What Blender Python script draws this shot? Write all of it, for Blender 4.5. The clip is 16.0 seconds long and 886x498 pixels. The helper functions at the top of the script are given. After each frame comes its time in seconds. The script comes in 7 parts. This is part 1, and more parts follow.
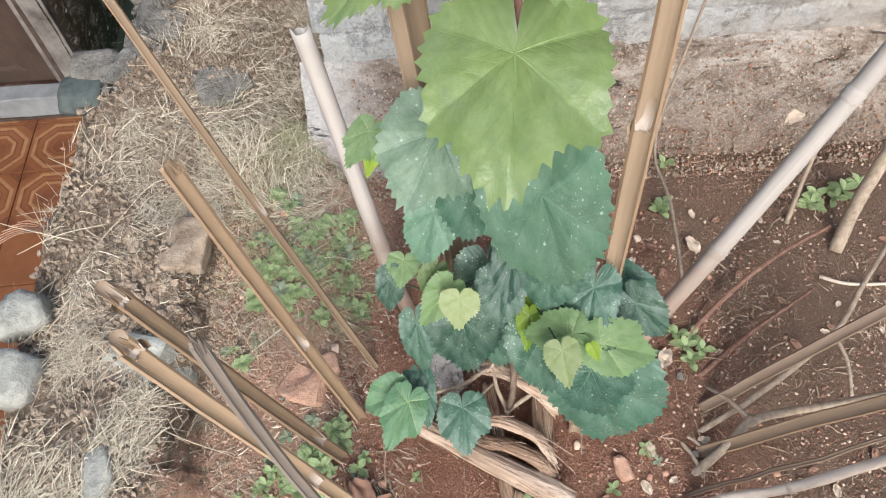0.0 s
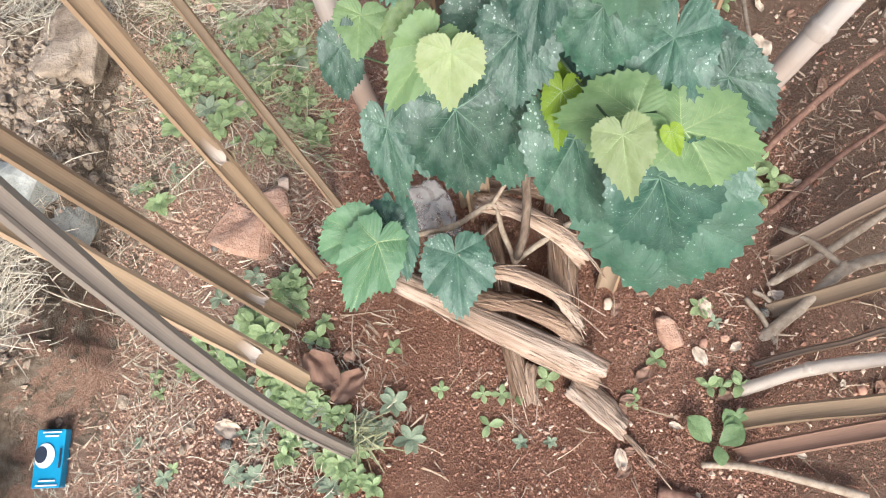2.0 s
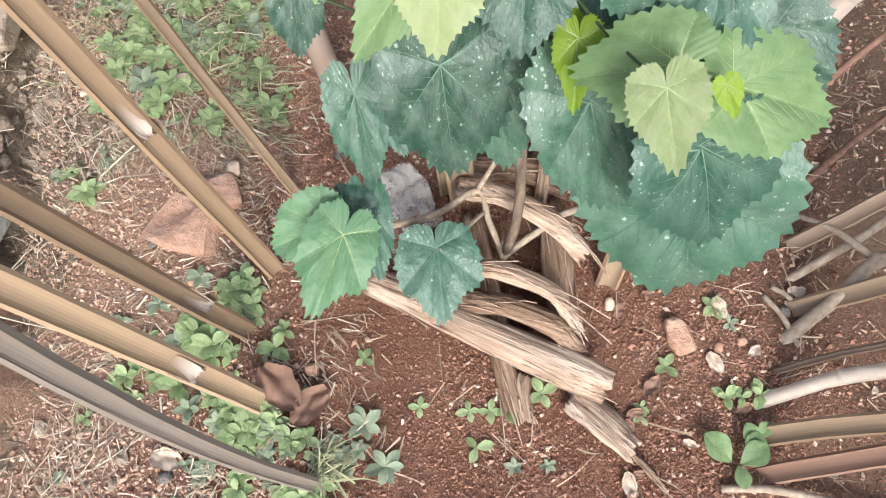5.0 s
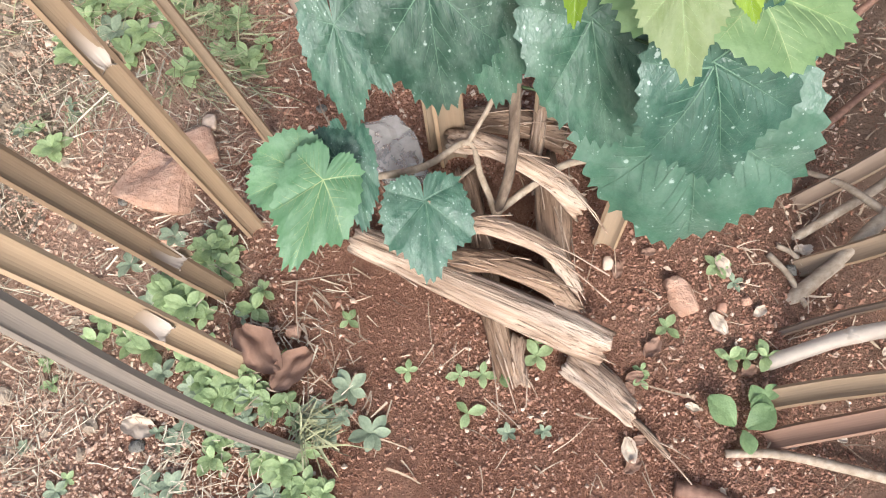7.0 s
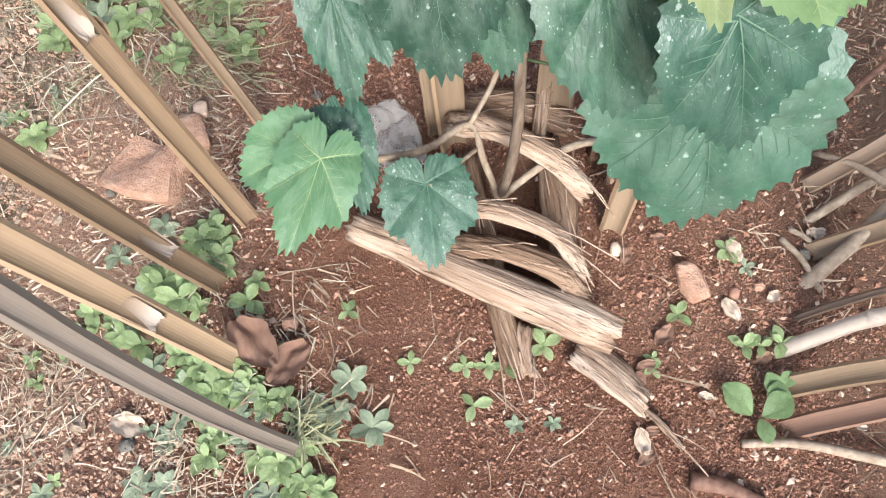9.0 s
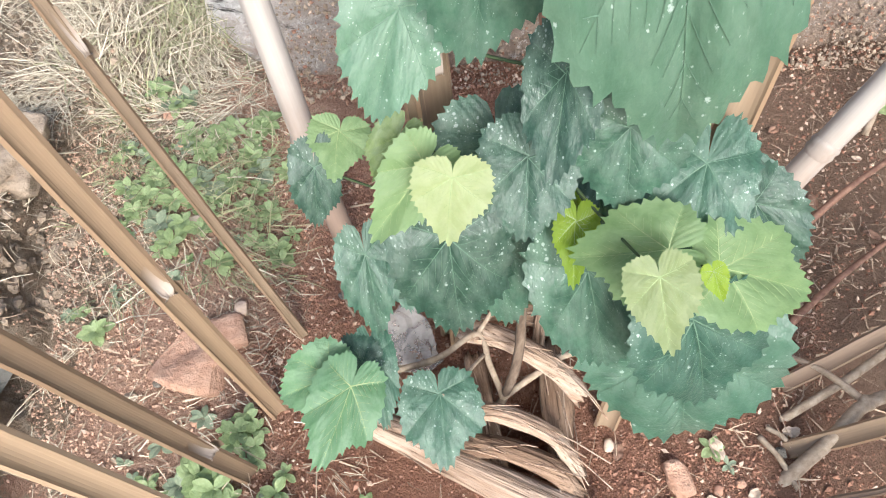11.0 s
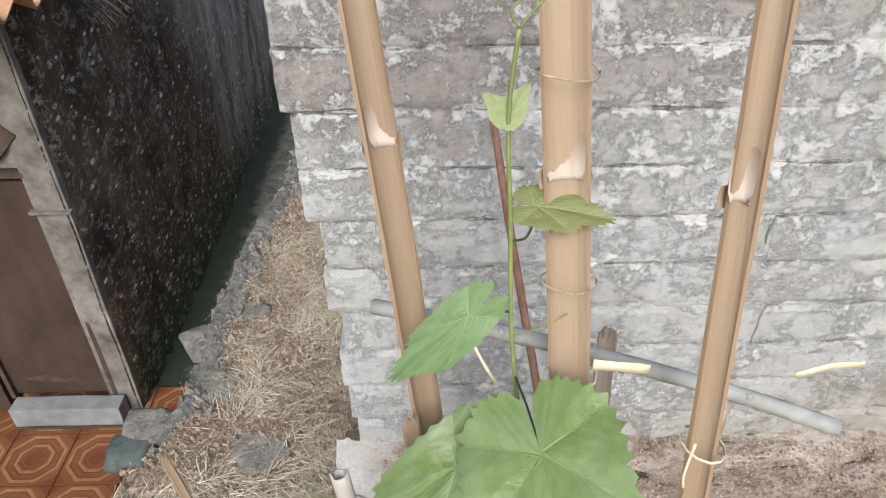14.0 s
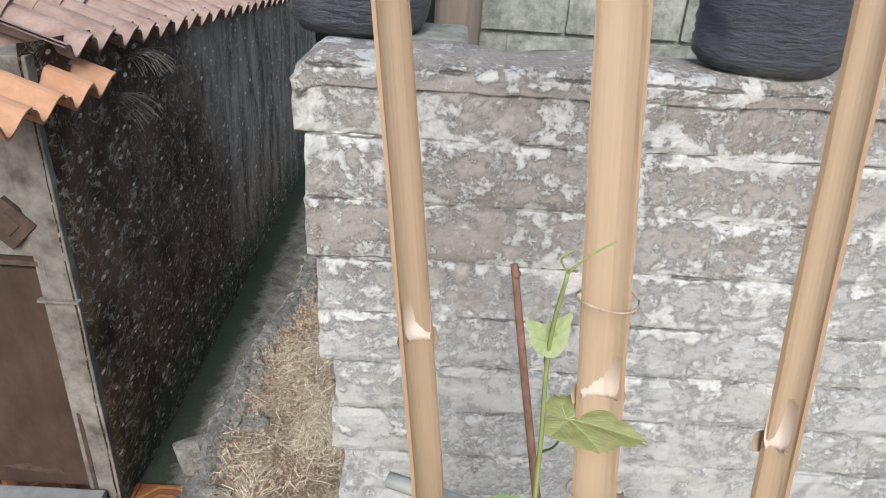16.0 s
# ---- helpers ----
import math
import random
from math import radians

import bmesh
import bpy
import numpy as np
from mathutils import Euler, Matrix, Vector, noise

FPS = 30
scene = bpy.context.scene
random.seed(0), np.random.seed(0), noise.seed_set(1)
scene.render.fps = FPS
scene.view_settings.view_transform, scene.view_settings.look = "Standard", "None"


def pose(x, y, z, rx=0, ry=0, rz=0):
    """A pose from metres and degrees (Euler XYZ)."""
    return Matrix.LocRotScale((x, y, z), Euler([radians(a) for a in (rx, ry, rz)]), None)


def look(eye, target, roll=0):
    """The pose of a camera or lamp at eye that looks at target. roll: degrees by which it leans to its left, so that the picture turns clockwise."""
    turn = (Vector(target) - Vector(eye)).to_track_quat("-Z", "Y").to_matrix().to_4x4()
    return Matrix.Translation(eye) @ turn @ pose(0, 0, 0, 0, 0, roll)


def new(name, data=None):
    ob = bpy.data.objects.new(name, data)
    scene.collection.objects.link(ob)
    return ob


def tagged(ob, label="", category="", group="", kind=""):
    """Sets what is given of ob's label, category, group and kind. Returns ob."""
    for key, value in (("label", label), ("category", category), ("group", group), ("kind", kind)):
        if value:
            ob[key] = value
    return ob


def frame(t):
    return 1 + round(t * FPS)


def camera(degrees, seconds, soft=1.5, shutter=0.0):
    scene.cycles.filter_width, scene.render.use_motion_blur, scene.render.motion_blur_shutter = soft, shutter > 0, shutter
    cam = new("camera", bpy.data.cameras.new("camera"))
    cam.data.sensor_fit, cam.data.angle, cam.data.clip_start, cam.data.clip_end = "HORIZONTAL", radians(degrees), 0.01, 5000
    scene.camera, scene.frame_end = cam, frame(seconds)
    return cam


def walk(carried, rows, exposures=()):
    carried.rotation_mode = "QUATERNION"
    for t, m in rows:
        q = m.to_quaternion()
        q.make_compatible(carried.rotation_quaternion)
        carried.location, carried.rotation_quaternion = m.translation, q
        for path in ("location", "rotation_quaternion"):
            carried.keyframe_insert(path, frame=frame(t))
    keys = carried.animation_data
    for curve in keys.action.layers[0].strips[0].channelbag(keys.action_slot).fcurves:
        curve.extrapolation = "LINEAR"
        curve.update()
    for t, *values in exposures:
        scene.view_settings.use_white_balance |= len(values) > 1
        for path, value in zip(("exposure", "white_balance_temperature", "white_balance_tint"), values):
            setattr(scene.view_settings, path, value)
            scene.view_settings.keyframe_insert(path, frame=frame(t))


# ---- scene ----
cam = camera(66.0, 16.0, soft=1.1)
PATH = [
    (0, (0.1, 0.098, 1.302), (0.2, 1.155, -0.393), -0.3),
    (0.5, (0.099, 0.106, 1.255), (0.189, 1.163, -0.44), 1.0),
    (1, (0.103, 0.136, 1.151), (0.154, 1.059, -0.622), 1.0),
    (1.5, (0.11, 0.163, 1.026), (0.156, 0.975, -0.802), -1.6),
    (2, (0.114, 0.177, 0.936), (0.21, 0.927, -0.916), 0.8),
    (2.5, (0.106, 0.193, 0.892), (0.182, 0.942, -0.96), -0.7),
    (3, (0.1, 0.207, 0.862), (0.195, 0.96, -0.988), 0.5),
    (3.5, (0.101, 0.226, 0.85), (0.242, 0.99, -0.993), 3.3),
    (6, (0.111, 0.226, 0.779), (0.301, 0.924, -1.085), 7.7),
    (6.5, (0.111, 0.215, 0.766), (0.296, 0.908, -1.101), 7.4),
    (7, (0.112, 0.208, 0.754), (0.319, 0.9, -1.112), 8.8),
    (7.5, (0.113, 0.2, 0.732), (0.332, 0.884, -1.134), 9.1),
    (8, (0.113, 0.198, 0.724), (0.331, 0.891, -1.139), 8.6),
    (8.2, (0.111, 0.198, 0.717), (0.33, 0.891, -1.146), 8.7),
    (10.3, (0.1, 0.213, 0.738), (0.347, 1.05, -1.061), 7.8),
    (10.5, (0.101, 0.23, 0.772), (0.35, 1.104, -1.01), 7.3),
    (11, (0.096, 0.258, 0.859), (0.344, 1.251, -0.859), 6.7),
    (11.5, (0.097, 0.277, 0.973), (0.33, 1.359, -0.693), 5.8),
    (12, (0.085, 0.296, 1.16), (0.276, 1.48, -0.44), 4.7),
    (12.5, (0.065, 0.22, 1.354), (0.123, 1.465, -0.21), 0.7),
    (13, (0.084, 0.22, 1.418), (0.157, 1.624, -0.005), 1.1),
    (13.5, (0.1, 0.235, 1.485), (0.206, 1.767, 0.205), 2.3),
    (14, (0.115, 0.241, 1.538), (0.16, 1.87, 0.378), -0.1),
    (14.5, (0.109, 0.25, 1.586), (0.153, 1.942, 0.521), 1.9),
    (15, (0.096, 0.262, 1.604), (0.14, 1.983, 0.587), 2.4),
    (15.5, (0.085, 0.266, 1.609), (0.13, 1.994, 0.604), 2.5),
    (16, (0.078, 0.289, 1.633), (0.119, 2.057, 0.698), 4.1),
]
walk(cam, [(t, look(eye, target, roll)) for t, eye, target, roll in PATH], [(0.0, 0.92, 6050, 7), (2.0, 1.2, 6050, 7), (8.0, 1.27, 6050, 7), (11.2, 1.34, 6050, 7), (12.5, 0.82, 6050, 7), (13.5, 0.76, 6050, 7), (15.0, 0.87, 6100, 6), (16.0, 0.88, 6100, 6)])

# ---- world and light: bright overcast sky ----
world = bpy.data.worlds.new("sky")
scene.world = world
world.use_nodes = True
_nt = world.node_tree
_sky = _nt.nodes.new("ShaderNodeTexSky")
_sky.sky_type = "NISHITA"
_sky.sun_disc = False
_sky.sun_elevation = radians(40)
_sky.sun_rotation = radians(183)
_sky.air_density = 1.0
_sky.dust_density = 4.0
_sky.ozone_density = 0.6
_bg = _nt.nodes["Background"]
_bg.inputs["Strength"].default_value = 0.115
_nt.links.new(_sky.outputs["Color"], _bg.inputs["Color"])

sun_data = bpy.data.lights.new("sun", "SUN")
sun_data.energy = 1.65
sun_data.angle = radians(20)
sun_data.color = (1.0, 0.975, 0.94)
sun = new("sun", sun_data)
sun.matrix_world = look((-0.1, -5.2, 4.8), (0.2, 0.6, 0.0))


# ---- materials ----
class Nodes:
    """A short way to write a node material."""

    def __init__(self, name, rough=0.85, spec=0.3):
        self.mat = bpy.data.materials.new(name)
        self.mat.use_nodes = True
        self.nt = self.mat.node_tree
        self.bsdf = self.nt.nodes["Principled BSDF"]
        self.bsdf.inputs["Roughness"].default_value = rough
        self.bsdf.inputs["Specular IOR Level"].default_value = spec
        self.co = self.nt.nodes.new("ShaderNodeTexCoord")
        self.geo = self.nt.nodes.new("ShaderNodeNewGeometry")

    def link(self, a, b):
        self.nt.links.new(a, b)
        return self

    def put(self, node, socket, value):
        if hasattr(value, "links"):
            self.nt.links.new(value, node.inputs[socket])
        else:
            node.inputs[socket].default_value = value

    def place(self, scale=(1, 1, 1), space="Object", turn=(0, 0, 0)):
        n = self.nt.nodes.new("ShaderNodeMapping")
        n.inputs["Scale"].default_value = scale
        n.inputs["Rotation"].default_value = turn
        src = self.geo.outputs["Position"] if space == "World" else self.co.outputs[space]
        self.nt.links.new(src, n.inputs["Vector"])
        return n.outputs["Vector"]

    def noise(self, vec, scale, detail=6.0, rough=0.6, distort=0.0):
        n = self.nt.nodes.new("ShaderNodeTexNoise")
        self.nt.links.new(vec, n.inputs["Vector"])
        self.put(n, "Scale", scale)
        self.put(n, "Detail", detail)
        self.put(n, "Roughness", rough)
        self.put(n, "Distortion", distort)
        return n.outputs["Fac"]

    def cells(self, vec, scale, feature="F1", rand=1.0):
        n = self.nt.nodes.new("ShaderNodeTexVoronoi")
        n.feature = feature
        self.nt.links.new(vec, n.inputs["Vector"])
        self.put(n, "Scale", scale)
        self.put(n, "Randomness", rand)
        return n

    def ramp(self, fac, *stops):
        n = self.nt.nodes.new("ShaderNodeValToRGB")
        r = n.color_ramp
        while len(r.elements) < len(stops):
            r.elements.new(0.5)
        for e, (p, c) in zip(r.elements, stops):
            e.position = p
            e.color = (c, c, c, 1) if isinstance(c, (int, float)) else (*c, 1)
        self.nt.links.new(fac, n.inputs["Fac"])
        return n.outputs["Color"]

    def mix(self, fac, a, b, how="MIX"):
        n = self.nt.nodes.new("ShaderNodeMix")
        n.data_type = "RGBA"
        n.blend_type = how
        for key, value in ((0, fac), (6, a), (7, b)):
            if hasattr(value, "links"):
                self.nt.links.new(value, n.inputs[key])
            elif key == 0:
                n.inputs[0].default_value = value
            else:
                n.inputs[key].default_value = (*value, 1)
        return n.outputs[2]

    def math(self, op, a, b=0.0):
        n = self.nt.nodes.new("ShaderNodeMath")
        n.operation = op
        self.put(n, 0, a)
        self.put(n, 1, b)
        return n.outputs[0]

    def axis(self, vec, which):
        n = self.nt.nodes.new("ShaderNodeSeparateXYZ")
        self.nt.links.new(vec, n.inputs[0])
        return n.outputs[which]

    def random(self, island=False):
        if island:
            return self.geo.outputs["Random Per Island"]
        return self.nt.nodes.new("ShaderNodeObjectInfo").outputs["Random"]

    def bump(self, height, strength=0.5, distance=0.01):
        n = self.nt.nodes.new("ShaderNodeBump")
        n.inputs["Strength"].default_value = strength
        n.inputs["Distance"].default_value = distance
        self.nt.links.new(height, n.inputs["Height"])
        self.nt.links.new(n.outputs["Normal"], self.bsdf.inputs["Normal"])
        return self

    def colour(self, c):
        self.put(self.bsdf, "Base Color", c if hasattr(c, "links") else (*c, 1))
        return self


def soil_material():
    m = Nodes("red_soil", 0.95, 0.1)
    p = m.place(space="World")
    big = m.noise(p, 2.2, 4)
    mid = m.noise(p, 14, 8, 0.7)
    fine = m.noise(p, 150, 7, 0.8)
    sand = m.noise(p, 380, 5, 0.75)
    base = m.ramp(mid, (0.28, (0.175, 0.075, 0.047)), (0.50, (0.345, 0.166, 0.106)), (0.75, (0.50, 0.285, 0.195)))
    base = m.mix(m.ramp(sand, (0.40, 0.55), (0.52, 0.0)), base, (0.150, 0.064, 0.040))
    pale = m.mix(m.ramp(big, (0.45, 0.0), (0.70, 0.45)), base, (0.42, 0.255, 0.18))
    grain = m.mix(m.ramp(fine, (0.42, 0.0), (0.72, 0.7)), pale, (0.47, 0.255, 0.172))
    y = m.axis(p, 1)
    x = m.axis(p, 0)
    dull = m.math("ADD", m.math("MULTIPLY", m.math("SUBTRACT", x, 0.38), 2.2), m.math("MULTIPLY", m.math("SUBTRACT", big, 0.5), 1.5))
    grain = m.mix(m.ramp(dull, (0.0, 0.0), (0.9, 0.85)), grain, m.mix(fine, (0.175, 0.121, 0.086), (0.345, 0.246, 0.180)))
    # towards the mound and the path the ground is grey-brown litter
    side = m.math("ADD", m.math("ADD", m.math("MULTIPLY", x, -2.6), 0.10), m.math("MULTIPLY", m.math("SUBTRACT", y, 0.5), 1.15))
    side = m.math("ADD", side, m.math("MULTIPLY", m.math("SUBTRACT", mid, 0.5), 1.4))
    litter = m.ramp(m.noise(p, 45, 8, 0.7), (0.34, (0.21, 0.155, 0.11)), (0.5, (0.34, 0.255, 0.185)), (0.68, (0.55, 0.455, 0.35)))
    dry = m.mix(m.ramp(fine, (0.35, 0.0), (0.7, 1.0)), (0.40, 0.23, 0.16), (0.72, 0.50, 0.38))
    c = m.mix(m.ramp(side, (0.05, 0.0), (0.55, 0.9)), grain, dry)
    m.colour(m.mix(m.ramp(side, (0.95, 0.0), (1.35, 1.0)), c, litter))
    h = m.math("ADD", m.math("ADD", m.math("MULTIPLY", mid, 1.0), m.math("MULTIPLY", fine, 0.7)), m.math("MULTIPLY", sand, 0.35))
    return m.bump(h, 1.0, 0.026).mat


def crumb_material(name, dark, light):
    m = Nodes(name, 0.95, 0.1)
    r = m.random(True)
    fine = m.noise(m.place(space="World"), 220, 4)
    c = m.ramp(r, (0.0, dark), (1.0, light))
    m.colour(m.mix(m.ramp(fine, (0.4, 0.0), (0.65, 0.5)), c, light))
    return m.bump(fine, 0.5, 0.002).mat


def bamboo_material(name, dark, mid, light, streak=1.0, stain=0.35, splash=0.0):
    """Split bamboo: fine fibres along the culm, which lies along the object's z."""
    m = Nodes(name, 0.55, 0.35)
    p = m.place((90, 90, 1.6))
    q = m.place((260, 260, 5))
    fibre = m.noise(p, 1.0, 5, 0.6)
    thin = m.noise(q, 1.0, 4, 0.6)
    spot = m.noise(m.place((9, 9, 5)), 1.0, 5, 0.65)
    c = m.ramp(fibre, (0.20, dark), (0.5, mid), (0.82, light))
    c = m.mix(m.math("MULTIPLY", m.ramp(thin, (0.45, 0.0), (0.65, 0.28)), streak), c, dark)
    c = m.mix(m.math("MULTIPLY", m.ramp(spot, (0.5, 0.0), (0.72, 1.0)), stain), c, tuple(v * 0.55 for v in dark))
    hue = m.mix(m.random(), tuple(v * 0.85 for v in mid), tuple(min(1, v * 1.1) for v in light))
    c = m.mix(0.5, c, hue)
    if splash:
        up = m.math("ADD", m.axis(m.place(), 2), m.math("MULTIPLY", m.math("SUBTRACT", spot, 0.5), 0.35))
        c = m.mix(m.ramp(up, (0.14, splash), (0.36, 0.0)), c, (0.25, 0.155, 0.105))
    m.colour(c)
    return m.bump(m.math("ADD", fibre, m.math("MULTIPLY", thin, 0.5)), 0.35, 0.0015).mat


def block_material(name="weathered_concrete_block", lime_add=0.0):
    m = Nodes(name, 0.95, 0.15)
    p = m.place(space="World")
    x, z = m.axis(p, 0), m.axis(p, 2)
    big = m.noise(p, 3.0, 5, 0.6)
    wash = m.noise(m.place((0.9, 1, 1.0), "World"), 10.0, 13, 0.78, 0.25)
    spatter = m.noise(p, 42, 10, 0.82, 0.2)
    fine = m.noise(p, 130, 7, 0.8)
    # which block one is on, and how far from its bed joint
    level = m.math("DIVIDE", m.math("SUBTRACT", z, 1.048), 0.1125)
    row = m.math("FLOOR", level)
    shift = m.math("MULTIPLY", m.math("FLOORED_MODULO", row, 2.0), 0.18)
    cell = m.math("FLOOR", m.math("DIVIDE", m.math("ADD", m.math("SUBTRACT", x, 0.2), shift), 0.362))
    both = m.nt.nodes.new("ShaderNodeCombineXYZ")
    m.put(both, 0, cell)
    m.put(both, 1, row)
    white_noise = m.nt.nodes.new("ShaderNodeTexWhiteNoise")
    m.nt.links.new(both.outputs[0], white_noise.inputs["Vector"])
    unlike = white_noise.outputs["Value"]
    near = m.math("ABSOLUTE", m.math("SUBTRACT", m.math("FRACT", m.math("ADD", level, 0.5)), 0.5))
    wavy = m.math("ADD", near, m.math("MULTIPLY", m.math("SUBTRACT", m.noise(p, 11, 5, 0.65), 0.5), 0.26))
    # bare concrete, brown-grey
    c = m.mix(unlike, (0.435, 0.385, 0.360), (0.60, 0.565, 0.54))
    c = m.mix(m.ramp(fine, (0.46, 0.0), (0.62, 0.55)), c, (0.60, 0.575, 0.55))
    c = m.mix(m.ramp(fine, (0.34, 0.6), (0.43, 0.0)), c, (0.20, 0.175, 0.16))
    # a thin grey skim, fuller towards the foot and the open side
    low = m.math("ADD", m.math("MULTIPLY", x, 0.10), m.math("MULTIPLY", m.math("SUBTRACT", 1.10, z), 0.50))
    skim = m.math("ADD", m.math("ADD", big, low), m.math("ADD", m.math("MULTIPLY", m.math("SUBTRACT", wash, 0.5), 0.7), m.math("SUBTRACT", lime_add, m.math("MULTIPLY", unlike, 0.10))))
    tint = m.noise(p, 5.5, 6, 0.65, 0.4)
    grey = m.mix(m.ramp(tint, (0.36, 0.0), (0.62, 1.0)), (0.645, 0.640, 0.610), (0.755, 0.768, 0.775))
    grey = m.mix(m.ramp(spatter, (0.36, 0.45), (0.50, 0.0)), grey, (0.50, 0.488, 0.465))
    grey = m.mix(m.ramp(fine, (0.50, 0.0), (0.64, 0.6)), grey, (0.80, 0.80, 0.79))
    c = m.mix(m.ramp(skim, (0.44, 0.0), (0.58, 0.92)), c, grey)
    # white lime torn into patches and squeezed out along the joints of the upper courses
    upper = m.ramp(z, (0.60, -0.0), (1.02, 1.0))
    smear = m.math("MULTIPLY", m.ramp(wavy, (0.03, 0.075), (0.22, 0.0)), upper)
    lime = m.math("ADD", m.math("ADD", wash, m.math("MULTIPLY", m.math("SUBTRACT", big, 0.5), 0.30)), m.math("ADD", smear, m.math("MULTIPLY", upper, 0.035)))
    lime = m.math("ADD", lime, m.math("MULTIPLY", m.math("SUBTRACT", spatter, 0.5), 0.62))
    lime = m.math("ADD", lime, lime_add * 0.4 - 0.035)
    white = m.mix(m.ramp(spatter, (0.40, 0.0), (0.56, 1.0)), (0.68, 0.675, 0.66), (0.93, 0.925, 0.91))
    white = m.mix(m.ramp(fine, (0.34, 0.5), (0.44, 0.0)), white, (0.46, 0.445, 0.42))
    c = m.mix(m.ramp(lime, (0.520, 0.0), (0.550, 0.95)), c, white)
    # crumbs of lime thrown wide of the patches
    crumb = m.math("MULTIPLY", m.ramp(spatter, (0.555, 0.0), (0.580, 0.85)), m.ramp(z, (0.55, 0.25), (1.05, 1.0)))
    c = m.mix(crumb, c, (0.89, 0.885, 0.87))
    # dark outlines along the torn lime edges, dark pits and dark open joints
    rim = m.math("MULTIPLY", m.ramp(lime, (0.490, 0.0), (0.510, 0.65), (0.526, 0.0)), m.ramp(spatter, (0.42, 0.1), (0.56, 1.0)))
    c = m.mix(rim, c, (0.15, 0.13, 0.115))
    pit = m.ramp(m.noise(p, 90, 6, 0.78, 0.9), (0.29, 0.85), (0.34, 0.0))
    c = m.mix(pit, c, (0.11, 0.10, 0.09))
    open_run = m.math("MULTIPLY", m.ramp(m.noise(m.place((1, 1, 0.35), "World"), 8, 5, 0.7), (0.44, 0.0), (0.52, 1.0)), m.ramp(z, (0.5, 0.5), (1.05, 1.0)))
    crack = m.math("MULTIPLY", m.ramp(m.math("ABSOLUTE", wavy), (0.006, 0.75), (0.028, 0.0)), open_run)
    c = m.mix(crack, c, (0.12, 0.108, 0.096))
    # fine wrinkles in the skim
    w = m.noise(m.place((0.7, 1, 1.3), "World"), 15, 6, 0.6, 1.6)
    wrinkle = m.math("MULTIPLY", m.ramp(w, (0.490, 0.0), (0.499, 0.4), (0.508, 0.0)), m.ramp(tint, (0.47, 0.0), (0.60, 1.0)))
    c = m.mix(wrinkle, c, (0.22, 0.205, 0.19))
    # splashed earth along the foot
    earth = m.math("ADD", m.math("MULTIPLY", m.math("SUBTRACT", m.math("ADD", m.math("MULTIPLY", x, 0.32), 0.13), z), 2.6), m.math("MULTIPLY", m.math("SUBTRACT", wash, 0.5), 2.8))
    c = m.mix(m.ramp(earth, (0.1, 0.0), (0.8, 0.75)), c, m.mix(fine, (0.30, 0.235, 0.18), (0.62, 0.53, 0.445)))
    m.colour(c)
    h = m.math("ADD", m.math("ADD", m.math("MULTIPLY", spatter, 1.0), m.math("MULTIPLY", fine, 0.45)), m.ramp(lime, (0.50, 0.0), (0.56, 0.30)))
    h = m.math("SUBTRACT", h, m.math("ADD", m.math("MULTIPLY", pit, 0.4), m.math("ADD", m.math("MULTIPLY", crack, 0.45), m.math("MULTIPLY", wrinkle, 0.35))))
    return m.bump(h, 1.0, 0.014).mat


def footing_material():
    m = Nodes("earth_stained_mortar", 0.97, 0.1)
    p = m.place((0.6, 1, 1.6), "World")
    w = m.place(space="World")
    big = m.noise(w, 3.0, 5, 0.6)
    mid = m.noise(p, 13, 8, 0.72, 0.6)
    fine = m.noise(w, 110, 6, 0.78)
    c = m.ramp(mid, (0.34, (0.15, 0.108, 0.078)), (0.50, (0.38, 0.305, 0.245)), (0.64, (0.58, 0.51, 0.44)))
    c = m.mix(m.ramp(fine, (0.53, 0.0), (0.62, 0.85)), c, (0.62, 0.57, 0.52))
    side = m.math("ADD", m.math("MULTIPLY", m.axis(w, 0), -2.2), m.math("MULTIPLY", m.math("SUBTRACT", big, 0.25), 1.6))
    c = m.mix(m.ramp(side, (0.0, 0.0), (0.6, 0.7)), c, m.mix(fine, (0.55, 0.53, 0.51), (0.86, 0.85, 0.83)))
    wash = m.math("ADD", m.math("MULTIPLY", m.math("SUBTRACT", m.axis(w, 2), 0.10), 5.0), m.math("MULTIPLY", m.math("SUBTRACT", mid, 0.5), 3.0))
    c = m.mix(m.ramp(wash, (0.2, 0.0), (0.9, 0.55)), c, m.mix(fine, (0.44, 0.40, 0.36), (0.74, 0.70, 0.66)))
    foot = m.math("ADD", m.math("MULTIPLY", m.math("SUBTRACT", 0.075, m.axis(w, 2)), 10.0), m.math("MULTIPLY", m.math("SUBTRACT", mid, 0.5), 4.0))
    c = m.mix(m.ramp(foot, (0.0, 0.0), (0.9, 0.9)), c, m.mix(fine, (0.15, 0.094, 0.064), (0.34, 0.235, 0.172)))
    crack = m.ramp(m.noise(m.place((0.35, 1, 2.6), "World"), 16, 6, 0.75, 0.6), (0.33, 1.0), (0.39, 0.0))
    c = m.mix(m.math("MULTIPLY", crack, 0.8), c, (0.05, 0.035, 0.026))
    m.colour(c)
    return m.bump(m.math("ADD", m.math("MULTIPLY", mid, 1.3), m.math("SUBTRACT", m.math("MULTIPLY", fine, 0.6), m.math("MULTIPLY", crack, 0.5))), 1.0, 0.016).mat


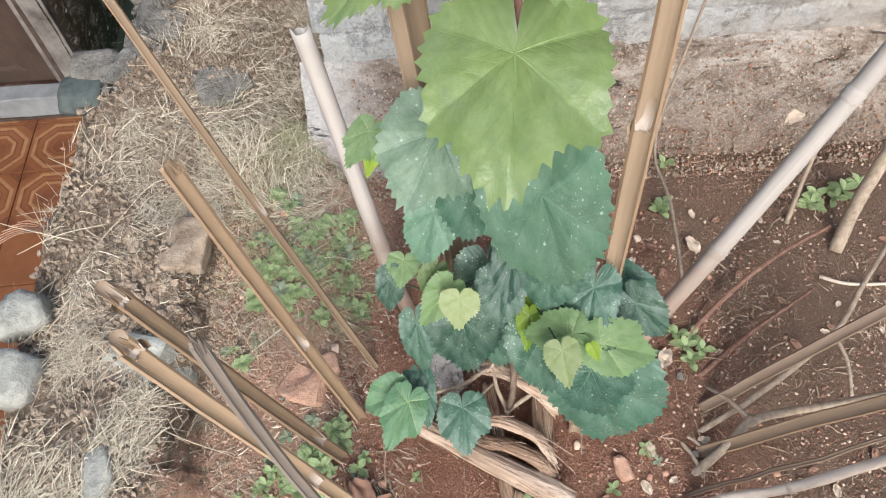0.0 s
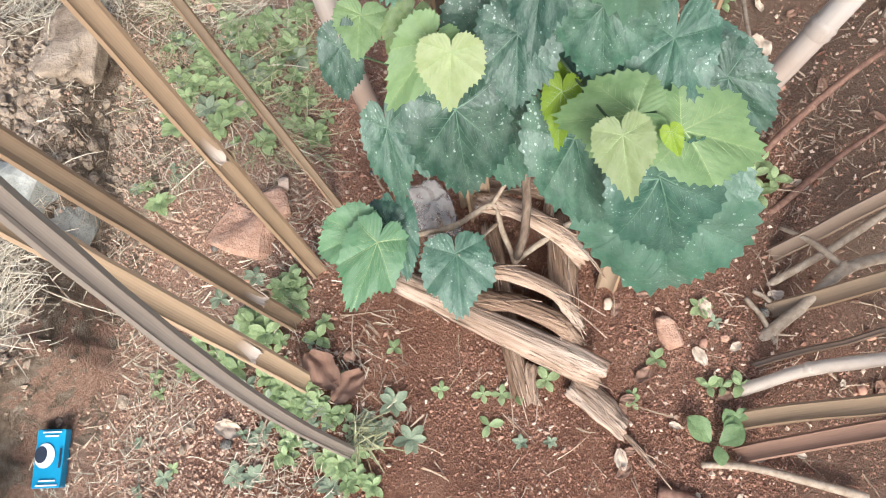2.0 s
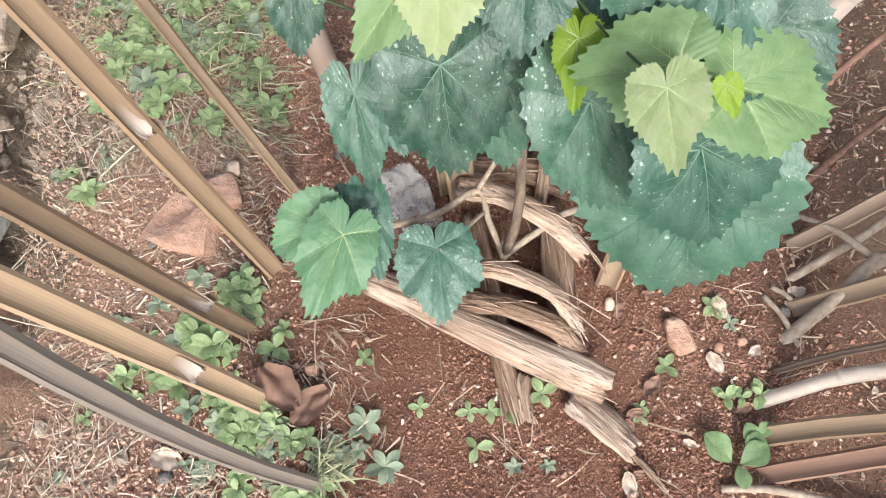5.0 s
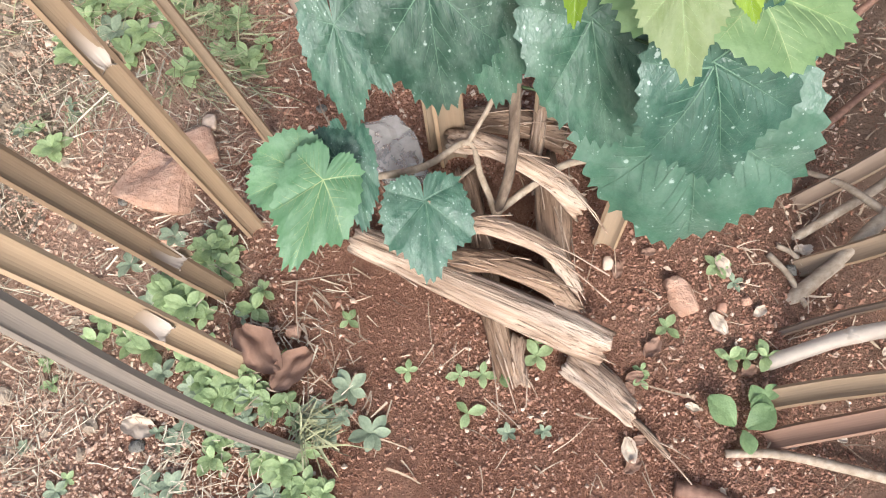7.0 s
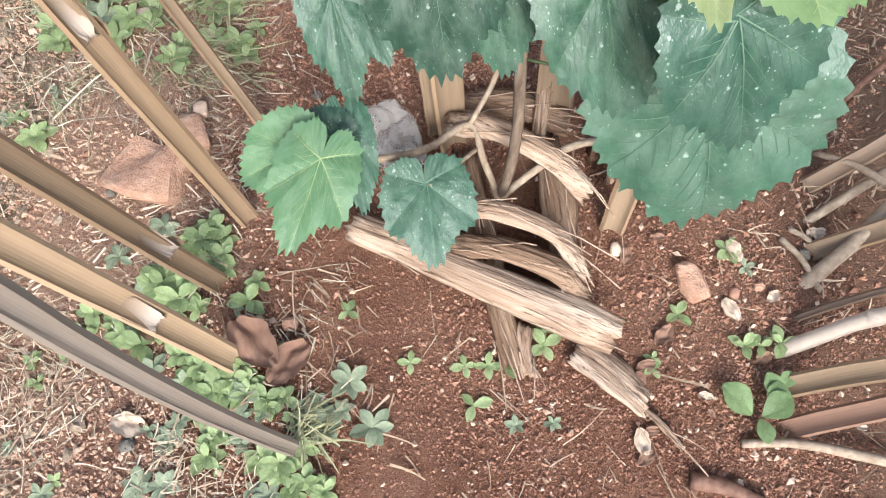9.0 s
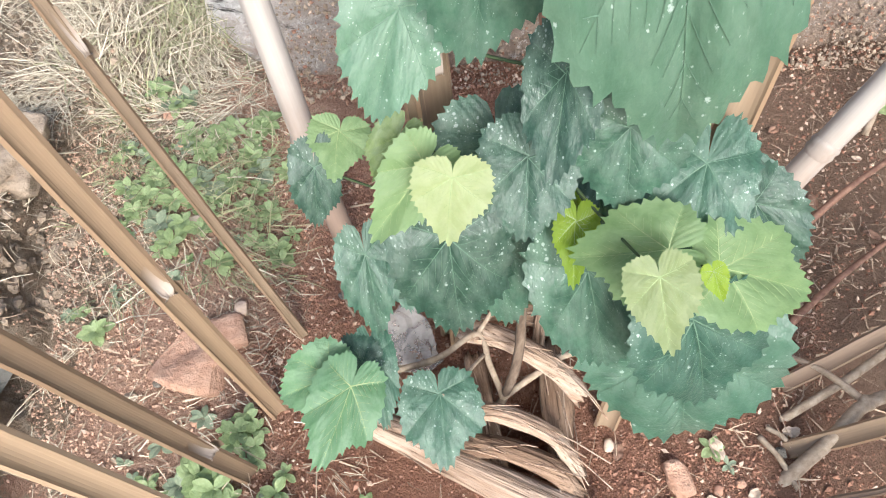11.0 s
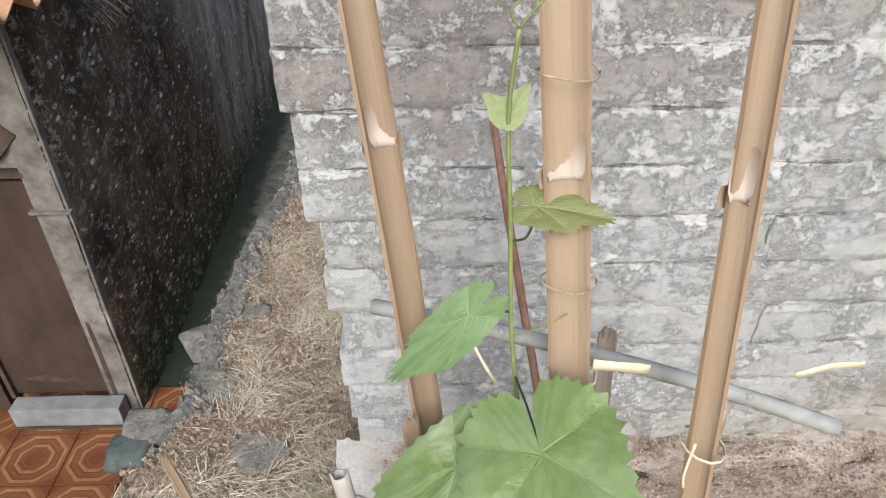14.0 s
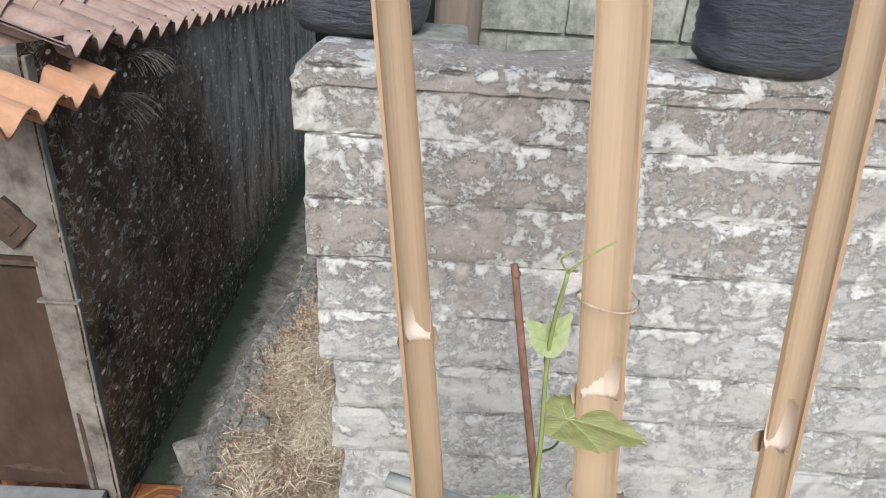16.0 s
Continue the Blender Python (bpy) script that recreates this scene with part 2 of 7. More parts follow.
def black_wall_material():
    m = Nodes("mould_blackened_render", 0.95, 0.1)
    p = m.place(space="World")
    big = m.noise(p, 1.1, 5, 0.6)
    run = m.noise(m.place((1, 1, 0.55), "World"), 5.0, 8, 0.7, 0.4)
    fine = m.noise(p, 60, 7, 0.78)
    y, z = m.axis(p, 1), m.axis(p, 2)
    c = m.mix(m.ramp(run, (0.35, 0.0), (0.68, 1.0)), (0.040, 0.028, 0.020), (0.145, 0.102, 0.070))
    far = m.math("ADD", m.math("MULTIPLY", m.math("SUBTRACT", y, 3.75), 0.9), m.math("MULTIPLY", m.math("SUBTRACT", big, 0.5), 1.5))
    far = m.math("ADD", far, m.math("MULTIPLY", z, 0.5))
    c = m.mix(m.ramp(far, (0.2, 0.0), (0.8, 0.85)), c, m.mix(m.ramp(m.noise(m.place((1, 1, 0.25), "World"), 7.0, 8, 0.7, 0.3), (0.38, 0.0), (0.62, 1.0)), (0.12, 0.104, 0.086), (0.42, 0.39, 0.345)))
    # algae on the damp foot
    algae = m.math("ADD", m.math("MULTIPLY", m.math("SUBTRACT", -0.50, z), 1.8), m.math("MULTIPLY", m.math("SUBTRACT", run, 0.5), 2.0))
    c = m.mix(m.ramp(algae, (0.0, 0.0), (0.7, 0.8)), c, (0.040, 0.066, 0.042))
    speck = m.ramp(m.noise(m.place((1, 0.5, 0.75), "World"), 34, 7, 0.82, 0.9), (0.535, 0.0), (0.60, 1.0))
    c = m.mix(m.math("MULTIPLY", speck, 0.60), c, (0.44, 0.395, 0.335))
    dots = m.cells(m.place((1, 0.42, 0.85), "World"), 36)
    dot = m.ramp(m.math("SUBTRACT", m.ramp(m.axis(dots.outputs["Color"], 1), (0.50, 0.0), (1.0, 0.38)), dots.outputs["Distance"]), (0.0, 0.0), (0.06, 1.0))
    flake = m.ramp(m.noise(m.place((1, 0.5, 0.7), "World"), 15, 9, 0.85, 0.6), (0.565, 0.0), (0.61, 0.75))
    c = m.mix(flake, c, (0.36, 0.325, 0.28))
    dot = m.math("MULTIPLY", dot, m.ramp(m.noise(p, 9, 6, 0.75), (0.40, 0.1), (0.56, 1.0)))
    m.colour(m.mix(m.math("MULTIPLY", dot, 0.95), c, (0.74, 0.66, 0.55)))
    return m.bump(m.math("ADD", fine, m.math("MULTIPLY", run, 1.0)), 0.9, 0.010).mat


def node_material():
    """Waxy bloom over a node, thinning out up the culm along the object's z."""
    m = Nodes("bamboo_node", 0.65, 0.3)
    fibre = m.noise(m.place((120, 120, 6)), 1.0, 4)
    up = m.math("ADD", m.axis(m.place(), 2), m.math("MULTIPLY", m.math("SUBTRACT", fibre, 0.5), 0.012))
    pale = m.mix(fibre, (0.36, 0.285, 0.235), (0.54, 0.465, 0.40))
    m.colour(m.mix(m.ramp(m.math("MULTIPLY", up, 20.0), (0.25, 0.0), (0.85, 1.0)), pale, (0.275, 0.200, 0.138)))
    return m.bump(fibre, 0.3, 0.001).mat


def sheath_material(name, dark, mid, light):
    """Dry fibre: torn streaks along the object's z, bleached in patches."""
    m = Nodes(name, 0.85, 0.2)
    broad = m.noise(m.place((60, 60, 2.5)), 1.0, 5, 0.65)
    thin = m.noise(m.place((240, 240, 5)), 1.0, 5, 0.7)
    patch = m.noise(m.place((14, 14, 9)), 1.0, 5, 0.65)
    c = m.ramp(broad, (0.30, dark), (0.46, mid), (0.66, light))
    c = m.mix(m.ramp(thin, (0.36, 0.85), (0.46, 0.0)), c, dark)
    c = m.mix(m.ramp(thin, (0.56, 0.0), (0.66, 0.6)), c, light)
    c = m.mix(m.ramp(patch, (0.50, 0.0), (0.70, 0.5)), c, tuple(v * 0.8 for v in dark))
    m.colour(c)
    return m.bump(m.math("ADD", broad, m.math("MULTIPLY", thin, 0.7)), 1.0, 0.005).mat


def alley_material():
    m = Nodes("damp_alley_concrete", 0.9, 0.2)
    p = m.place(space="World")
    mid = m.noise(p, 7, 8, 0.7, 0.4)
    fine = m.noise(p, 60, 6, 0.75)
    c = m.ramp(mid, (0.34, (0.060, 0.058, 0.050)), (0.52, (0.15, 0.145, 0.128)), (0.68, (0.27, 0.26, 0.235)))
    c = m.mix(m.ramp(fine, (0.52, 0.0), (0.64, 0.5)), c, (0.30, 0.29, 0.26))
    damp = m.math("ADD", m.math("MULTIPLY", m.math("SUBTRACT", -1.06, m.axis(p, 0)), 7.0), m.math("MULTIPLY", m.math("SUBTRACT", mid, 0.5), 2.6))
    c = m.mix(m.ramp(damp, (-0.1, 0.0), (0.5, 0.95)), c, m.mix(fine, (0.012, 0.018, 0.012), (0.036, 0.050, 0.032)))
    m.colour(c)
    return m.bump(m.math("ADD", mid, m.math("MULTIPLY", fine, 0.5)), 0.8, 0.012).mat


def plain(name, a, b, rough=0.85, scale=30, bump=0.3, spec=0.3, stretch=(1, 1, 1), space="Object", dist=0.003):
    m = Nodes(name, rough, spec)
    p = m.place(stretch, space)
    n = m.noise(p, scale, 7, 0.65)
    big = m.noise(p, scale * 0.17, 4)
    c = m.ramp(n, (0.3, a), (0.7, b))
    m.colour(m.mix(m.ramp(big, (0.4, 0.0), (0.7, 0.4)), c, tuple(v * 0.6 for v in a)))
    return m.bump(n, bump, dist).mat


def leaf_material(name, a, b, spots=0.0, gloss=0.45, lucent=0.3, dust=0.0):
    m = Nodes(name, gloss, 0.35)
    p = m.place((1, 1, 1))
    r = m.random()
    n = m.noise(p, 5.0, 5, 0.6)
    fine = m.noise(p, 42, 4, 0.6)
    c = m.mix(m.ramp(n, (0.36, 0.0), (0.64, 1.0)), a, b)
    c = m.mix(m.math("MULTIPLY", m.ramp(r, (0.0, 1.0), (0.5, 0.0)), 0.6), c, tuple(v * 0.75 for v in a))
    c = m.mix(m.math("MULTIPLY", m.ramp(fine, (0.45, 0.0), (0.7, 1.0)), 0.16), c, tuple(v * 0.75 for v in a))
    c = m.mix(m.math("MULTIPLY", r, 0.45), c, tuple(min(1, v * 1.35) for v in b))
    if dust:
        c = m.mix(m.math("MULTIPLY", m.ramp(m.noise(p, 2.2, 6, 0.7), (0.42, 0.0), (0.72, 1.0)), dust), c, (0.33, 0.40, 0.34))
    if spots:
        # dried spray: blurred flecks of uneven size, thick in some places and absent in others
        q = m.place((1, 1.3, 0.2))
        patch = m.ramp(m.noise(p, 2.6, 6, 0.8), (0.41, 0.0), (0.57, 1.0))
        fleck = None
        for scale, most in ((15, 0.50), (30, 0.46)):
            v = m.cells(q, scale)
            pick = m.ramp(m.axis(v.outputs["Color"], 0), (0.36, 0.0), (1.0, most))
            d = m.math("ADD", v.outputs["Distance"], m.math("MULTIPLY", m.math("SUBTRACT", fine, 0.45), 0.55))
            one = m.ramp(m.math("SUBTRACT", m.math("MULTIPLY", pick, patch), d), (0.0, 0.0), (0.16, 0.9))
            fleck = one if fleck is None else m.math("MAXIMUM", fleck, one)
        run = m.noise(m.place((5, 1.6, 1)), 2.4, 8, 0.75, 1.2)
        smear = m.math("MULTIPLY", m.ramp(run, (0.60, 0.0), (0.70, 0.28)), m.ramp(fine, (0.40, 0.0), (0.55, 1.0)))
        fleck = m.math("MAXIMUM", fleck, smear)
        c = m.mix(m.math("MULTIPLY", fleck, spots), c, (0.56, 0.65, 0.60))
    m.colour(c)
    m.bump(m.math("ADD", m.noise(p, 14, 3), m.math("MULTIPLY", fine, 0.15)), 0.18, 0.012)
    t = m.nt.nodes.new("ShaderNodeBsdfTranslucent")
    m.nt.links.new(m.mix(0.5, c, tuple(min(1, v * 1.6) for v in b)), t.inputs["Color"])
    mx = m.nt.nodes.new("ShaderNodeMixShader")
    mx.inputs[0].default_value = lucent
    m.nt.links.new(m.bsdf.outputs[0], mx.inputs[1])
    m.nt.links.new(t.outputs[0], mx.inputs[2])
    m.nt.links.new(mx.outputs[0], m.nt.nodes["Material Output"].inputs[0])
    return m.mat


SOIL = soil_material()
CRUMB = crumb_material("soil_crumbs", (0.150, 0.066, 0.042), (0.42, 0.236, 0.165))
DRYCRUMB = crumb_material("dry_soil_crumbs", (0.34, 0.20, 0.136), (0.63, 0.435, 0.325))
GRIT = crumb_material("pale_grit", (0.32, 0.19, 0.13), (0.68, 0.53, 0.41))
STRAW_DULL = crumb_material("dull_straw", (0.22, 0.155, 0.105), (0.48, 0.37, 0.27))
STRAW = crumb_material("dry_grass", (0.24, 0.195, 0.130), (0.74, 0.655, 0.51))
GREENGRASS = crumb_material("green_grass", (0.19, 0.19, 0.095), (0.44, 0.43, 0.26))
BAMBOO = bamboo_material("split_bamboo", (0.165, 0.108, 0.068), (0.262, 0.188, 0.125), (0.335, 0.255, 0.180), 0.8)
BAMBOO_EDGE = bamboo_material("cut_bamboo_edge", (0.19, 0.115, 0.066), (0.33, 0.220, 0.135), (0.44, 0.325, 0.22), 0.9, 0.3)
BAMBOO_PALE = bamboo_material("pale_bamboo", (0.205, 0.140, 0.090), (0.312, 0.228, 0.155), (0.390, 0.300, 0.215), 0.8, 0.3)
BAMBOO_OLD = bamboo_material("weathered_bamboo", (0.172, 0.112, 0.068), (0.270, 0.188, 0.120), (0.360, 0.262, 0.172), 0.6, 0.4)
BAMBOO_DIRTY = bamboo_material("soil_stained_bamboo", (0.115, 0.075, 0.050), (0.215, 0.148, 0.102), (0.33, 0.245, 0.18), 0.8, 0.6)
BAMBOO_PEELED = bamboo_material("peeled_bamboo", (0.33, 0.25, 0.19), (0.53, 0.43, 0.345), (0.68, 0.58, 0.48), 0.9, 0.45)
BAMBOO_RED = bamboo_material("reddish_bamboo", (0.12, 0.060, 0.040), (0.225, 0.128, 0.088), (0.31, 0.195, 0.14), 0.7, 0.4)
BAMBOO_GREY = bamboo_material("grey_bamboo", (0.105, 0.081, 0.064), (0.182, 0.148, 0.120), (0.262, 0.222, 0.188), 0.8, 0.4)
BAMBOO_WHITE = bamboo_material("bleached_bamboo", (0.20, 0.165, 0.138), (0.36, 0.315, 0.28), (0.50, 0.46, 0.425), 0.7, 0.5, 0.75)
NODE = node_material()
TWIG = plain("brown_cane", (0.13, 0.065, 0.045), (0.29, 0.165, 0.115), 0.7, 40, 0.4, stretch=(3, 3, 0.4))
BARK = plain("grey_brown_bark", (0.105, 0.072, 0.052), (0.29, 0.22, 0.165), 0.85, 45, 0.6, stretch=(3, 3, 0.5))
DRYSTICK = plain("dry_stick", (0.26, 0.19, 0.13), (0.48, 0.39, 0.30), 0.85, 45, 0.4, stretch=(3, 3, 0.5))
POLE = plain("grey_branch", (0.22, 0.215, 0.195), (0.42, 0.42, 0.40), 0.75, 25, 0.35)
TIE = plain("yellow_plastic_tie", (0.66, 0.56, 0.37), (0.80, 0.72, 0.54), 0.5, 20, 0.1)
STEM = plain("green_shoot", (0.17, 0.22, 0.07), (0.30, 0.34, 0.13), 0.5, 25, 0.15)
SHEATH = sheath_material("dry_banana_sheath", (0.045, 0.026, 0.017), (0.205, 0.125, 0.080), (0.42, 0.29, 0.20))
SHEATH_PALE = sheath_material("pale_banana_sheath", (0.105, 0.062, 0.040), (0.40, 0.275, 0.195), (0.64, 0.50, 0.39))
BLOCK = block_material()
CAP = block_material("cement_cap", -0.12)
CRUST = block_material("lime_mortar_crust", 0.07)
FOOTING = footing_material()
MORTAR = plain("old_mortar", (0.26, 0.25, 0.24), (0.60, 0.59, 0.58), 0.95, 26, 0.9, 0.1, space="World", dist=0.008)
BLACKWALL = black_wall_material()
PLASTER = plain("flaking_whitewash", (0.070, 0.060, 0.052), (0.27, 0.25, 0.232), 0.9, 9, 0.5, space="World")
GREYWALL = plain("grey_wall", (0.12, 0.13, 0.11), (0.36, 0.365, 0.335), 0.95, 20, 1.0, space="World", dist=0.016)
DOORWOOD = plain("brown_plywood", (0.024, 0.016, 0.012), (0.076, 0.048, 0.035), 0.75, 7, 0.3, stretch=(1, 1, 0.5))
DARKWOOD = plain("dark_stained_wood", (0.035, 0.024, 0.019), (0.09, 0.062, 0.048), 0.7, 20, 0.3)
WHITEBOARD = plain("whitewashed_board", (0.135, 0.14, 0.145), (0.28, 0.288, 0.292), 0.7, 8, 0.3)
TILE = plain("terracotta_tile", (0.150, 0.056, 0.021), (0.215, 0.085, 0.034), 0.5, 12, 0.1)
TILE_LIGHT = plain("tile_pattern_light", (0.225, 0.112, 0.052), (0.33, 0.180, 0.090), 0.5, 25, 0.1)
TILE_DARK = plain("tile_pattern_dark", (0.105, 0.036, 0.016), (0.17, 0.062, 0.028), 0.45, 25, 0.1)
GROUT = plain("tile_grout", (0.25, 0.16, 0.105), (0.33, 0.22, 0.155), 0.9, 30, 0.3)
ROOFTILE = plain("weathered_roof_tile", (0.21, 0.137, 0.114), (0.39, 0.295, 0.26), 0.85, 14, 0.5, space="World")
ROOFTILE_NEW = plain("orange_roof_tile", (0.36, 0.18, 0.10), (0.52, 0.32, 0.205), 0.8, 14, 0.4, space="World")
CEMENT = plain("pale_cement_lump", (0.21, 0.205, 0.175), (0.52, 0.51, 0.455), 0.95, 26, 1.0, dist=0.01)
STONE = plain("grey_stone", (0.10, 0.09, 0.075), (0.31, 0.283, 0.247), 0.95, 38, 1.0, dist=0.014)
BRICK = plain("broken_brick", (0.40, 0.215, 0.140), (0.66, 0.430, 0.31), 0.95, 45, 1.0, dist=0.009)
MOSSY = plain("dark_mossy_stone", (0.048, 0.058, 0.054), (0.13, 0.148, 0.138), 0.8, 22, 0.7, dist=0.006)
KERB = plain("pale_kerb_mortar", (0.085, 0.08, 0.07), (0.30, 0.285, 0.262), 0.95, 34, 1.0, 0.1, space="World", dist=0.02)
EARTH = plain("dry_earth", (0.215, 0.158, 0.112), (0.50, 0.40, 0.305), 0.98, 26, 1.0, 0.1, space="World", dist=0.012)
ALLEY = alley_material()
FERN = plain("withered_fern_grey", (0.045, 0.042, 0.038), (0.13, 0.12, 0.11), 0.9, 20)
DEADLEAF = plain("dead_leaf", (0.17, 0.09, 0.06), (0.36, 0.22, 0.155), 0.8, 18, 0.5)
PALELITTER = plain("bleached_dead_leaf", (0.42, 0.32, 0.235), (0.66, 0.54, 0.43), 0.85, 25, 0.6)
BLACKPLASTIC = plain("black_polybag", (0.026, 0.030, 0.038), (0.065, 0.073, 0.092), 0.38, 34, 1.0, 0.6, stretch=(1, 1, 4), dist=0.012)
BLUEBOX = plain("blue_printed_card", (0.01, 0.22, 0.42), (0.02, 0.33, 0.56), 0.4, 20, 0.1)
WHITEPRINT = plain("white_print", (0.70, 0.72, 0.74), (0.82, 0.83, 0.84), 0.5, 20, 0.05)
DARKPRINT = plain("dark_print", (0.02, 0.03, 0.05), (0.04, 0.05, 0.08), 0.5, 20, 0.05)
LEAF = {
    "light": leaf_material("grape_leaf_green", (0.085, 0.138, 0.040), (0.182, 0.242, 0.085), 0.0, 0.34, 0.22, 0.2),
    "mid": leaf_material("grape_leaf_bluegreen", (0.060, 0.128, 0.080), (0.120, 0.212, 0.140), 0.75, 0.40, 0.18, 0.22),
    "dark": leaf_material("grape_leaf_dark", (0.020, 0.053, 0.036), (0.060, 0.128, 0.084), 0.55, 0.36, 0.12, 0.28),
    # darker leaf; its tone also stands in for shade contrast between overlapping leaves
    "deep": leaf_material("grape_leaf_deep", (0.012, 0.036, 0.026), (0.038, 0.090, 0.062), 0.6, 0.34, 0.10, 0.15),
    "lime": leaf_material("grape_leaf_young", (0.118, 0.205, 0.080), (0.208, 0.302, 0.136), 0.0, 0.42, 0.4, 0.08),
    "yellow": leaf_material("grape_leaf_yellowgreen", (0.19, 0.30, 0.02), (0.28, 0.38, 0.045), 0.0, 0.45, 0.4),
    "pale": leaf_material("grape_leaf_pale", (0.205, 0.265, 0.100), (0.325, 0.362, 0.185), 0.0, 0.5, 0.35, 0.12),
    "bronze": leaf_material("grape_leaf_bronze", (0.17, 0.185, 0.06), (0.29, 0.295, 0.12), 0.0, 0.45, 0.3, 0.1),
    "greyish": leaf_material("grape_leaf_greygreen", (0.105, 0.165, 0.105), (0.185, 0.255, 0.170), 0.6, 0.42, 0.18, 0.4),
    "fresh": leaf_material("grape_leaf_fresh", (0.105, 0.225, 0.105), (0.19, 0.325, 0.17), 0.0, 0.4, 0.25, 0.2),
}
VEIN = {
    "light": plain("leaf_vein_green", (0.165, 0.240, 0.080), (0.235, 0.315, 0.125), 0.5, 20, 0.1),
    "pale": plain("leaf_vein_pale", (0.27, 0.36, 0.15), (0.40, 0.47, 0.25), 0.5, 20, 0.1),
    "dark": plain("leaf_vein_dark", (0.085, 0.16, 0.108), (0.155, 0.245, 0.172), 0.5, 20, 0.1),
}
WEED = leaf_material("weed_leaf", (0.19, 0.265, 0.105), (0.37, 0.45, 0.235), 0.0, 0.5, 0.3)
WEED_DEEP = leaf_material("deep_green_weed_leaf", (0.105, 0.175, 0.070), (0.21, 0.295, 0.135), 0.0, 0.45, 0.25)
WEED_GREY = leaf_material("greyish_weed_leaf", (0.15, 0.19, 0.12), (0.29, 0.335, 0.225), 0.0, 0.6, 0.2)


# ---- mesh helpers ----
def mesh_of(name, bm, material, smooth=False):
    me = bpy.data.meshes.new(name)
    bm.to_mesh(me)
    bm.free()
    if material:
        me.materials.append(material)
    if smooth:
        me.polygons.foreach_set("use_smooth", [True] * len(me.polygons))
    return me


def raw_mesh(name, verts, faces, material, smooth=False):
    me = bpy.data.meshes.new(name)
    me.from_pydata(verts, [], faces)
    me.materials.append(material)
    if smooth:
        me.polygons.foreach_set("use_smooth", [True] * len(me.polygons))
    me.update()
    return me


def part(name, data, parent, label="", m=None):
    ob = new(name, data)
    ob.parent = parent
    if m is not None:
        ob.matrix_basis = m
    return tagged(ob, label) if label else ob


def thing(name, label, category, group="", kind="", at=(0, 0, 0), data=None):
    ob = new(name, data)
    ob.location = at
    return tagged(ob, label, category, group, kind)


def along(a, b, up=(0, 0, 1)):
    """A pose at a whose z runs to b and whose y faces up as nearly as it can."""
    z = (Vector(b) - Vector(a)).normalized()
    x = Vector(up).cross(z)
    x = x.normalized() if x.length > 1e-6 else Vector((1, 0, 0))
    y = z.cross(x)
    return Matrix(((x[0], y[0], z[0], a[0]), (x[1], y[1], z[1], a[1]), (x[2], y[2], z[2], a[2]), (0, 0, 0, 1)))


def box_bm(size, bevel=0.0, at=(0, 0, 0), rough=0.0, cuts=0, seed=0):
    bm = bmesh.new()
    bmesh.ops.create_cube(bm, size=1.0)
    bmesh.ops.scale(bm, vec=size, verts=bm.verts)
    if bevel:
        bmesh.ops.bevel(bm, geom=bm.edges[:], offset=bevel, segments=2, affect="EDGES", profile=0.6)
    if cuts:
        bmesh.ops.subdivide_edges(bm, edges=bm.edges[:], cuts=cuts, use_grid_fill=True)
    if rough:
        for v in bm.verts:
            v.co += noise.noise_vector(v.co * 9 + Vector((seed * 3.1, seed, 0))) * rough
    bmesh.ops.translate(bm, vec=at, verts=bm.verts)
    return bm


def tube(points, radii, sides=8, bend=0.0, seed=0):
    """Vertices and faces of a closed tube through the points."""
    verts, faces = [], []
    pts = [Vector(p) for p in points]
    n = len(pts)
    ref = Vector((0.31, 0.87, 0.2)).normalized()
    for i, p in enumerate(pts):
        d = (pts[min(i + 1, n - 1)] - pts[max(i - 1, 0)]).normalized()
        x = d.cross(ref).normalized()
        y = d.cross(x)
        r = radii[i] if hasattr(radii, "__len__") else radii
        for k in range(sides):
            a = 2 * math.pi * k / sides
            rr = r * (1 + bend * noise.noise((i * 0.7 + seed, k * 1.3, seed * 2.0)))
            verts.append(p + x * (math.cos(a) * rr) + y * (math.sin(a) * rr))
    for i in range(n - 1):
        for k in range(sides):
            a, b = i * sides + k, i * sides + (k + 1) % sides
            faces.append((a, b, b + sides, a + sides))
    faces.append(tuple(range(sides - 1, -1, -1)))
    faces.append(tuple(range((n - 1) * sides, n * sides)))
    return verts, faces


def curve_points(points, steps):
    """A smooth line through the points."""
    pts = [Vector(p) for p in points]
    pts = [2 * pts[0] - pts[1]] + pts + [2 * pts[-1] - pts[-2]]
    out = []
    for i in range(1, len(pts) - 2):
        a, b, c, d = pts[i - 1 : i + 3]
        for s in range(steps):
            t = s / steps
            out.append(0.5 * ((2 * b) + (c - a) * t + (2 * a - 5 * b + 4 * c - d) * t * t + (3 * b - a - 3 * c + d) * t**3))
    out.append(pts[-2])
    return out


def stone_mesh(name, material, size, seed, flat=1.0, detail=3, rough=0.25):
    bm = bmesh.new()
    bmesh.ops.create_icosphere(bm, subdivisions=detail, radius=0.5)
    for v in bm.verts:
        n = noise.noise(v.co * 2.2 + Vector((seed * 7.3, seed * 1.7, seed))) * rough * 1.6 + noise.noise(v.co * 6 + Vector((seed, 0, seed * 5))) * rough * 0.5
        v.co *= 1 + n
        c = [max(-0.40, min(0.40, x)) for x in v.co]
        v.co = Vector((c[0] * size[0], c[1] * size[1], c[2] * size[2]))
    return mesh_of(name, bm, material, True)


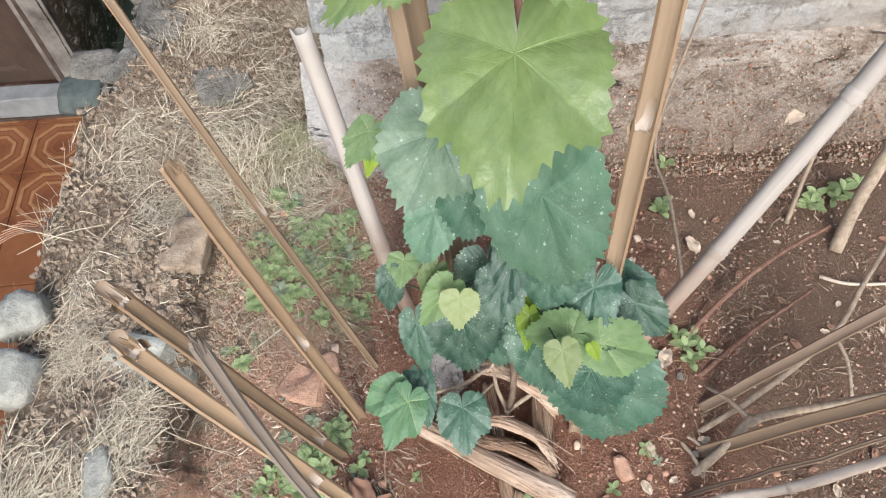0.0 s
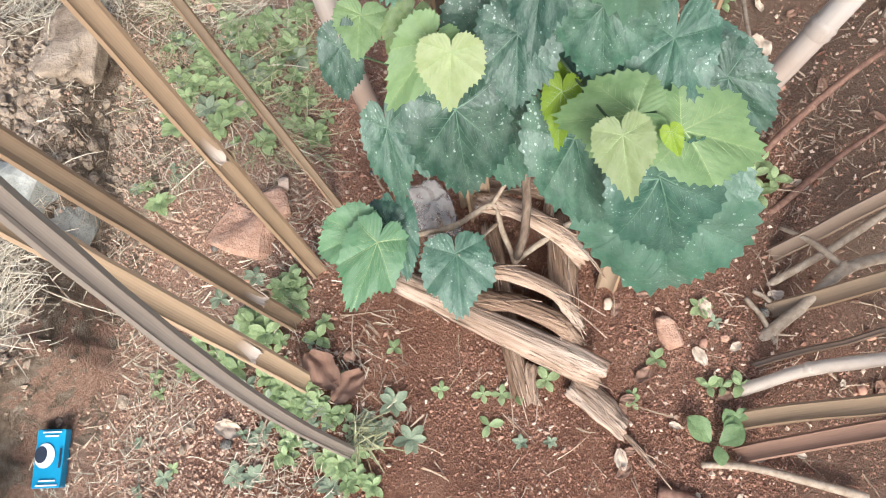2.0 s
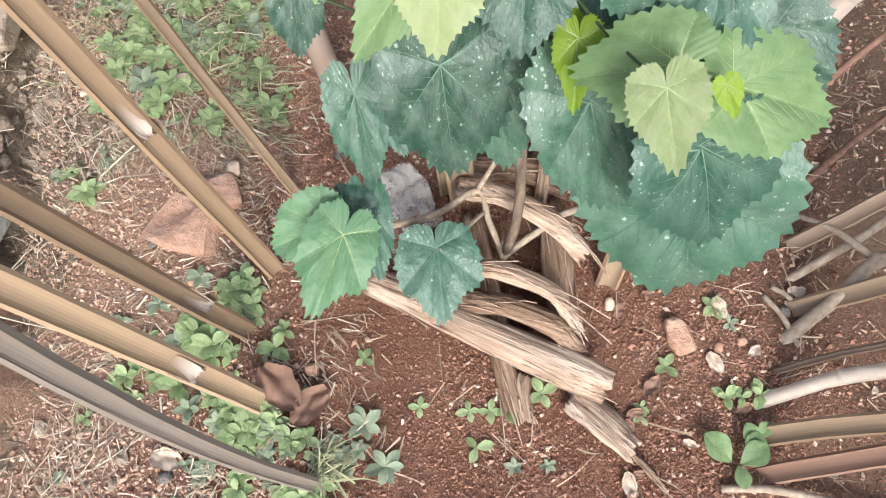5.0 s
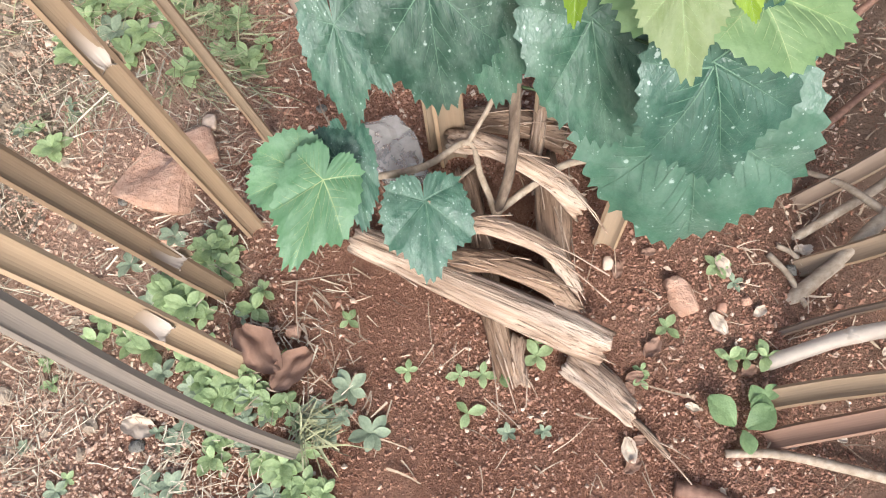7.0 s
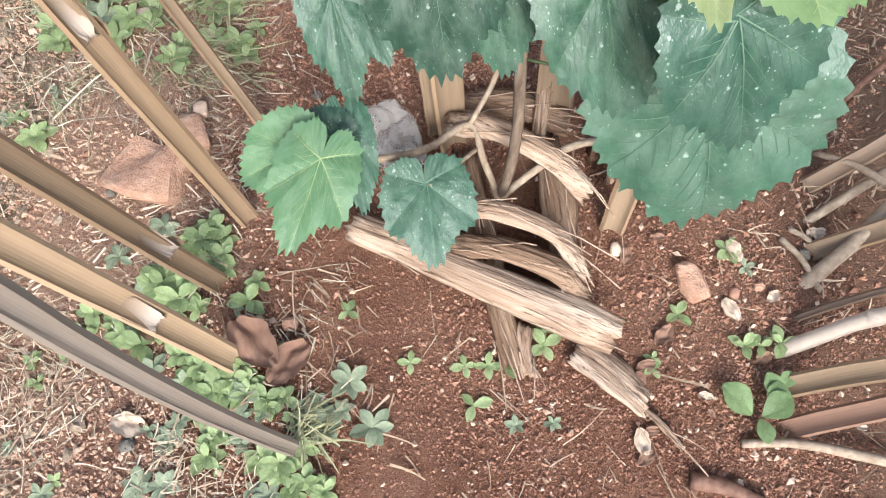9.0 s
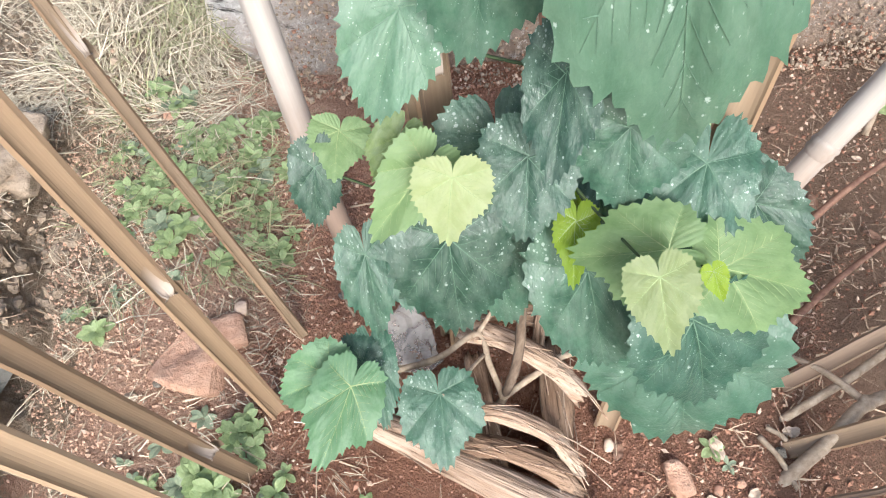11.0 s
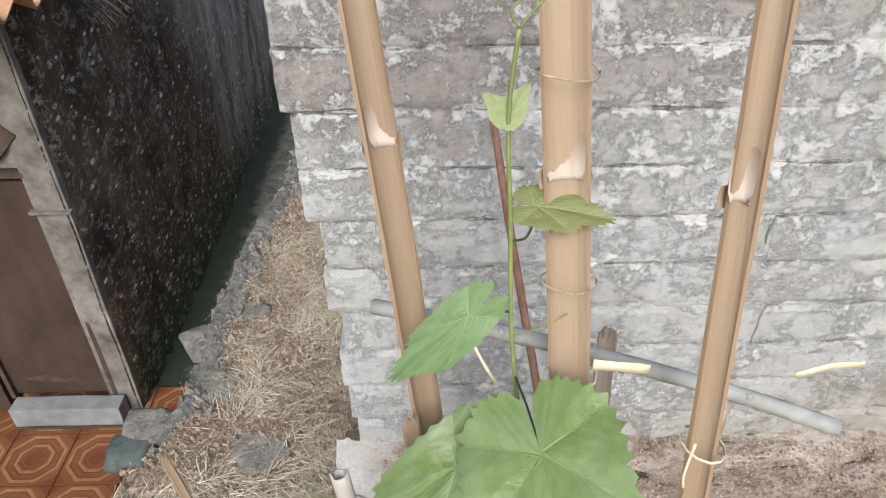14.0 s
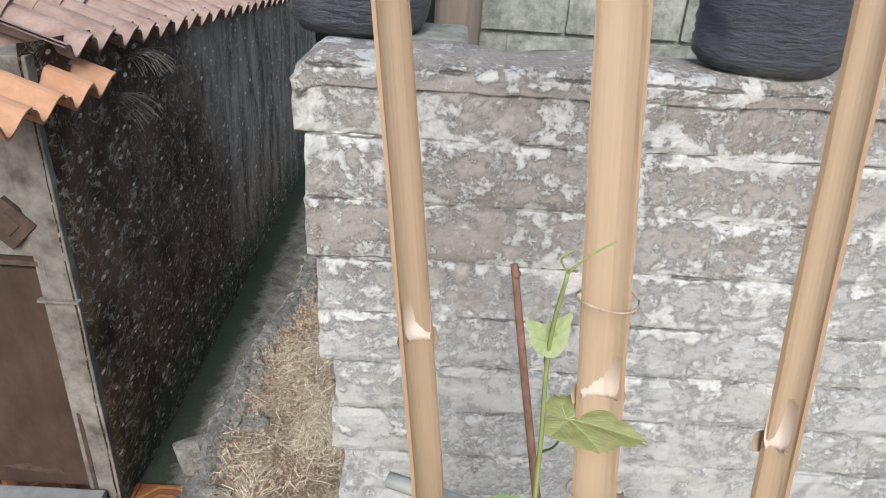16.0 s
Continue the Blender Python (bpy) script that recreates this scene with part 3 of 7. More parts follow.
def mound_edge(y):
    edge = -0.348 - 0.10 * max(0.0, min(1.0, (0.43 - y) / 0.08)) + 0.022 * noise.noise((y * 7, 2.2, 0.0)) + 0.008 * noise.noise((y * 24, 5.2, 0.0))
    edge -= 0.035 * max(0.0, 1 - ((y - 0.625) / 0.05) ** 2)
    return edge + 0.6 * (y - 0.95) if y > 0.95 else edge


def ground_z(x, y):
    """Height of the soil, the mound beside it and the path behind."""
    z = 0.012 * noise.noise((x * 2.3, y * 2.3, 3.1)) + 0.006 * noise.noise((x * 9, y * 9, 1.7))
    edge = mound_edge(y)
    low = max(0.0, min(1.0, (-0.10 - x) / 0.25)) * max(0.0, min(1.0, (0.75 - y) / 0.3))
    pit = max(0.0, 1 - math.hypot((x - 0.285) / 0.062, (y - 0.495) / 0.095) ** 3)
    soil = z - 0.035 * low - 0.075 * pit
    s = max(0.0, min(1.0, (edge - x) / 0.030 + 0.5))
    s = s * s * (3 - 2 * s)
    top = 0.055 + 0.018 * noise.noise((x * 4, y * 4, 7.7)) + 0.010 * noise.noise((x * 13, y * 13, 4.4))
    top += 0.052 * max(0.0, min(1.0, (0.74 - y) / 0.14)) * max(0.0, min(1.0, (x + 0.62) / 0.14))
    lump = max(0.0, 1 - math.hypot((x + 0.465) / 0.15, (y - 0.83) / 0.19) ** 6)
    top += lump * (0.030 + 0.014 * noise.noise((x * 22, y * 22, 1.4)) + 0.008 * noise.noise((x * 55, y * 55, 6.4)))
    if y > 1.1:
        top += 0.075 * min(1.5, y - 1.1)
    blend = max(0.0, min(1.0, (y - 0.9) / 0.35))
    s = s * (1 - blend) + blend * max(0.0, min(1.0, (0.0 - x) / 0.25))
    return soil * (1 - s) + top * s


def on_ground(x, y, up=0.0):
    return Vector((x, y, ground_z(x, y) + up))


# ---- the large structure ----
def left_edge(y):
    """Where the raised ground breaks off towards the sunken yard and alley."""
    e = -0.705 + 0.035 * noise.noise((y * 4.2, 0.4, 0.0)) + 0.012 * noise.noise((y * 17, 1.4, 0.0))
    s = max(0.0, min(1.0, (y - 1.36) / 0.16))
    e += 0.115 * s + 0.115 * max(0.0, min(2.2, y - 1.52))
    return e


def steps_of(*runs):
    out = []
    for a, b, n in runs:
        out += [a + (b - a) * i / n for i in range(n)]
    return out + [runs[-1][1]]


def build_ground():
    us = steps_of((0.0, 1.9, 118), (1.9, 3.9, 24), (3.9, 40.0, 8))
    ys = steps_of((-40.0, -2.0, 8), (-2.0, -0.2, 18), (-0.2, 1.36, 96), (1.36, 3.0, 60), (3.0, 6.5, 24))
    verts, faces = [], []
    w = len(us) + 3
    for y in ys:
        e = left_edge(y)
        for depth, off in ((-1.1, -0.05), (-0.45, -0.02), (-0.10, -0.012)):
            verts.append((e + off + 0.02 * noise.noise((y * 6, depth * 5, 2.0)), y, depth))
        for u in us:
            x = e + u
            z = ground_z(x, y) - 0.035 * max(0.0, 1 - u / 0.05)
            verts.append((x, y, z))
    for j in range(len(ys) - 1):
        for i in range(w - 1):
            a = j * w + i
            faces.append((a, a + 1, a + w + 1, a + w))
    thing("ground", "red garden soil with a grassy earth mound beside it", "ground", kind="structure", data=raw_mesh("ground", verts, faces, SOIL, True))


build_ground()

WALL_Y, COURSE = 1.337, 0.1125
JOINTS = [1.40, 1.273, 1.161, 1.048]


def wall_end(z):
    """The free end of the wall steps back towards its foot."""
    return -0.152 + 0.083 * max(0.0, 1.38 - z)


def build_block_wall():
    wall = thing("wall_north", "weathered concrete block wall with whitewash and lime smears", "wall", kind="structure", at=(0, WALL_Y, 0))
    core = box_bm((3.34, 0.120, 1.53), 0.0, (1.545, 0.0845, 0.62))
    for v in core.verts:
        if v.co.x < 0:
            v.co.x = wall_end(v.co.z) + 0.022
    part("mortar_core", mesh_of("mortar_core", core, MORTAR), wall, "rough lime mortar between the blocks")
    # uneven cap of cement along the top
    verts, faces = [], []
    xs = [-0.145 + 3.36 * i / 240 for i in range(241)]
    prof = [(-0.004, -0.045), (-0.010, -0.02), (-0.002, -0.006), (0.02, 0.002), (0.07, 0.004), (0.12, 0.003), (0.148, -0.004), (0.154, -0.05)]
    for x in xs:
        end = min(1.0, (x + 0.145) / 0.03 + 0.25)
        for k, (py, pz) in enumerate(prof):
            d = noise.noise((x * 7, k * 0.6, 5.0)) * 0.008 + noise.noise((x * 28, k * 1.1, 2.0)) * 0.004
            verts.append((x + 0.008 * noise.noise((x * 30, k, 9.0)), py * (0.5 + 0.5 * end) + d * 0.6, 1.398 + pz - 0.03 * (1 - end) + d + 0.012 * x))
    n = len(prof)
    for i in range(240):
        for k in range(n - 1):
            a = i * n + k
            faces.append((a, a + n, a + n + 1, a + 1))
    faces.append(tuple(range(n)))
    part("cap", raw_mesh("cap", verts, faces, CAP, True), wall)
    # six block bodies, shared in turn: worn faces with crumbled edges
    shapes = []
    for k in range(6):
        bv, bf = [], []
        ni, nj = 18, 7
        o = k * 13.7
        for j in range(nj + 1):
            for i in range(ni + 1):
                u, v = i / ni - 0.5, j / nj - 0.5
                rim = i in (0, ni) or j in (0, nj)
                d = 0.030 * noise.noise((u * 5 + o, v * 2.4, 0.5)) + 0.016 * noise.noise((u * 16 + o, v * 6, 3.5))
                back = (0.035 + 0.05 * abs(noise.noise((u * 9 + o, v * 4, 8.0)))) if rim else 0.0
                u += 0.012 * noise.noise((v * 5, o, 1.0)) if i in (0, ni) else 0.0
                v += 0.07 * noise.noise((u * 8, o + j, 2.0)) if j in (0, nj) else 0.0
                bv.append((u, -0.5 + d + back, v))
        w = ni + 1
        for j in range(nj):
            for i in range(ni):
                a = j * w + i
                bf.append((a, a + 1, a + w + 1, a + w))
        ring = list(range(w)) + [j * w + ni for j in range(1, nj + 1)] + [nj * w + i for i in range(ni - 1, -1, -1)] + [j * w for j in range(nj - 1, 0, -1)]
        b0 = len(bv)
        bv += [(bv[r][0], 0.5, bv[r][2]) for r in ring]
        n = len(ring)
        bf += [(ring[q], b0 + q, b0 + (q + 1) % n, ring[(q + 1) % n]) for q in range(n)]
        bf.append(tuple(range(b0, b0 + n)))
        shapes.append(raw_mesh("block", bv, bf, BLOCK))
    rng = random.Random(4)
    top = 1.362
    row = 0
    z1 = top
    layout = []
    while z1 > -0.12:
        ends = []
        z0 = JOINTS[row + 1] if row + 1 < len(JOINTS) else z1 - COURSE
        x = wall_end((z0 + z1) / 2) + 0.012 * rng.uniform(-1, 1)
        start = x
        first = (0.345, 0.17, 0.345, 0.16)[row % 4]
        while x < 3.15:
            length = first if x == start else 0.362 + rng.uniform(-0.012, 0.012)
            h = z1 - z0 - 0.009
            m = pose(x + length / 2, 0.0765 - rng.uniform(-0.001, 0.005), (z0 + z1) / 2, rng.uniform(-0.6, 0.6), rng.uniform(-0.5, 0.5), rng.uniform(-0.5, 0.5)) @ Matrix.Diagonal((length - 0.003, 0.15, h + 0.004, 1))
            part("block", shapes[rng.randrange(6)], wall, m=m)
            x += length
            ends.append(x)
        layout.append((z0, z1, ends))
        z1 = z0
        row += 1
    # the crust of lime and mortar that swells over joints and block faces
    verts, faces = [], []
    nx, nz = 330, 290
    for k in range(nz + 1):
        z = 0.05 + 1.33 * k / nz
        for i in range(nx + 1):
            end = wall_end(z) + 0.010 + 0.006 * noise.noise((z * 21, 4.0, 1.0))
            x = end + (1.815 - end) * i / nx
            h = 0.55 * noise.noise((x * 4.5, z * 6.0, 0.3)) + 0.40 * noise.noise((x * 14, z * 19, 2.3)) + 0.50 * noise.noise((x * 38, z * 44, 4.3)) + 0.40 * noise.noise((x * 85, z * 95, 6.3))
            h += 0.10 * x - 0.20 * (z - 0.9)
            for q, (z0, z1, ends) in enumerate(layout):
                # bed and end joints stay open in broken runs
                d = (z - z0 + 0.008 * noise.noise((x * 8, q * 3.0, 0.0)) + 0.003 * noise.noise((x * 40, q * 3.0, 5.0))) / 0.0042
                if abs(d) < 2 and noise.noise((x * 4.2, q * 5.0, 1.0)) > -0.10:
                    h -= 0.66 * math.exp(-d * d)
                if z0 < z < z1:
                    for k2, e in enumerate(ends):
                        d = (x - e + 0.008 * noise.noise((z * 14, q + k2 * 3.0, 0.0))) / 0.005
                        if abs(d) < 2 and noise.noise((z * 9, q * 5.0 + k2, 1.0)) > -0.15:
                            h -= 0.62 * math.exp(-d * d)
            verts.append((x, 0.0036 - 0.0080 * h + 0.02 * max(0.0, 1 - i / 3) , z))
    for k in range(nz):
        for i in range(nx):
            a = k * (nx + 1) + i
            faces.append((a, a + 1, a + nx + 2, a + nx + 1))
    part("lime_crust", raw_mesh("lime_crust", verts, faces, CRUST, True), wall, "flaking white lime and mortar crust")
    part("pier", mesh_of("pier", box_bm((0.17, 0.22, 1.5), 0.01, (0.045, 0.285, 0.64)), GREYWALL), wall, "rough pier carrying a grow bag")
    return wall


def build_footing():
    """The rough spread foot of the wall, half buried."""
    verts, faces = [], []
    xs = [-0.118 + 3.2 * i / 640 for i in range(641)]
    prof = [(1.105, -0.06), (1.118, 0.004), (1.135, 0.028), (1.170, 0.040), (1.185, 0.062), (1.225, 0.072), (1.240, 0.098), (1.275, 0.112), (1.295, 0.145), (1.320, 0.165), (1.345, 0.185)]
    for x in xs:
        for k, (y, z) in enumerate(prof):
            y = y + (1.335 - y) * 0.35 * max(0.0, min(1.0, (0.02 - x) / 0.13))
            d = 0.020 * noise.noise((x * 4, k * 0.7, 1.0)) + 0.014 * noise.noise((x * 13, k * 1.4, 3.0)) + 0.010 * noise.noise((x * 40, k * 3.0, 5.0)) + 0.005 * noise.noise((x * 95, k * 5.0, 7.0))
            verts.append((x + 0.01 * noise.noise((x * 9, k * 2.0, 6.0)), y + d, z + d * 0.7))
    n = len(prof)
    for i in range(640):
        for k in range(n - 1):
            a = i * n + k
            faces.append((a, a + n, a + n + 1, a + 1))
    faces.append(tuple(range(n)))
    thing("wall_footing", "rough mortar and stone footing of the block wall", "footing", kind="structure", data=raw_mesh("wall_footing", verts, faces, FOOTING, True))


build_block_wall()
build_footing()


def build_back_wall():
    wall = thing("wall_back", "distant grey block wall green with algae", "wall", kind="structure", at=(0, 2.75, 0))
    part("core", mesh_of("core", box_bm((4.2, 0.16, 3.3), 0.0, (2.2, 0.08, 0.65)), GREYWALL), wall)
    rng = random.Random(11)
    bm = box_bm((1, 1, 1), 0.04)
    shape = mesh_of("block", bm, GREYWALL)
    for r in range(8):
        z = 0.95 + r * 0.17
        x = 0.1 + (0.2 if r % 2 else 0.0)
        while x < 4.0:
            part("block", shape, wall, m=pose(x + 0.2, -0.004 - rng.uniform(0, 0.008), z) @ Matrix.Diagonal((0.39, 0.03, 0.155, 1)))
            x += 0.4


build_back_wall()

FLOOR_Z = -1.0


def build_yard():
    floor = thing("floor", "sunken yard floor of orange terracotta tiles", "floor", kind="structure", at=(0, 0, FLOOR_Z))
    part("screed", mesh_of("screed", box_bm((3.4, 5.6, 0.08), 0.0, (-2.3, -0.25, -0.048)), GROUT), floor)
    plain_tile = mesh_of("tile", box_bm((0.277, 0.277, 0.014), 0.003), TILE)

    def ring(r0, r1, z, sides, turn, material, name):
        verts, faces = [], []
        for r in (r0, r1):
            for k in range(sides):
                a = 2 * math.pi * (k + turn) / sides
                verts.append((r * math.cos(a), r * math.sin(a), z))
        for k in range(sides):
            faces.append((k, (k + 1) % sides, sides + (k + 1) % sides, sides + k))
        return raw_mesh(name, verts, faces, material)

    oct_out = ring(0.120, 0.136, 0.0078, 8, 0.5, TILE_LIGHT, "octagon_line")
    oct_rim = ring(0.112, 0.120, 0.0078, 8, 0.5, TILE_DARK, "octagon_line")
    oct_mid = ring(0.084, 0.092, 0.0078, 8, 0.5, TILE_DARK, "octagon_line")
    oct_in = ring(0.070, 0.084, 0.0079, 8, 0.5, TILE_LIGHT, "octagon_line")
    oct_line = ring(0.052, 0.058, 0.0078, 8, 0.5, TILE_DARK, "octagon_line")
    oct_core = ring(0.001, 0.044, 0.0076, 8, 0.5, TILE_DARK, "octagon_core")
    xs = [-1.377 + 0.281 * i for i in range(-8, 3)]
    ys = [1.953 - 0.281 * j for j in range(-2, 16)]
    for j, y in enumerate(ys):
        for x in xs:
            tile = part("tile", plain_tile, floor, m=pose(x, y, 0))
            if j <= 2:
                for shape in (oct_out, oct_rim, oct_mid, oct_in, oct_line, oct_core):
                    part(shape.name.split(".")[0], shape, tile)
                for sx in (-1, 1):
                    for sy in (-1, 1):
                        verts = [(sx * 0.136, sy * 0.085, 0.0077), (sx * 0.085, sy * 0.136, 0.0077), (sx * 0.136, sy * 0.136, 0.0077)]
                        part("corner_motif", raw_mesh("corner_motif", verts, [(0, 1, 2) if sx * sy > 0 else (0, 2, 1)], TILE_DARK), tile)
    alley = box_bm((0.9, 6.5, 0.06), 0.0, (-0.82, 5.5, FLOOR_Z - 0.045))
    thing("alley_floor", "damp algae-stained concrete floor of the alley", "floor", kind="structure", data=mesh_of("alley_floor", alley, ALLEY))


build_yard()


def build_house():
    side = thing("wall_house_side", "side wall of the house, black with mould", "wall", kind="structure")
    verts, faces = [], []
    ny, nz = 80, 40
    for j in range(ny + 1):
        y = 2.50 + 5.2 * j / ny
        for k in range(nz + 1):
            z = -1.05 + (2.16 - 0.085 * (y - 2.5)) * k / nz
            d = 0.010 * noise.noise((y * 5, z * 5, 0.5)) + 0.004 * noise.noise((y * 22, z * 22, 1.0))
            verts.append((-1.255 + d - 0.02 * (1 if j == 0 else 0), y + (0.008 * noise.noise((z * 14, 3.0, 0.0)) if j == 0 else 0), z))
    for j in range(ny):
        for k in range(nz):
            a = j * (nz + 1) + k
            faces.append((a, a + nz + 1, a + nz + 2, a + 1))
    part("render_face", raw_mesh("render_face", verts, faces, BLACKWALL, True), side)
    part("core", mesh_of("core", box_bm((0.12, 5.1, 2.0), 0.0, (-1.335, 5.06, -0.06)), PLASTER), side)

    front = thing("wall_house_front", "front wall of the house with flaking whitewash", "wall", kind="structure")
    part("pilaster", mesh_of("pilaster", box_bm((0.125, 0.14, 2.1), 0.006, (-1.325, 2.578, 0.02), 0.006, 5), PLASTER), front)
    part("lintel_wall", mesh_of("lintel_wall", box_bm((1.3, 0.12, 0.74), 0.0, (-2.04, 2.585, 0.685)), PLASTER), front)
    part("jamb_wall", mesh_of("jamb_wall", box_bm((0.8, 0.12, 1.34), 0.0, (-2.29, 2.585, -0.36)), DARKWOOD), front)
    part("string_course", mesh_of("string_course", box_bm((0.16, 0.03, 0.012), 0.003, (-1.33, 2.502, 0.135)), PLASTER), front)

    door = thing("door_1", "closed brown plywood door with a split along its foot", "door", kind="structure", at=(-1.605, 2.545, -0.9))
    part("panel", mesh_of("panel", box_bm((0.46, 0.03, 1.14), 0.003, (0, 0, 0.585)), DOORWOOD), door)
    for x in (-0.238, 0.238):
        part("jamb", mesh_of("jamb", box_bm((0.022, 0.05, 1.18), 0.003, (x, -0.012, 0.592)), DARKWOOD), door)
    part("head", mesh_of("head", box_bm((0.50, 0.05, 0.022), 0.003, (0, -0.012, 1.19)), DARKWOOD), door)
    torn = [(-0.17, -0.0165, 0.11), (-0.06, -0.0165, 0.135), (0.02, -0.0165, 0.105), (0.08, -0.0165, 0.115), (0.10, -0.0165, 0.075), (-0.02, -0.0165, 0.085), (-0.13, -0.0165, 0.10)]
    part("torn_ply", raw_mesh("torn_ply", torn, [tuple(range(7))], DARKWOOD), door, "dark torn strip in the plywood")

    board = thing("threshold_board", "whitewashed sill board laid across the doorway", "sill board", at=(-1.565, 2.475, FLOOR_Z + 0.007))
    part("plank", mesh_of("plank", box_bm((0.50, 0.090, 0.110), 0.006, (0, -0.025, 0.069), 0.003, 4), WHITEBOARD), board)
    part("footing_strip", mesh_of("footing_strip", box_bm((0.50, 0.098, 0.014), 0.002, (0, -0.027, 0.007)), DARKWOOD), board)

    vent = thing("wall_vent", "dark diamond-shaped vent block in the house front", "vent", at=(-1.455, 2.515, 0.455))
    part("frame", mesh_of("frame", box_bm((0.15, 0.03, 0.15), 0.004), DARKWOOD), vent, m=pose(0, 0, 0, 0, 45, 0))
    part("grille", mesh_of("grille", box_bm((0.07, 0.012, 0.07), 0.004), DARKWOOD), vent, m=pose(0, -0.014, 0, 0, 45, 0))


build_house()


def pantile_mesh(name, material, width, length):
    """One wavy roof tile: x across the slope, y up it."""
    verts, faces = [], []
    nx, ny = 14, 4
    for side in (0, 1):
        for j in range(ny + 1):
            for i in range(nx + 1):
                u = i / nx
                wave = 0.034 * math.cos(2 * math.pi * u) - 0.007 * math.cos(4 * math.pi * u)
                verts.append(((u - 0.5) * width, (j / ny) * length, wave - 0.012 * side + 0.014 * (1 - j / ny)))
    m = (nx + 1) * (ny + 1)
    for j in range(ny):
        for i in range(nx):
            a = j * (nx + 1) + i
            faces.append((a, a + 1, a + nx + 2, a + nx + 1))
            faces.append((m + a, m + a + nx + 1, m + a + nx + 2, m + a + 1))
    for i in range(nx):
        faces.append((i, m + i, m + i + 1, i + 1))
    return raw_mesh(name, verts, faces, material, False)


def build_roof():
    roof = thing("roof", "weathered clay pantile roof with one row of newer orange tiles", "roof", kind="structure")
    old = pantile_mesh("roof_tile", ROOFTILE, 0.20, 0.33)
    fresh = pantile_mesh("roof_tile", ROOFTILE_NEW, 0.20, 0.33)
    rng = random.Random(3)
    # slope: down towards +x, eave sinking gently along +y
    for j in range(20):
        y = 2.72 + 0.19 * j
        for i in range(7):
            z = 1.045 - 0.088 * (y - 2.75) + 0.105 * i
            x = -1.19 - 0.265 * i
            m = pose(x + rng.uniform(-0.008, 0.008), y, z + rng.uniform(-0.006, 0.006), 0, rng.uniform(-1.5, 1.5), 0) @ pose(0, 0, 0, 0, 0, 90) @ pose(0, 0, 0, 21.5, 0, 0)
            part("roof_tile", old, roof, m=m)
    for j in range(4):
        y = 2.15 + 0.19 * j
        for i in range(4):
            z = 0.945 - 0.06 * (y - 2.2) + 0.105 * i
            x = -1.13 - 0.265 * i
            m = pose(x + rng.uniform(-0.008, 0.008), y, z, 0, 0, 0) @ pose(0, 0, 0, 0, 0, 90) @ pose(0, 0, 0, 21.5, 0, 0)
            part("roof_tile", fresh if i == 0 else old, roof, m=m)


build_roof()


# ---- bamboo stakes ----
def strip_mesh(width, length, half_angle, thick, material, seed=0, ragged=True, taper=0.92, crook=0.0, arc=(0.0, 0.0)):
    """A split bamboo strip along z, hollow side to +y."""
    R = width / (2 * math.sin(half_angle))
    na, nz = 8, max(8, int(length / 0.04))
    drop = R * math.cos(half_angle)
    verts, faces = [], []
    for k in range(nz + 1):
        t = k / nz
        s = 1 + (taper - 1) * t
        bow = 0.004 * math.sin(t * 3.0 + seed) + crook * (noise.noise((t * 3.5, seed * 1.7, 5.0)) + 0.35 * noise.noise((t * 11, seed, 9.0)))
        sag = crook * 0.8 * noise.noise((t * 3.0, seed * 0.7, 15.0)) + arc[1] * math.sin(math.pi * t)
        bow += arc[0] * math.sin(math.pi * t)
        for side in (0, 1):
            r = R - side * thick
            for i in range(na + 1):
                a = half_angle * (2 * i / na - 1)
                z = t * length
                if k == nz and ragged:
                    z += 0.022 * noise.noise((i * 0.9, seed * 3.3, 1.0)) - 0.010 * abs(2 * i / na - 1)
                verts.append((r * math.sin(a) * s + bow + 0.0009 * noise.noise((i * 2.0, k * 0.8, seed)), drop - r * math.cos(a) * s + sag, z))
    row = 2 * (na + 1)
    for k in range(nz):
        for i in range(na):
            a = k * row + i
            faces.append((a, a + 1, a + row + 1, a + row))
            b = a + na + 1
            faces.append((b, b + row, b + row + 1, b + 1))
        for i in (0, na):
            a = k * row + i
            q = (a, a + row, a + row + na + 1, a + na + 1)
            faces.append(q if i == 0 else q[::-1])
    for k in (0, nz):
        for i in range(na):
            a = k * row + i
            q = (a, a + na + 1, a + na + 2, a + 1)
            faces.append(q if k == 0 else q[::-1])
    me = raw_mesh("culm", verts, faces, material, False)
    me.materials.append(BAMBOO_EDGE if material in (BAMBOO, BAMBOO_OLD, BAMBOO_PALE) else material)
    per = 2 * na + 2
    me.polygons.foreach_set("material_index", [1 if q >= nz * per or q % per >= 2 * na else 0 for q in range(len(faces))])
    return me


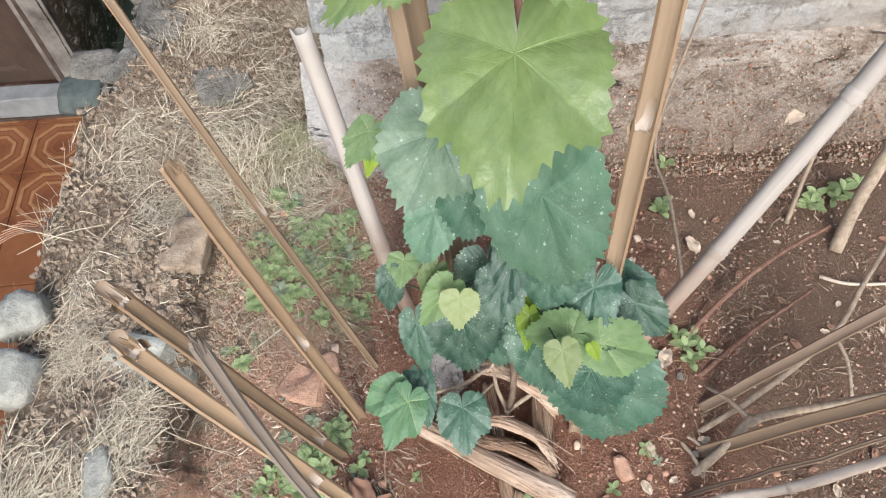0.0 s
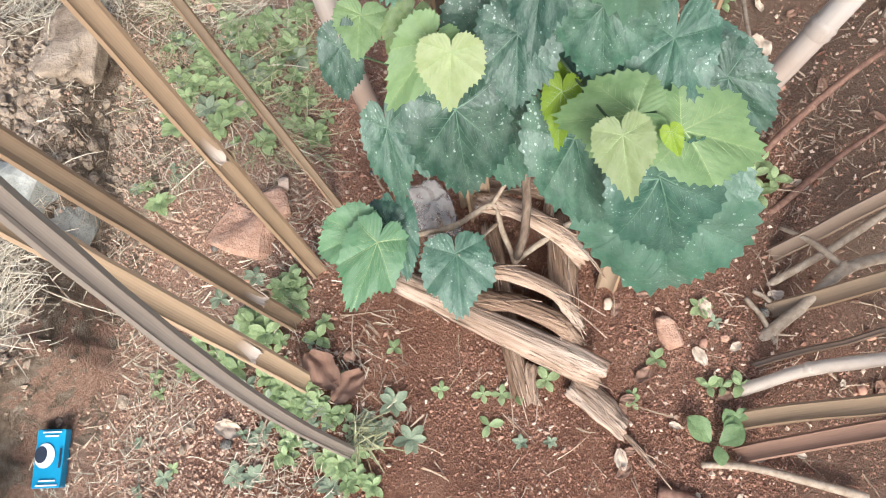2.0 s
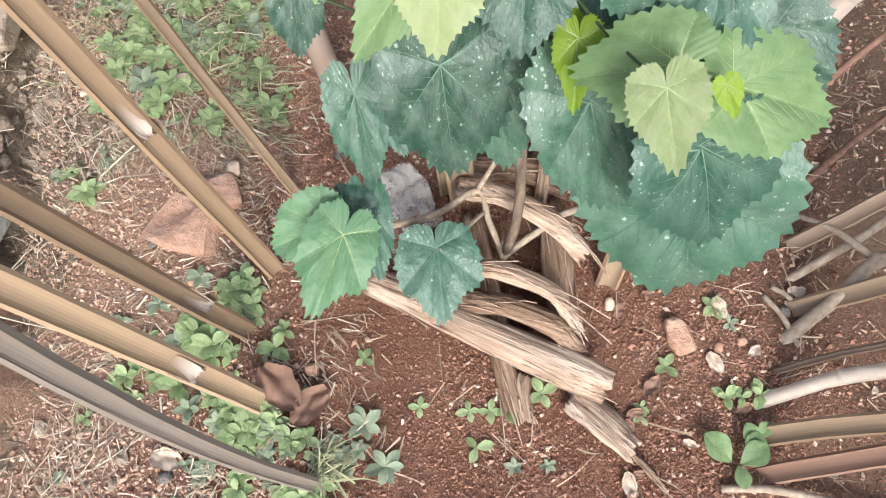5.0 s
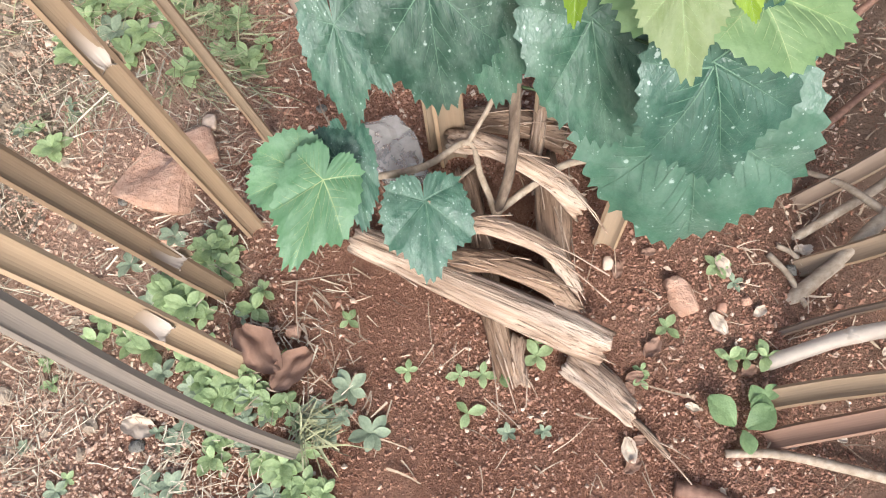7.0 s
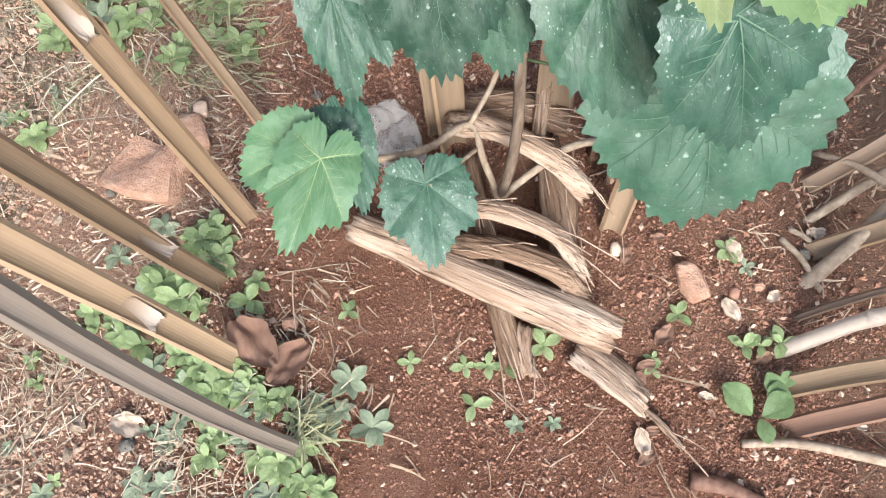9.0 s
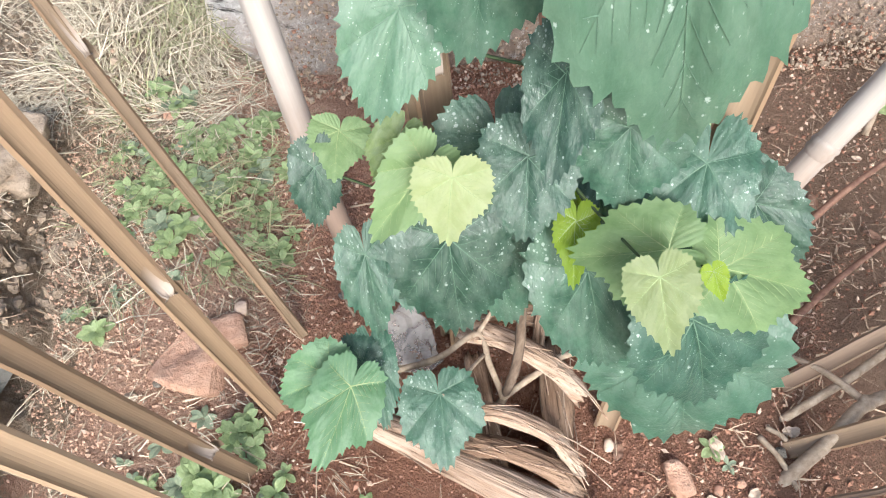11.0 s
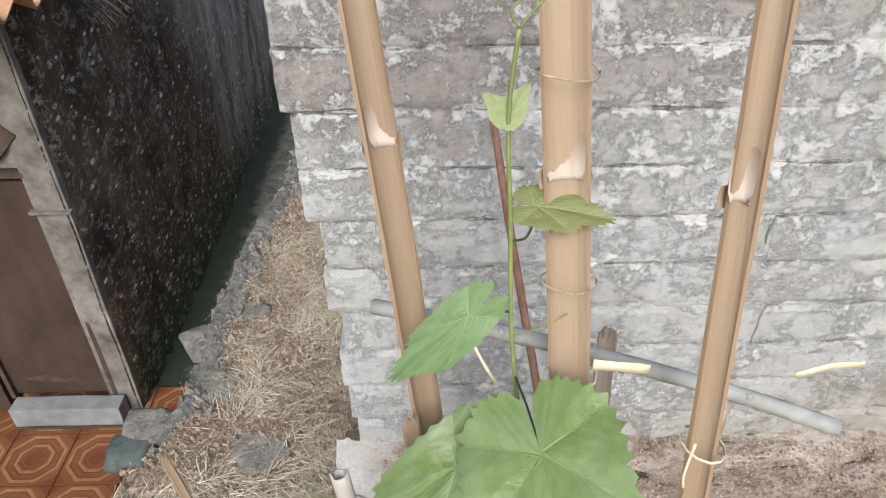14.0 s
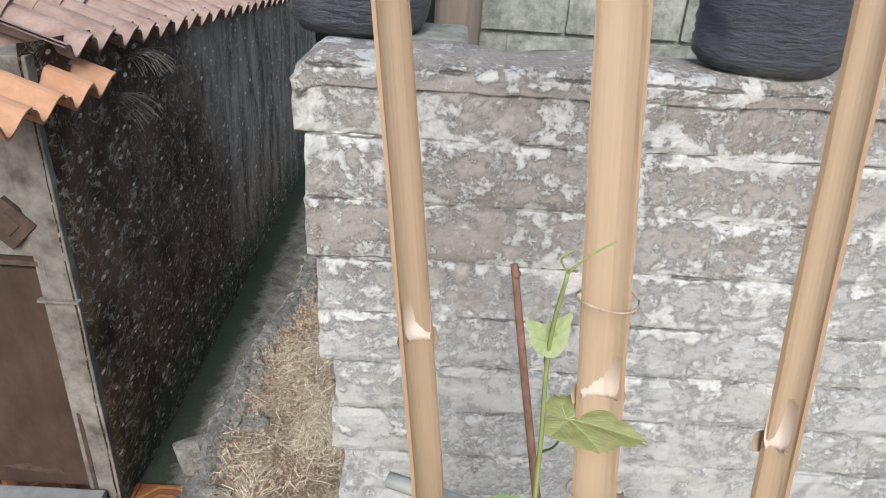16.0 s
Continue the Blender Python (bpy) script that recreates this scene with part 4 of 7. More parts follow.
def crescent_mesh(width, half_angle, thick, height, seed):
    """The broken ledge of a partition inside a node, with the pale waxy band above it."""
    R = width / (2 * math.sin(half_angle)) - thick
    drop = (R + thick) * math.cos(half_angle)
    verts, faces = [], []
    n = 12
    rows = ((-0.003, 0.0002), (-0.001, 0.0050), (0.003, 0.0056), (0.007, 0.0016), (0.018, 0.0009), (height, 0.0004))
    for k, (z, off) in enumerate(rows):
        for i in range(n + 1):
            u = 2 * i / n - 1
            a = half_angle * 0.985 * u
            d = off * (0.7 + 0.6 * noise.noise((i * 0.9, seed * 2.0, k * 1.3)) if k in (1, 2) else 1.0)
            up = 0.003 * noise.noise((i * 0.6, seed, 3.0)) - 0.004 * u * u if k == 5 else 0.002 * noise.noise((i * 0.7, seed, k))
            verts.append(((R - d) * math.sin(a), drop - (R - d) * math.cos(a), z + up))
    for k in range(len(rows) - 1):
        for i in range(n):
            a = k * (n + 1) + i
            faces.append((a, a + n + 1, a + n + 2, a + 1))
    return raw_mesh("node", verts, faces, NODE, True)


def outer_ring_mesh(width, half_angle, material, seed):
    R = width / (2 * math.sin(half_angle))
    drop = R * math.cos(half_angle)
    verts, faces = [], []
    n = 8
    prof = [(-0.010, 0.0002), (-0.004, 0.0022), (0.0, 0.0030), (0.004, 0.0016), (0.010, 0.0002)]
    for z, d in prof:
        for i in range(n + 1):
            a = half_angle * 1.02 * (2 * i / n - 1)
            verts.append(((R + d) * math.sin(a), drop - (R + d) * math.cos(a), z))
    for k in range(len(prof) - 1):
        for i in range(n):
            a = k * (n + 1) + i
            faces.append((a, a + 1, a + n + 2, a + n + 1))
    return raw_mesh("node_ring", verts, faces, material, True)


EYE_SIDE = Vector((0.10, 0.15, 1.3))


def split_stake(base, top, width, nodes, material, label, face=None, angle=55, thick=0.0045, group="bamboo stakes round the vine", ragged=True, crook=0.0, arc=(0, 0, 0)):
    a, b = Vector(base), Vector(top)
    d = (b - a).normalized()
    a = a - d * 0.05
    face = Vector(face) if face else EYE_SIDE - (a + b) / 2
    h = radians(angle)
    ob = thing("bamboo_stake", label, "stake", group)
    ob.matrix_basis = along(a, b, face)
    side = ob.matrix_basis.to_3x3().inverted() @ Vector(arc)
    length = (b - a).length
    seed = round(base[0] * 91 + base[1] * 37, 2)
    culm = part("culm", strip_mesh(width, length, h, thick, material, seed, ragged, crook=crook, arc=(side.x, side.y)), ob)
    if ragged:
        # torn fibres standing from the broken end
        rng = random.Random(round(seed * 100))
        for k in range(3):
            x0 = (k - 1) * width * 0.28
            h0 = rng.uniform(0.003, 0.010)
            y0 = width * 0.10
            sv = [(x0 - 0.0022, y0, length - 0.02), (x0 + 0.0022, y0, length - 0.02), (x0 + 0.0018, y0 + 0.0016, length - 0.02), (x0 + rng.uniform(-0.004, 0.004), y0 + 0.001, length + h0)]
            part("splinter", raw_mesh("splinter", sv, [(0, 1, 3), (1, 2, 3), (2, 0, 3), (0, 2, 1)], material), ob, m=pose(0, 0, 0))
    for z in nodes:
        k = (z - a.z) / (b.z - a.z) * length
        part("node", crescent_mesh(width * 0.97, h, thick, 0.045, seed + z), ob, "pale broken partition of the node", pose(0, 0, k))
        part("node_ring", outer_ring_mesh(width, h, material, seed), ob, m=pose(0, 0, k))
    return ob


def round_stake(base, top, radius, nodes, material, label, group="bamboo stakes round the vine", open_end=True, taper=0.9):
    a, b = Vector(base), Vector(top)
    d = (b - a).normalized()
    a = a - d * 0.05
    ob = thing("bamboo_stake", label, "stake", group)
    ob.matrix_basis = along(a, b, EYE_SIDE - (a + b) / 2)
    length = (b - a).length
    verts, faces = [], []
    sides, nz = 16, 30
    rows = [(length * k / nz, 1.0) for k in range(nz + 1)] + [(length, 0.80), (length - 0.12, 0.76)]
    seed = base[0] * 17
    for k, (z, s) in enumerate(rows):
        t = 1 + (taper - 1) * z / length
        bow = 0.006 * math.sin(2.6 * z / length + seed) * min(1.0, 4 * z / length)
        for i in range(sides):
            c = 2 * math.pi * i / sides
            tip = 0.010 * noise.noise((i * 0.5, seed, 0.0)) if z > length - 0.001 else 0.0
            verts.append((radius * s * t * math.cos(c) + bow, radius * s * t * math.sin(c), z + tip))
    for k in range(len(rows) - 1):
        for i in range(sides):
            p, q = k * sides + i, k * sides + (i + 1) % sides
            faces.append((p, q, q + sides, p + sides))
    faces.append(tuple(range((len(rows) - 1) * sides, len(rows) * sides)))
    part("culm", raw_mesh("culm", verts, faces, material, True), ob)
    for z in nodes:
        k = (z - a.z) / (b.z - a.z) * length
        t = 1 + (taper - 1) * k / length
        v, f = [], []
        for dz, dr in ((-0.012, 0.0), (-0.005, 0.0025), (0.0, 0.0008), (0.005, 0.0028), (0.012, 0.0)):
            for i in range(sides):
                c = 2 * math.pi * i / sides
                bow = 0.006 * math.sin(2.6 * k / length + seed) * min(1.0, 4 * k / length)
                v.append(((radius * t + dr) * math.cos(c) + bow, (radius * t + dr) * math.sin(c), k + dz))
        for r in range(4):
            for i in range(sides):
                p, q = r * sides + i, r * sides + (i + 1) % sides
                f.append((p, q, q + sides, p + sides))
        part("node_ring", raw_mesh("node_ring", v, f, material, True), ob)
    return ob


def leaning(base, lean, z):
    return (base[0] + lean[0] * z, base[1] + lean[1] * z, z)


# the fan on the mound's side
split_stake((0.013, 0.643, 0), (-0.239, 0.829, 0.79), 0.014, [0.42], BAMBOO, "thin split bamboo strip leaning towards the mound", angle=30)
split_stake((-0.023, 0.537, 0), (-0.153, 0.605, 0.72), 0.024, [0.293], BAMBOO_OLD, "split bamboo stake with a cut hollow top", angle=58)
split_stake((-0.042, 0.465, -0.03), leaning((-0.042, 0.465), (-0.353, 0.085), 0.60), 0.025, [0.087, 0.575], BAMBOO_OLD, "split bamboo stake, hollow side up, beside the weeds", angle=52)
split_stake((-0.028, 0.367, -0.04), leaning((-0.028, 0.367), (-0.319, 0.127), 0.615), 0.028, [0.136, 0.585], BAMBOO_OLD, "golden-brown split bamboo stake with a broken end", angle=52)
split_stake((0.022, 0.278, -0.03), (-0.097, 0.374, 0.740), 0.0175, [], BAMBOO_GREY, "grey weathered split bamboo stake", angle=48, arc=(-0.009, -0.014, 0))
round_stake((0.089, 0.766, 0), (-0.035, 0.913, 0.63), 0.0165, [0.20], BAMBOO_WHITE, "bleached round bamboo stake with a cut top")
# the three tall uprights behind the vine
split_stake((0.225, 0.597, -0.01), leaning((0.225, 0.597), (-0.124, 0.212), 1.95), 0.038, [0.42, 0.83, 1.227, 1.66], BAMBOO, "tall split bamboo upright", face=(0.35, -1, 0.25), angle=52, ragged=False)
split_stake((0.347, 0.613, -0.01), leaning((0.347, 0.613), (-0.085, 0.139), 1.95), 0.045, [0.40, 0.85, 1.228, 1.70], BAMBOO_PALE, "broad pale split bamboo upright", face=(-0.12, -1, 0.2), angle=48, ragged=False)
split_stake((0.391, 0.465, -0.01), leaning((0.391, 0.465), (-0.02, 0.19), 1.95), 0.029, [0.30, 0.714, 1.252, 1.72], BAMBOO_PALE, "tall split bamboo upright with bulging nodes", face=(-0.45, -1, 0.2), angle=52, ragged=False)
# the fan on the open soil side
round_stake((0.56, 0.65, 0), leaning((0.56, 0.65), (0.412, 0.244), 0.95), 0.0168, [0.241, 0.55], BAMBOO_WHITE, "thick bleached bamboo stake leaning outwards")
split_stake((0.648, 0.489, 0), leaning((0.648, 0.489), (0.788, 0.161), 0.62), 0.022, [0.33], BAMBOO_DIRTY, "soil-stained split bamboo stake leaning over the bare soil", angle=35, crook=0.006)
split_stake((0.613, 0.405, 0), leaning((0.613, 0.405), (0.843, -0.038), 0.60), 0.025, [0.30], BAMBOO_OLD, "broad split bamboo stake leaning over the bare soil", angle=35, crook=0.006)
split_stake((0.530, 0.255, 0), leaning((0.530, 0.255), (0.689, -0.059), 0.55), 0.025, [0.28], BAMBOO_OLD, "dark brown split bamboo stake leaning outwards", angle=40, crook=0.006)
split_stake((0.521, 0.222, 0), leaning((0.521, 0.222), (0.73, -0.006), 0.50), 0.024, [], BAMBOO_RED, "reddish soil-stained bamboo stake", angle=35, crook=0.005)

# ---- canes, pole and ties behind the vine ----
def stick(name, points, radii, material, label, category="stick", group="", sides=8, steps=5, knots=()):
    ob = thing(name, label, category, group, at=points[0])
    o = Vector(points[0])
    pts = [p - o for p in curve_points(points, steps)]
    if len(radii) == 2:
        radii = [radii[0] + (radii[1] - radii[0]) * i / (len(pts) - 1) for i in range(len(pts))]
    v, f = tube(pts, radii, sides, 0.16, points[0][0] * 7)
    part("shaft", raw_mesh("shaft", v, f, material, True), ob)
    for k, (p, r) in enumerate(knots):
        bm = bmesh.new()
        bmesh.ops.create_icosphere(bm, subdivisions=2, radius=r)
        for w in bm.verts:
            w.co += noise.noise_vector(w.co * 60 + Vector((k, 0, 0))) * r * 0.35
        bmesh.ops.translate(bm, vec=Vector(p) - o, verts=bm.verts)
        part("knot", mesh_of("knot", bm, material, True), ob)
    return ob


stick("cane", [(0.422, 0.865, -0.04), (0.33, 1.06, 0.5), (0.262, 1.20, 0.86), (0.222, 1.287, 1.085)], (0.0085, 0.007), TWIG, "thin reddish-brown cane leaning on the block wall", knots=[((0.226, 1.279, 1.07), 0.009)])
stick("cross_pole", [(0.045, 0.905, 0.978), (0.20, 0.845, 0.985), (0.325, 0.797, 0.982), (0.45, 0.748, 0.975), (0.545, 0.705, 0.966)], (0.0105, 0.0095), POLE, "grey crooked branch tied across the uprights as a rail", "rail", sides=10, knots=[((0.331, 0.785, 0.982), 0.0065), ((0.46, 0.740, 0.979), 0.0055), ((0.20, 0.840, 0.991), 0.005)])
split_stake((0.475, 1.165, 0.05), (0.449, 1.17, 0.69), 0.040, [], BAMBOO_GREY, "short dark old post standing against the wall", face=(-0.2, -1, 0.3), angle=50)
split_stake((0.205, 0.62, 0), (0.092, 0.772, 0.925), 0.022, [], BAMBOO_PALE, "short bamboo splint bound to an upright", face=(0.1, -1, 0.2), angle=35)
stick("dry_stalk", [(0.64, 0.70, 0.10), (0.668, 0.90, 0.11), (0.69, 1.10, 0.10), (0.70, 1.13, 0.50)], (0.004, 0.0028), DRYSTICK, "dry forked stalk leaning on the wall", steps=6)
stick("dry_stick", [(1.05, 0.816, 0.0), (1.10, 0.90, 0.10), (1.19, 1.02, 0.32)], (0.016, 0.013), DRYSTICK, "pale cut stick with a broken end standing in the soil")
stick("dry_stick", [(0.97, 0.90, 0.0), (1.0, 0.97, 0.10), (1.04, 1.05, 0.25)], (0.006, 0.004), DRYSTICK, "thin dry stick in the soil near the wall")
stick("dry_branch", [(0.618, 0.444, -0.01), (0.732, 0.488, 0.060), (0.867, 0.561, 0.150), (0.917, 0.625, 0.220), (0.98, 0.71, 0.33)], (0.0062, 0.0042), DRYSTICK, "crooked dry branch leaning over a split stake", "branch", "dry branches among the stakes", knots=[((0.867, 0.561, 0.150), 0.0075)])
stick("dry_branch", [(0.867, 0.561, 0.150), (0.890, 0.516, 0.120), (0.887, 0.458, 0.095)], (0.0042, 0.0032), DRYSTICK, "short dry twig bent down from a branch", "branch", "dry branches among the stakes")
stick("dry_branch", [(0.583, 0.365, -0.01), (0.652, 0.405, 0.040), (0.700, 0.438, 0.070), (0.763, 0.440, 0.100), (0.839, 0.432, 0.150), (0.98, 0.424, 0.24)], (0.0095, 0.0065), DRYSTICK, "weathered forked branch lying over the stakes", "branch", "dry branches among the stakes", knots=[((0.700, 0.438, 0.070), 0.0105)])
stick("dry_branch", [(0.700, 0.438, 0.070), (0.680, 0.492, 0.045), (0.664, 0.53, 0.01)], (0.0050, 0.0032), DRYSTICK, "stub of a dry side branch", "branch", "dry branches among the stakes")
stick("dry_branch", [(0.615, 0.612, -0.01), (0.759, 0.715, 0.040), (0.868, 0.771, 0.090), (0.965, 0.799, 0.140)], (0.0060, 0.0038), TWIG, "thin brown branch leaning low over the soil", "branch", "dry branches among the stakes", knots=[((0.759, 0.715, 0.040), 0.0066)])
stick("dry_branch", [(0.657, 0.555, -0.005), (0.733, 0.602, 0.012), (0.797, 0.638, 0.026), (0.934, 0.705, 0.045)], (0.0062, 0.0034), TWIG, "earth-brown branch lying on the soil", "branch", "dry branches among the stakes")
stick("dry_branch", [(0.987, 0.753, 0.006), (1.037, 0.727, 0.012), (1.120, 0.719, 0.012), (1.20, 0.722, 0.010)], (0.0042, 0.0034), BAMBOO_PEELED, "pale bent stick lying on the soil", "branch", "dry branches among the stakes")
stick("dry_branch", [(0.540, 0.302, -0.01), (0.605, 0.309, 0.075), (0.680, 0.299, 0.165), (0.790, 0.304, 0.29), (0.905, 0.297, 0.43), (1.009, 0.299, 0.55)], (0.0095, 0.0075), BAMBOO_PEELED, "peeled whitish branch leaning outwards", "branch", "dry branches among the stakes", knots=[((0.680, 0.299, 0.165), 0.0105), ((0.605, 0.309, 0.075), 0.0098)])
stick("dry_branch", [(0.463, 0.213, 0.006), (0.51, 0.206, 0.010), (0.56, 0.190, 0.012), (0.66, 0.150, 0.014)], (0.0042, 0.0062), DRYSTICK, "grey-brown branch lying half sunk in the soil", "branch", "dry branches among the stakes")
split_stake((0.572, 0.335, 0), (0.86, 0.345, 0.30), 0.009, [], BAMBOO_DIRTY, "thin bamboo splint leaning over the soil", angle=30, crook=0.008)
for a, b, r in (((0.40, 0.187), (0.47, 0.150), 0.009), ((0.585, 0.43), (0.607, 0.36), 0.004), ((0.60, 0.44), (0.625, 0.40), 0.0035)):
    pa, pb = on_ground(*a, r * 0.6), on_ground(*b, r * 0.7)
    mid = (pa + pb) / 2 + Vector((0.002, 0.004, 0.003))
    stick("fallen_stick", [pa, mid, pb], (r, r * 0.8), DRYSTICK if r < 0.009 else TWIG if b[0] < 0.5 else DRYSTICK, "weathered dry stick lying on the soil", group="fallen sticks on the soil")


def ribbon(points, width, normal, material, name="strip"):
    pts = curve_points(points, 5)
    verts, faces = [], []
    for i, p in enumerate(pts):
        d = (pts[min(i + 1, len(pts) - 1)] - pts[max(i - 1, 0)]).normalized()
        s = d.cross(Vector(normal)).normalized() * (width / 2) * (0.85 + 0.3 * noise.noise((i * 0.8, p.x * 20, 0)))
        n = Vector(normal).normalized() * 0.0005
        verts += [p - s - n, p + s - n, p + s + n, p - s + n]
    for i in range(len(pts) - 1):
        a = i * 4
        for k in range(4):
            faces.append((a + k, a + (k + 1) % 4, a + 4 + (k + 1) % 4, a + 4 + k))
    faces += [(3, 2, 1, 0), tuple(len(verts) - 4 + k for k in range(4))]
    return raw_mesh(name, verts, faces, material, True)


def plastic_tie(label, loops, tails):
    ob = thing("plastic_tie", label, "tie", "ties on the rail")
    for c, rx, ry, tilt in loops:
        pts = []
        for k in range(13):
            a = 2 * math.pi * k / 12
            pts.append((c[0] + rx * math.cos(a), c[1] + ry * math.sin(a), c[2] + tilt * math.cos(a)))
        verts, faces = [], []
        for i, p in enumerate(pts):
            for dz in (-0.0018, 0.0018):
                for s in (1.0, 1.035):
                    verts.append((c[0] + (p[0] - c[0]) * s, c[1] + (p[1] - c[1]) * s, p[2] + dz))
        for i in range(12):
            a = i * 4
            faces += [(a, a + 2, a + 6, a + 4), (a + 1, a + 5, a + 7, a + 3), (a + 2, a + 3, a + 7, a + 6), (a, a + 4, a + 5, a + 1)]
        part("loop", raw_mesh("loop", verts, faces, TIE, True), ob)
    for pts, w in tails:
        part("tail", ribbon(pts, w, (0, -1, 0.25), TIE), ob)


plastic_tie("yellow plastic strip binding the rail to the broad upright", [((0.264, 0.752, 1.005), 0.028, 0.026, 0.004)], [([(0.285, 0.745, 1.028), (0.315, 0.745, 1.024), (0.347, 0.748, 1.016)], 0.013)])
plastic_tie("yellow plastic strip binding the rail to a bamboo upright", [((0.102, 0.808, 0.995), 0.024, 0.024, -0.003)], [([(0.152, 0.80, 1.04), (0.172, 0.785, 1.00), (0.19, 0.78, 0.965)], 0.004)])
plastic_tie("yellow plastic strip knotted round the outer upright", [((0.373, 0.655, 1.01), 0.022, 0.022, -0.005)], [([(0.350, 0.628, 1.045), (0.345, 0.622, 1.01), (0.350, 0.625, 0.985)], 0.003), ([(0.505, 0.745, 1.005), (0.54, 0.745, 1.018), (0.575, 0.745, 1.02)], 0.009)])


def wire_loop(c, rx, ry, dz):
    pts = [(c[0] + rx * math.cos(a), c[1] + ry * math.sin(a), c[2] + dz * math.sin(2 * a)) for a in [2 * math.pi * k / 16 for k in range(17)]]
    v, f = tube(pts, 0.0011, 6)
    return raw_mesh("tendril_loop", v, f, DRYSTICK, True)


for z in (1.325, 1.122):
    x, y = 0.347 - 0.085 * z, 0.613 + 0.139 * z
    thing("dry_tendril", "dry brown tendril wound round the broad upright", "tendril", "dry tendrils", data=wire_loop((x + 0.002, y, z), 0.028, 0.022, 0.002))


# ---- the vine ----
MAIN_VEINS = (0.0, 0.95, -0.95, 1.85, -1.85)


OUTLINE_AT = (0.0, 0.3, 0.6, 0.95, 1.3, 1.85, 2.3, 2.75, 3.0, math.pi)
OUTLINES = {
    "round": (1.0, 0.90, 0.84, 0.89, 0.84, 0.80, 0.66, 0.54, 0.38, 0.08),
    "lobed": (1.0, 0.85, 0.78, 0.90, 0.80, 0.79, 0.66, 0.56, 0.42, 0.08),
    "pent": (1.0, 0.84, 0.76, 0.87, 0.78, 0.68, 0.48, 0.36, 0.26, 0.06),
    "heart": (1.0, 0.74, 0.64, 0.60, 0.56, 0.52, 0.42, 0.32, 0.22, 0.05),
}


def leaf_radius(a, family="lobed"):
    """Outline of a grape leaf round its stalk; a is the angle from the tip."""
    a = min(abs(a), math.pi - 1e-6)
    k = max(i for i in range(len(OUTLINE_AT) - 1) if OUTLINE_AT[i] <= a)
    t = (a - OUTLINE_AT[k]) / (OUTLINE_AT[k + 1] - OUTLINE_AT[k])
    t = t * t * (3 - 2 * t) if k else t
    r = OUTLINES[family]
    return r[k] + (r[k + 1] - r[k]) * t


def leaf_height(x, y, style, family="lobed"):
    r = math.hypot(x, y)
    a = math.atan2(x, y)
    near = min(MAIN_VEINS, key=lambda c: abs(a - c))
    da = abs(a - near)
    fold = 0.075 * r * min(1.0, da / 0.30)
    # the blade puffs up between the side veins
    u = r * math.cos(da) - 1.05 * r * math.sin(min(da, 1.2))
    quilt = 0.0055 * abs(math.sin(math.pi * u * 6.2 / leaf_radius(near, family))) * min(1.0, 5 * r) * min(1.0, da / 0.08)
    vee = (0.05, 0.14, 0.09, 0.03, 0.11)[style % 5] * (1.5 if family == "heart" else 1.0) * abs(x)
    ripple = 0.05 * r * noise.noise((x * 2.2, y * 2.2, style * 3.7)) + 0.012 * r * noise.noise((x * 6, y * 6, style * 1.7))
    rim = 0.06 * max(0.0, r - 0.55) * math.sin(7 * a + style * 2.0) + 0.03 * max(0.0, r - 0.7) * math.sin(17 * a + style)
    droop = (-(0.13 + 0.05 * math.sin(style * 2.1)) * r * r - 0.07 * max(0.0, y) ** 2) * (0.45 if family == "heart" else 1.0)
    return fold + quilt + vee + ripple + rim + droop


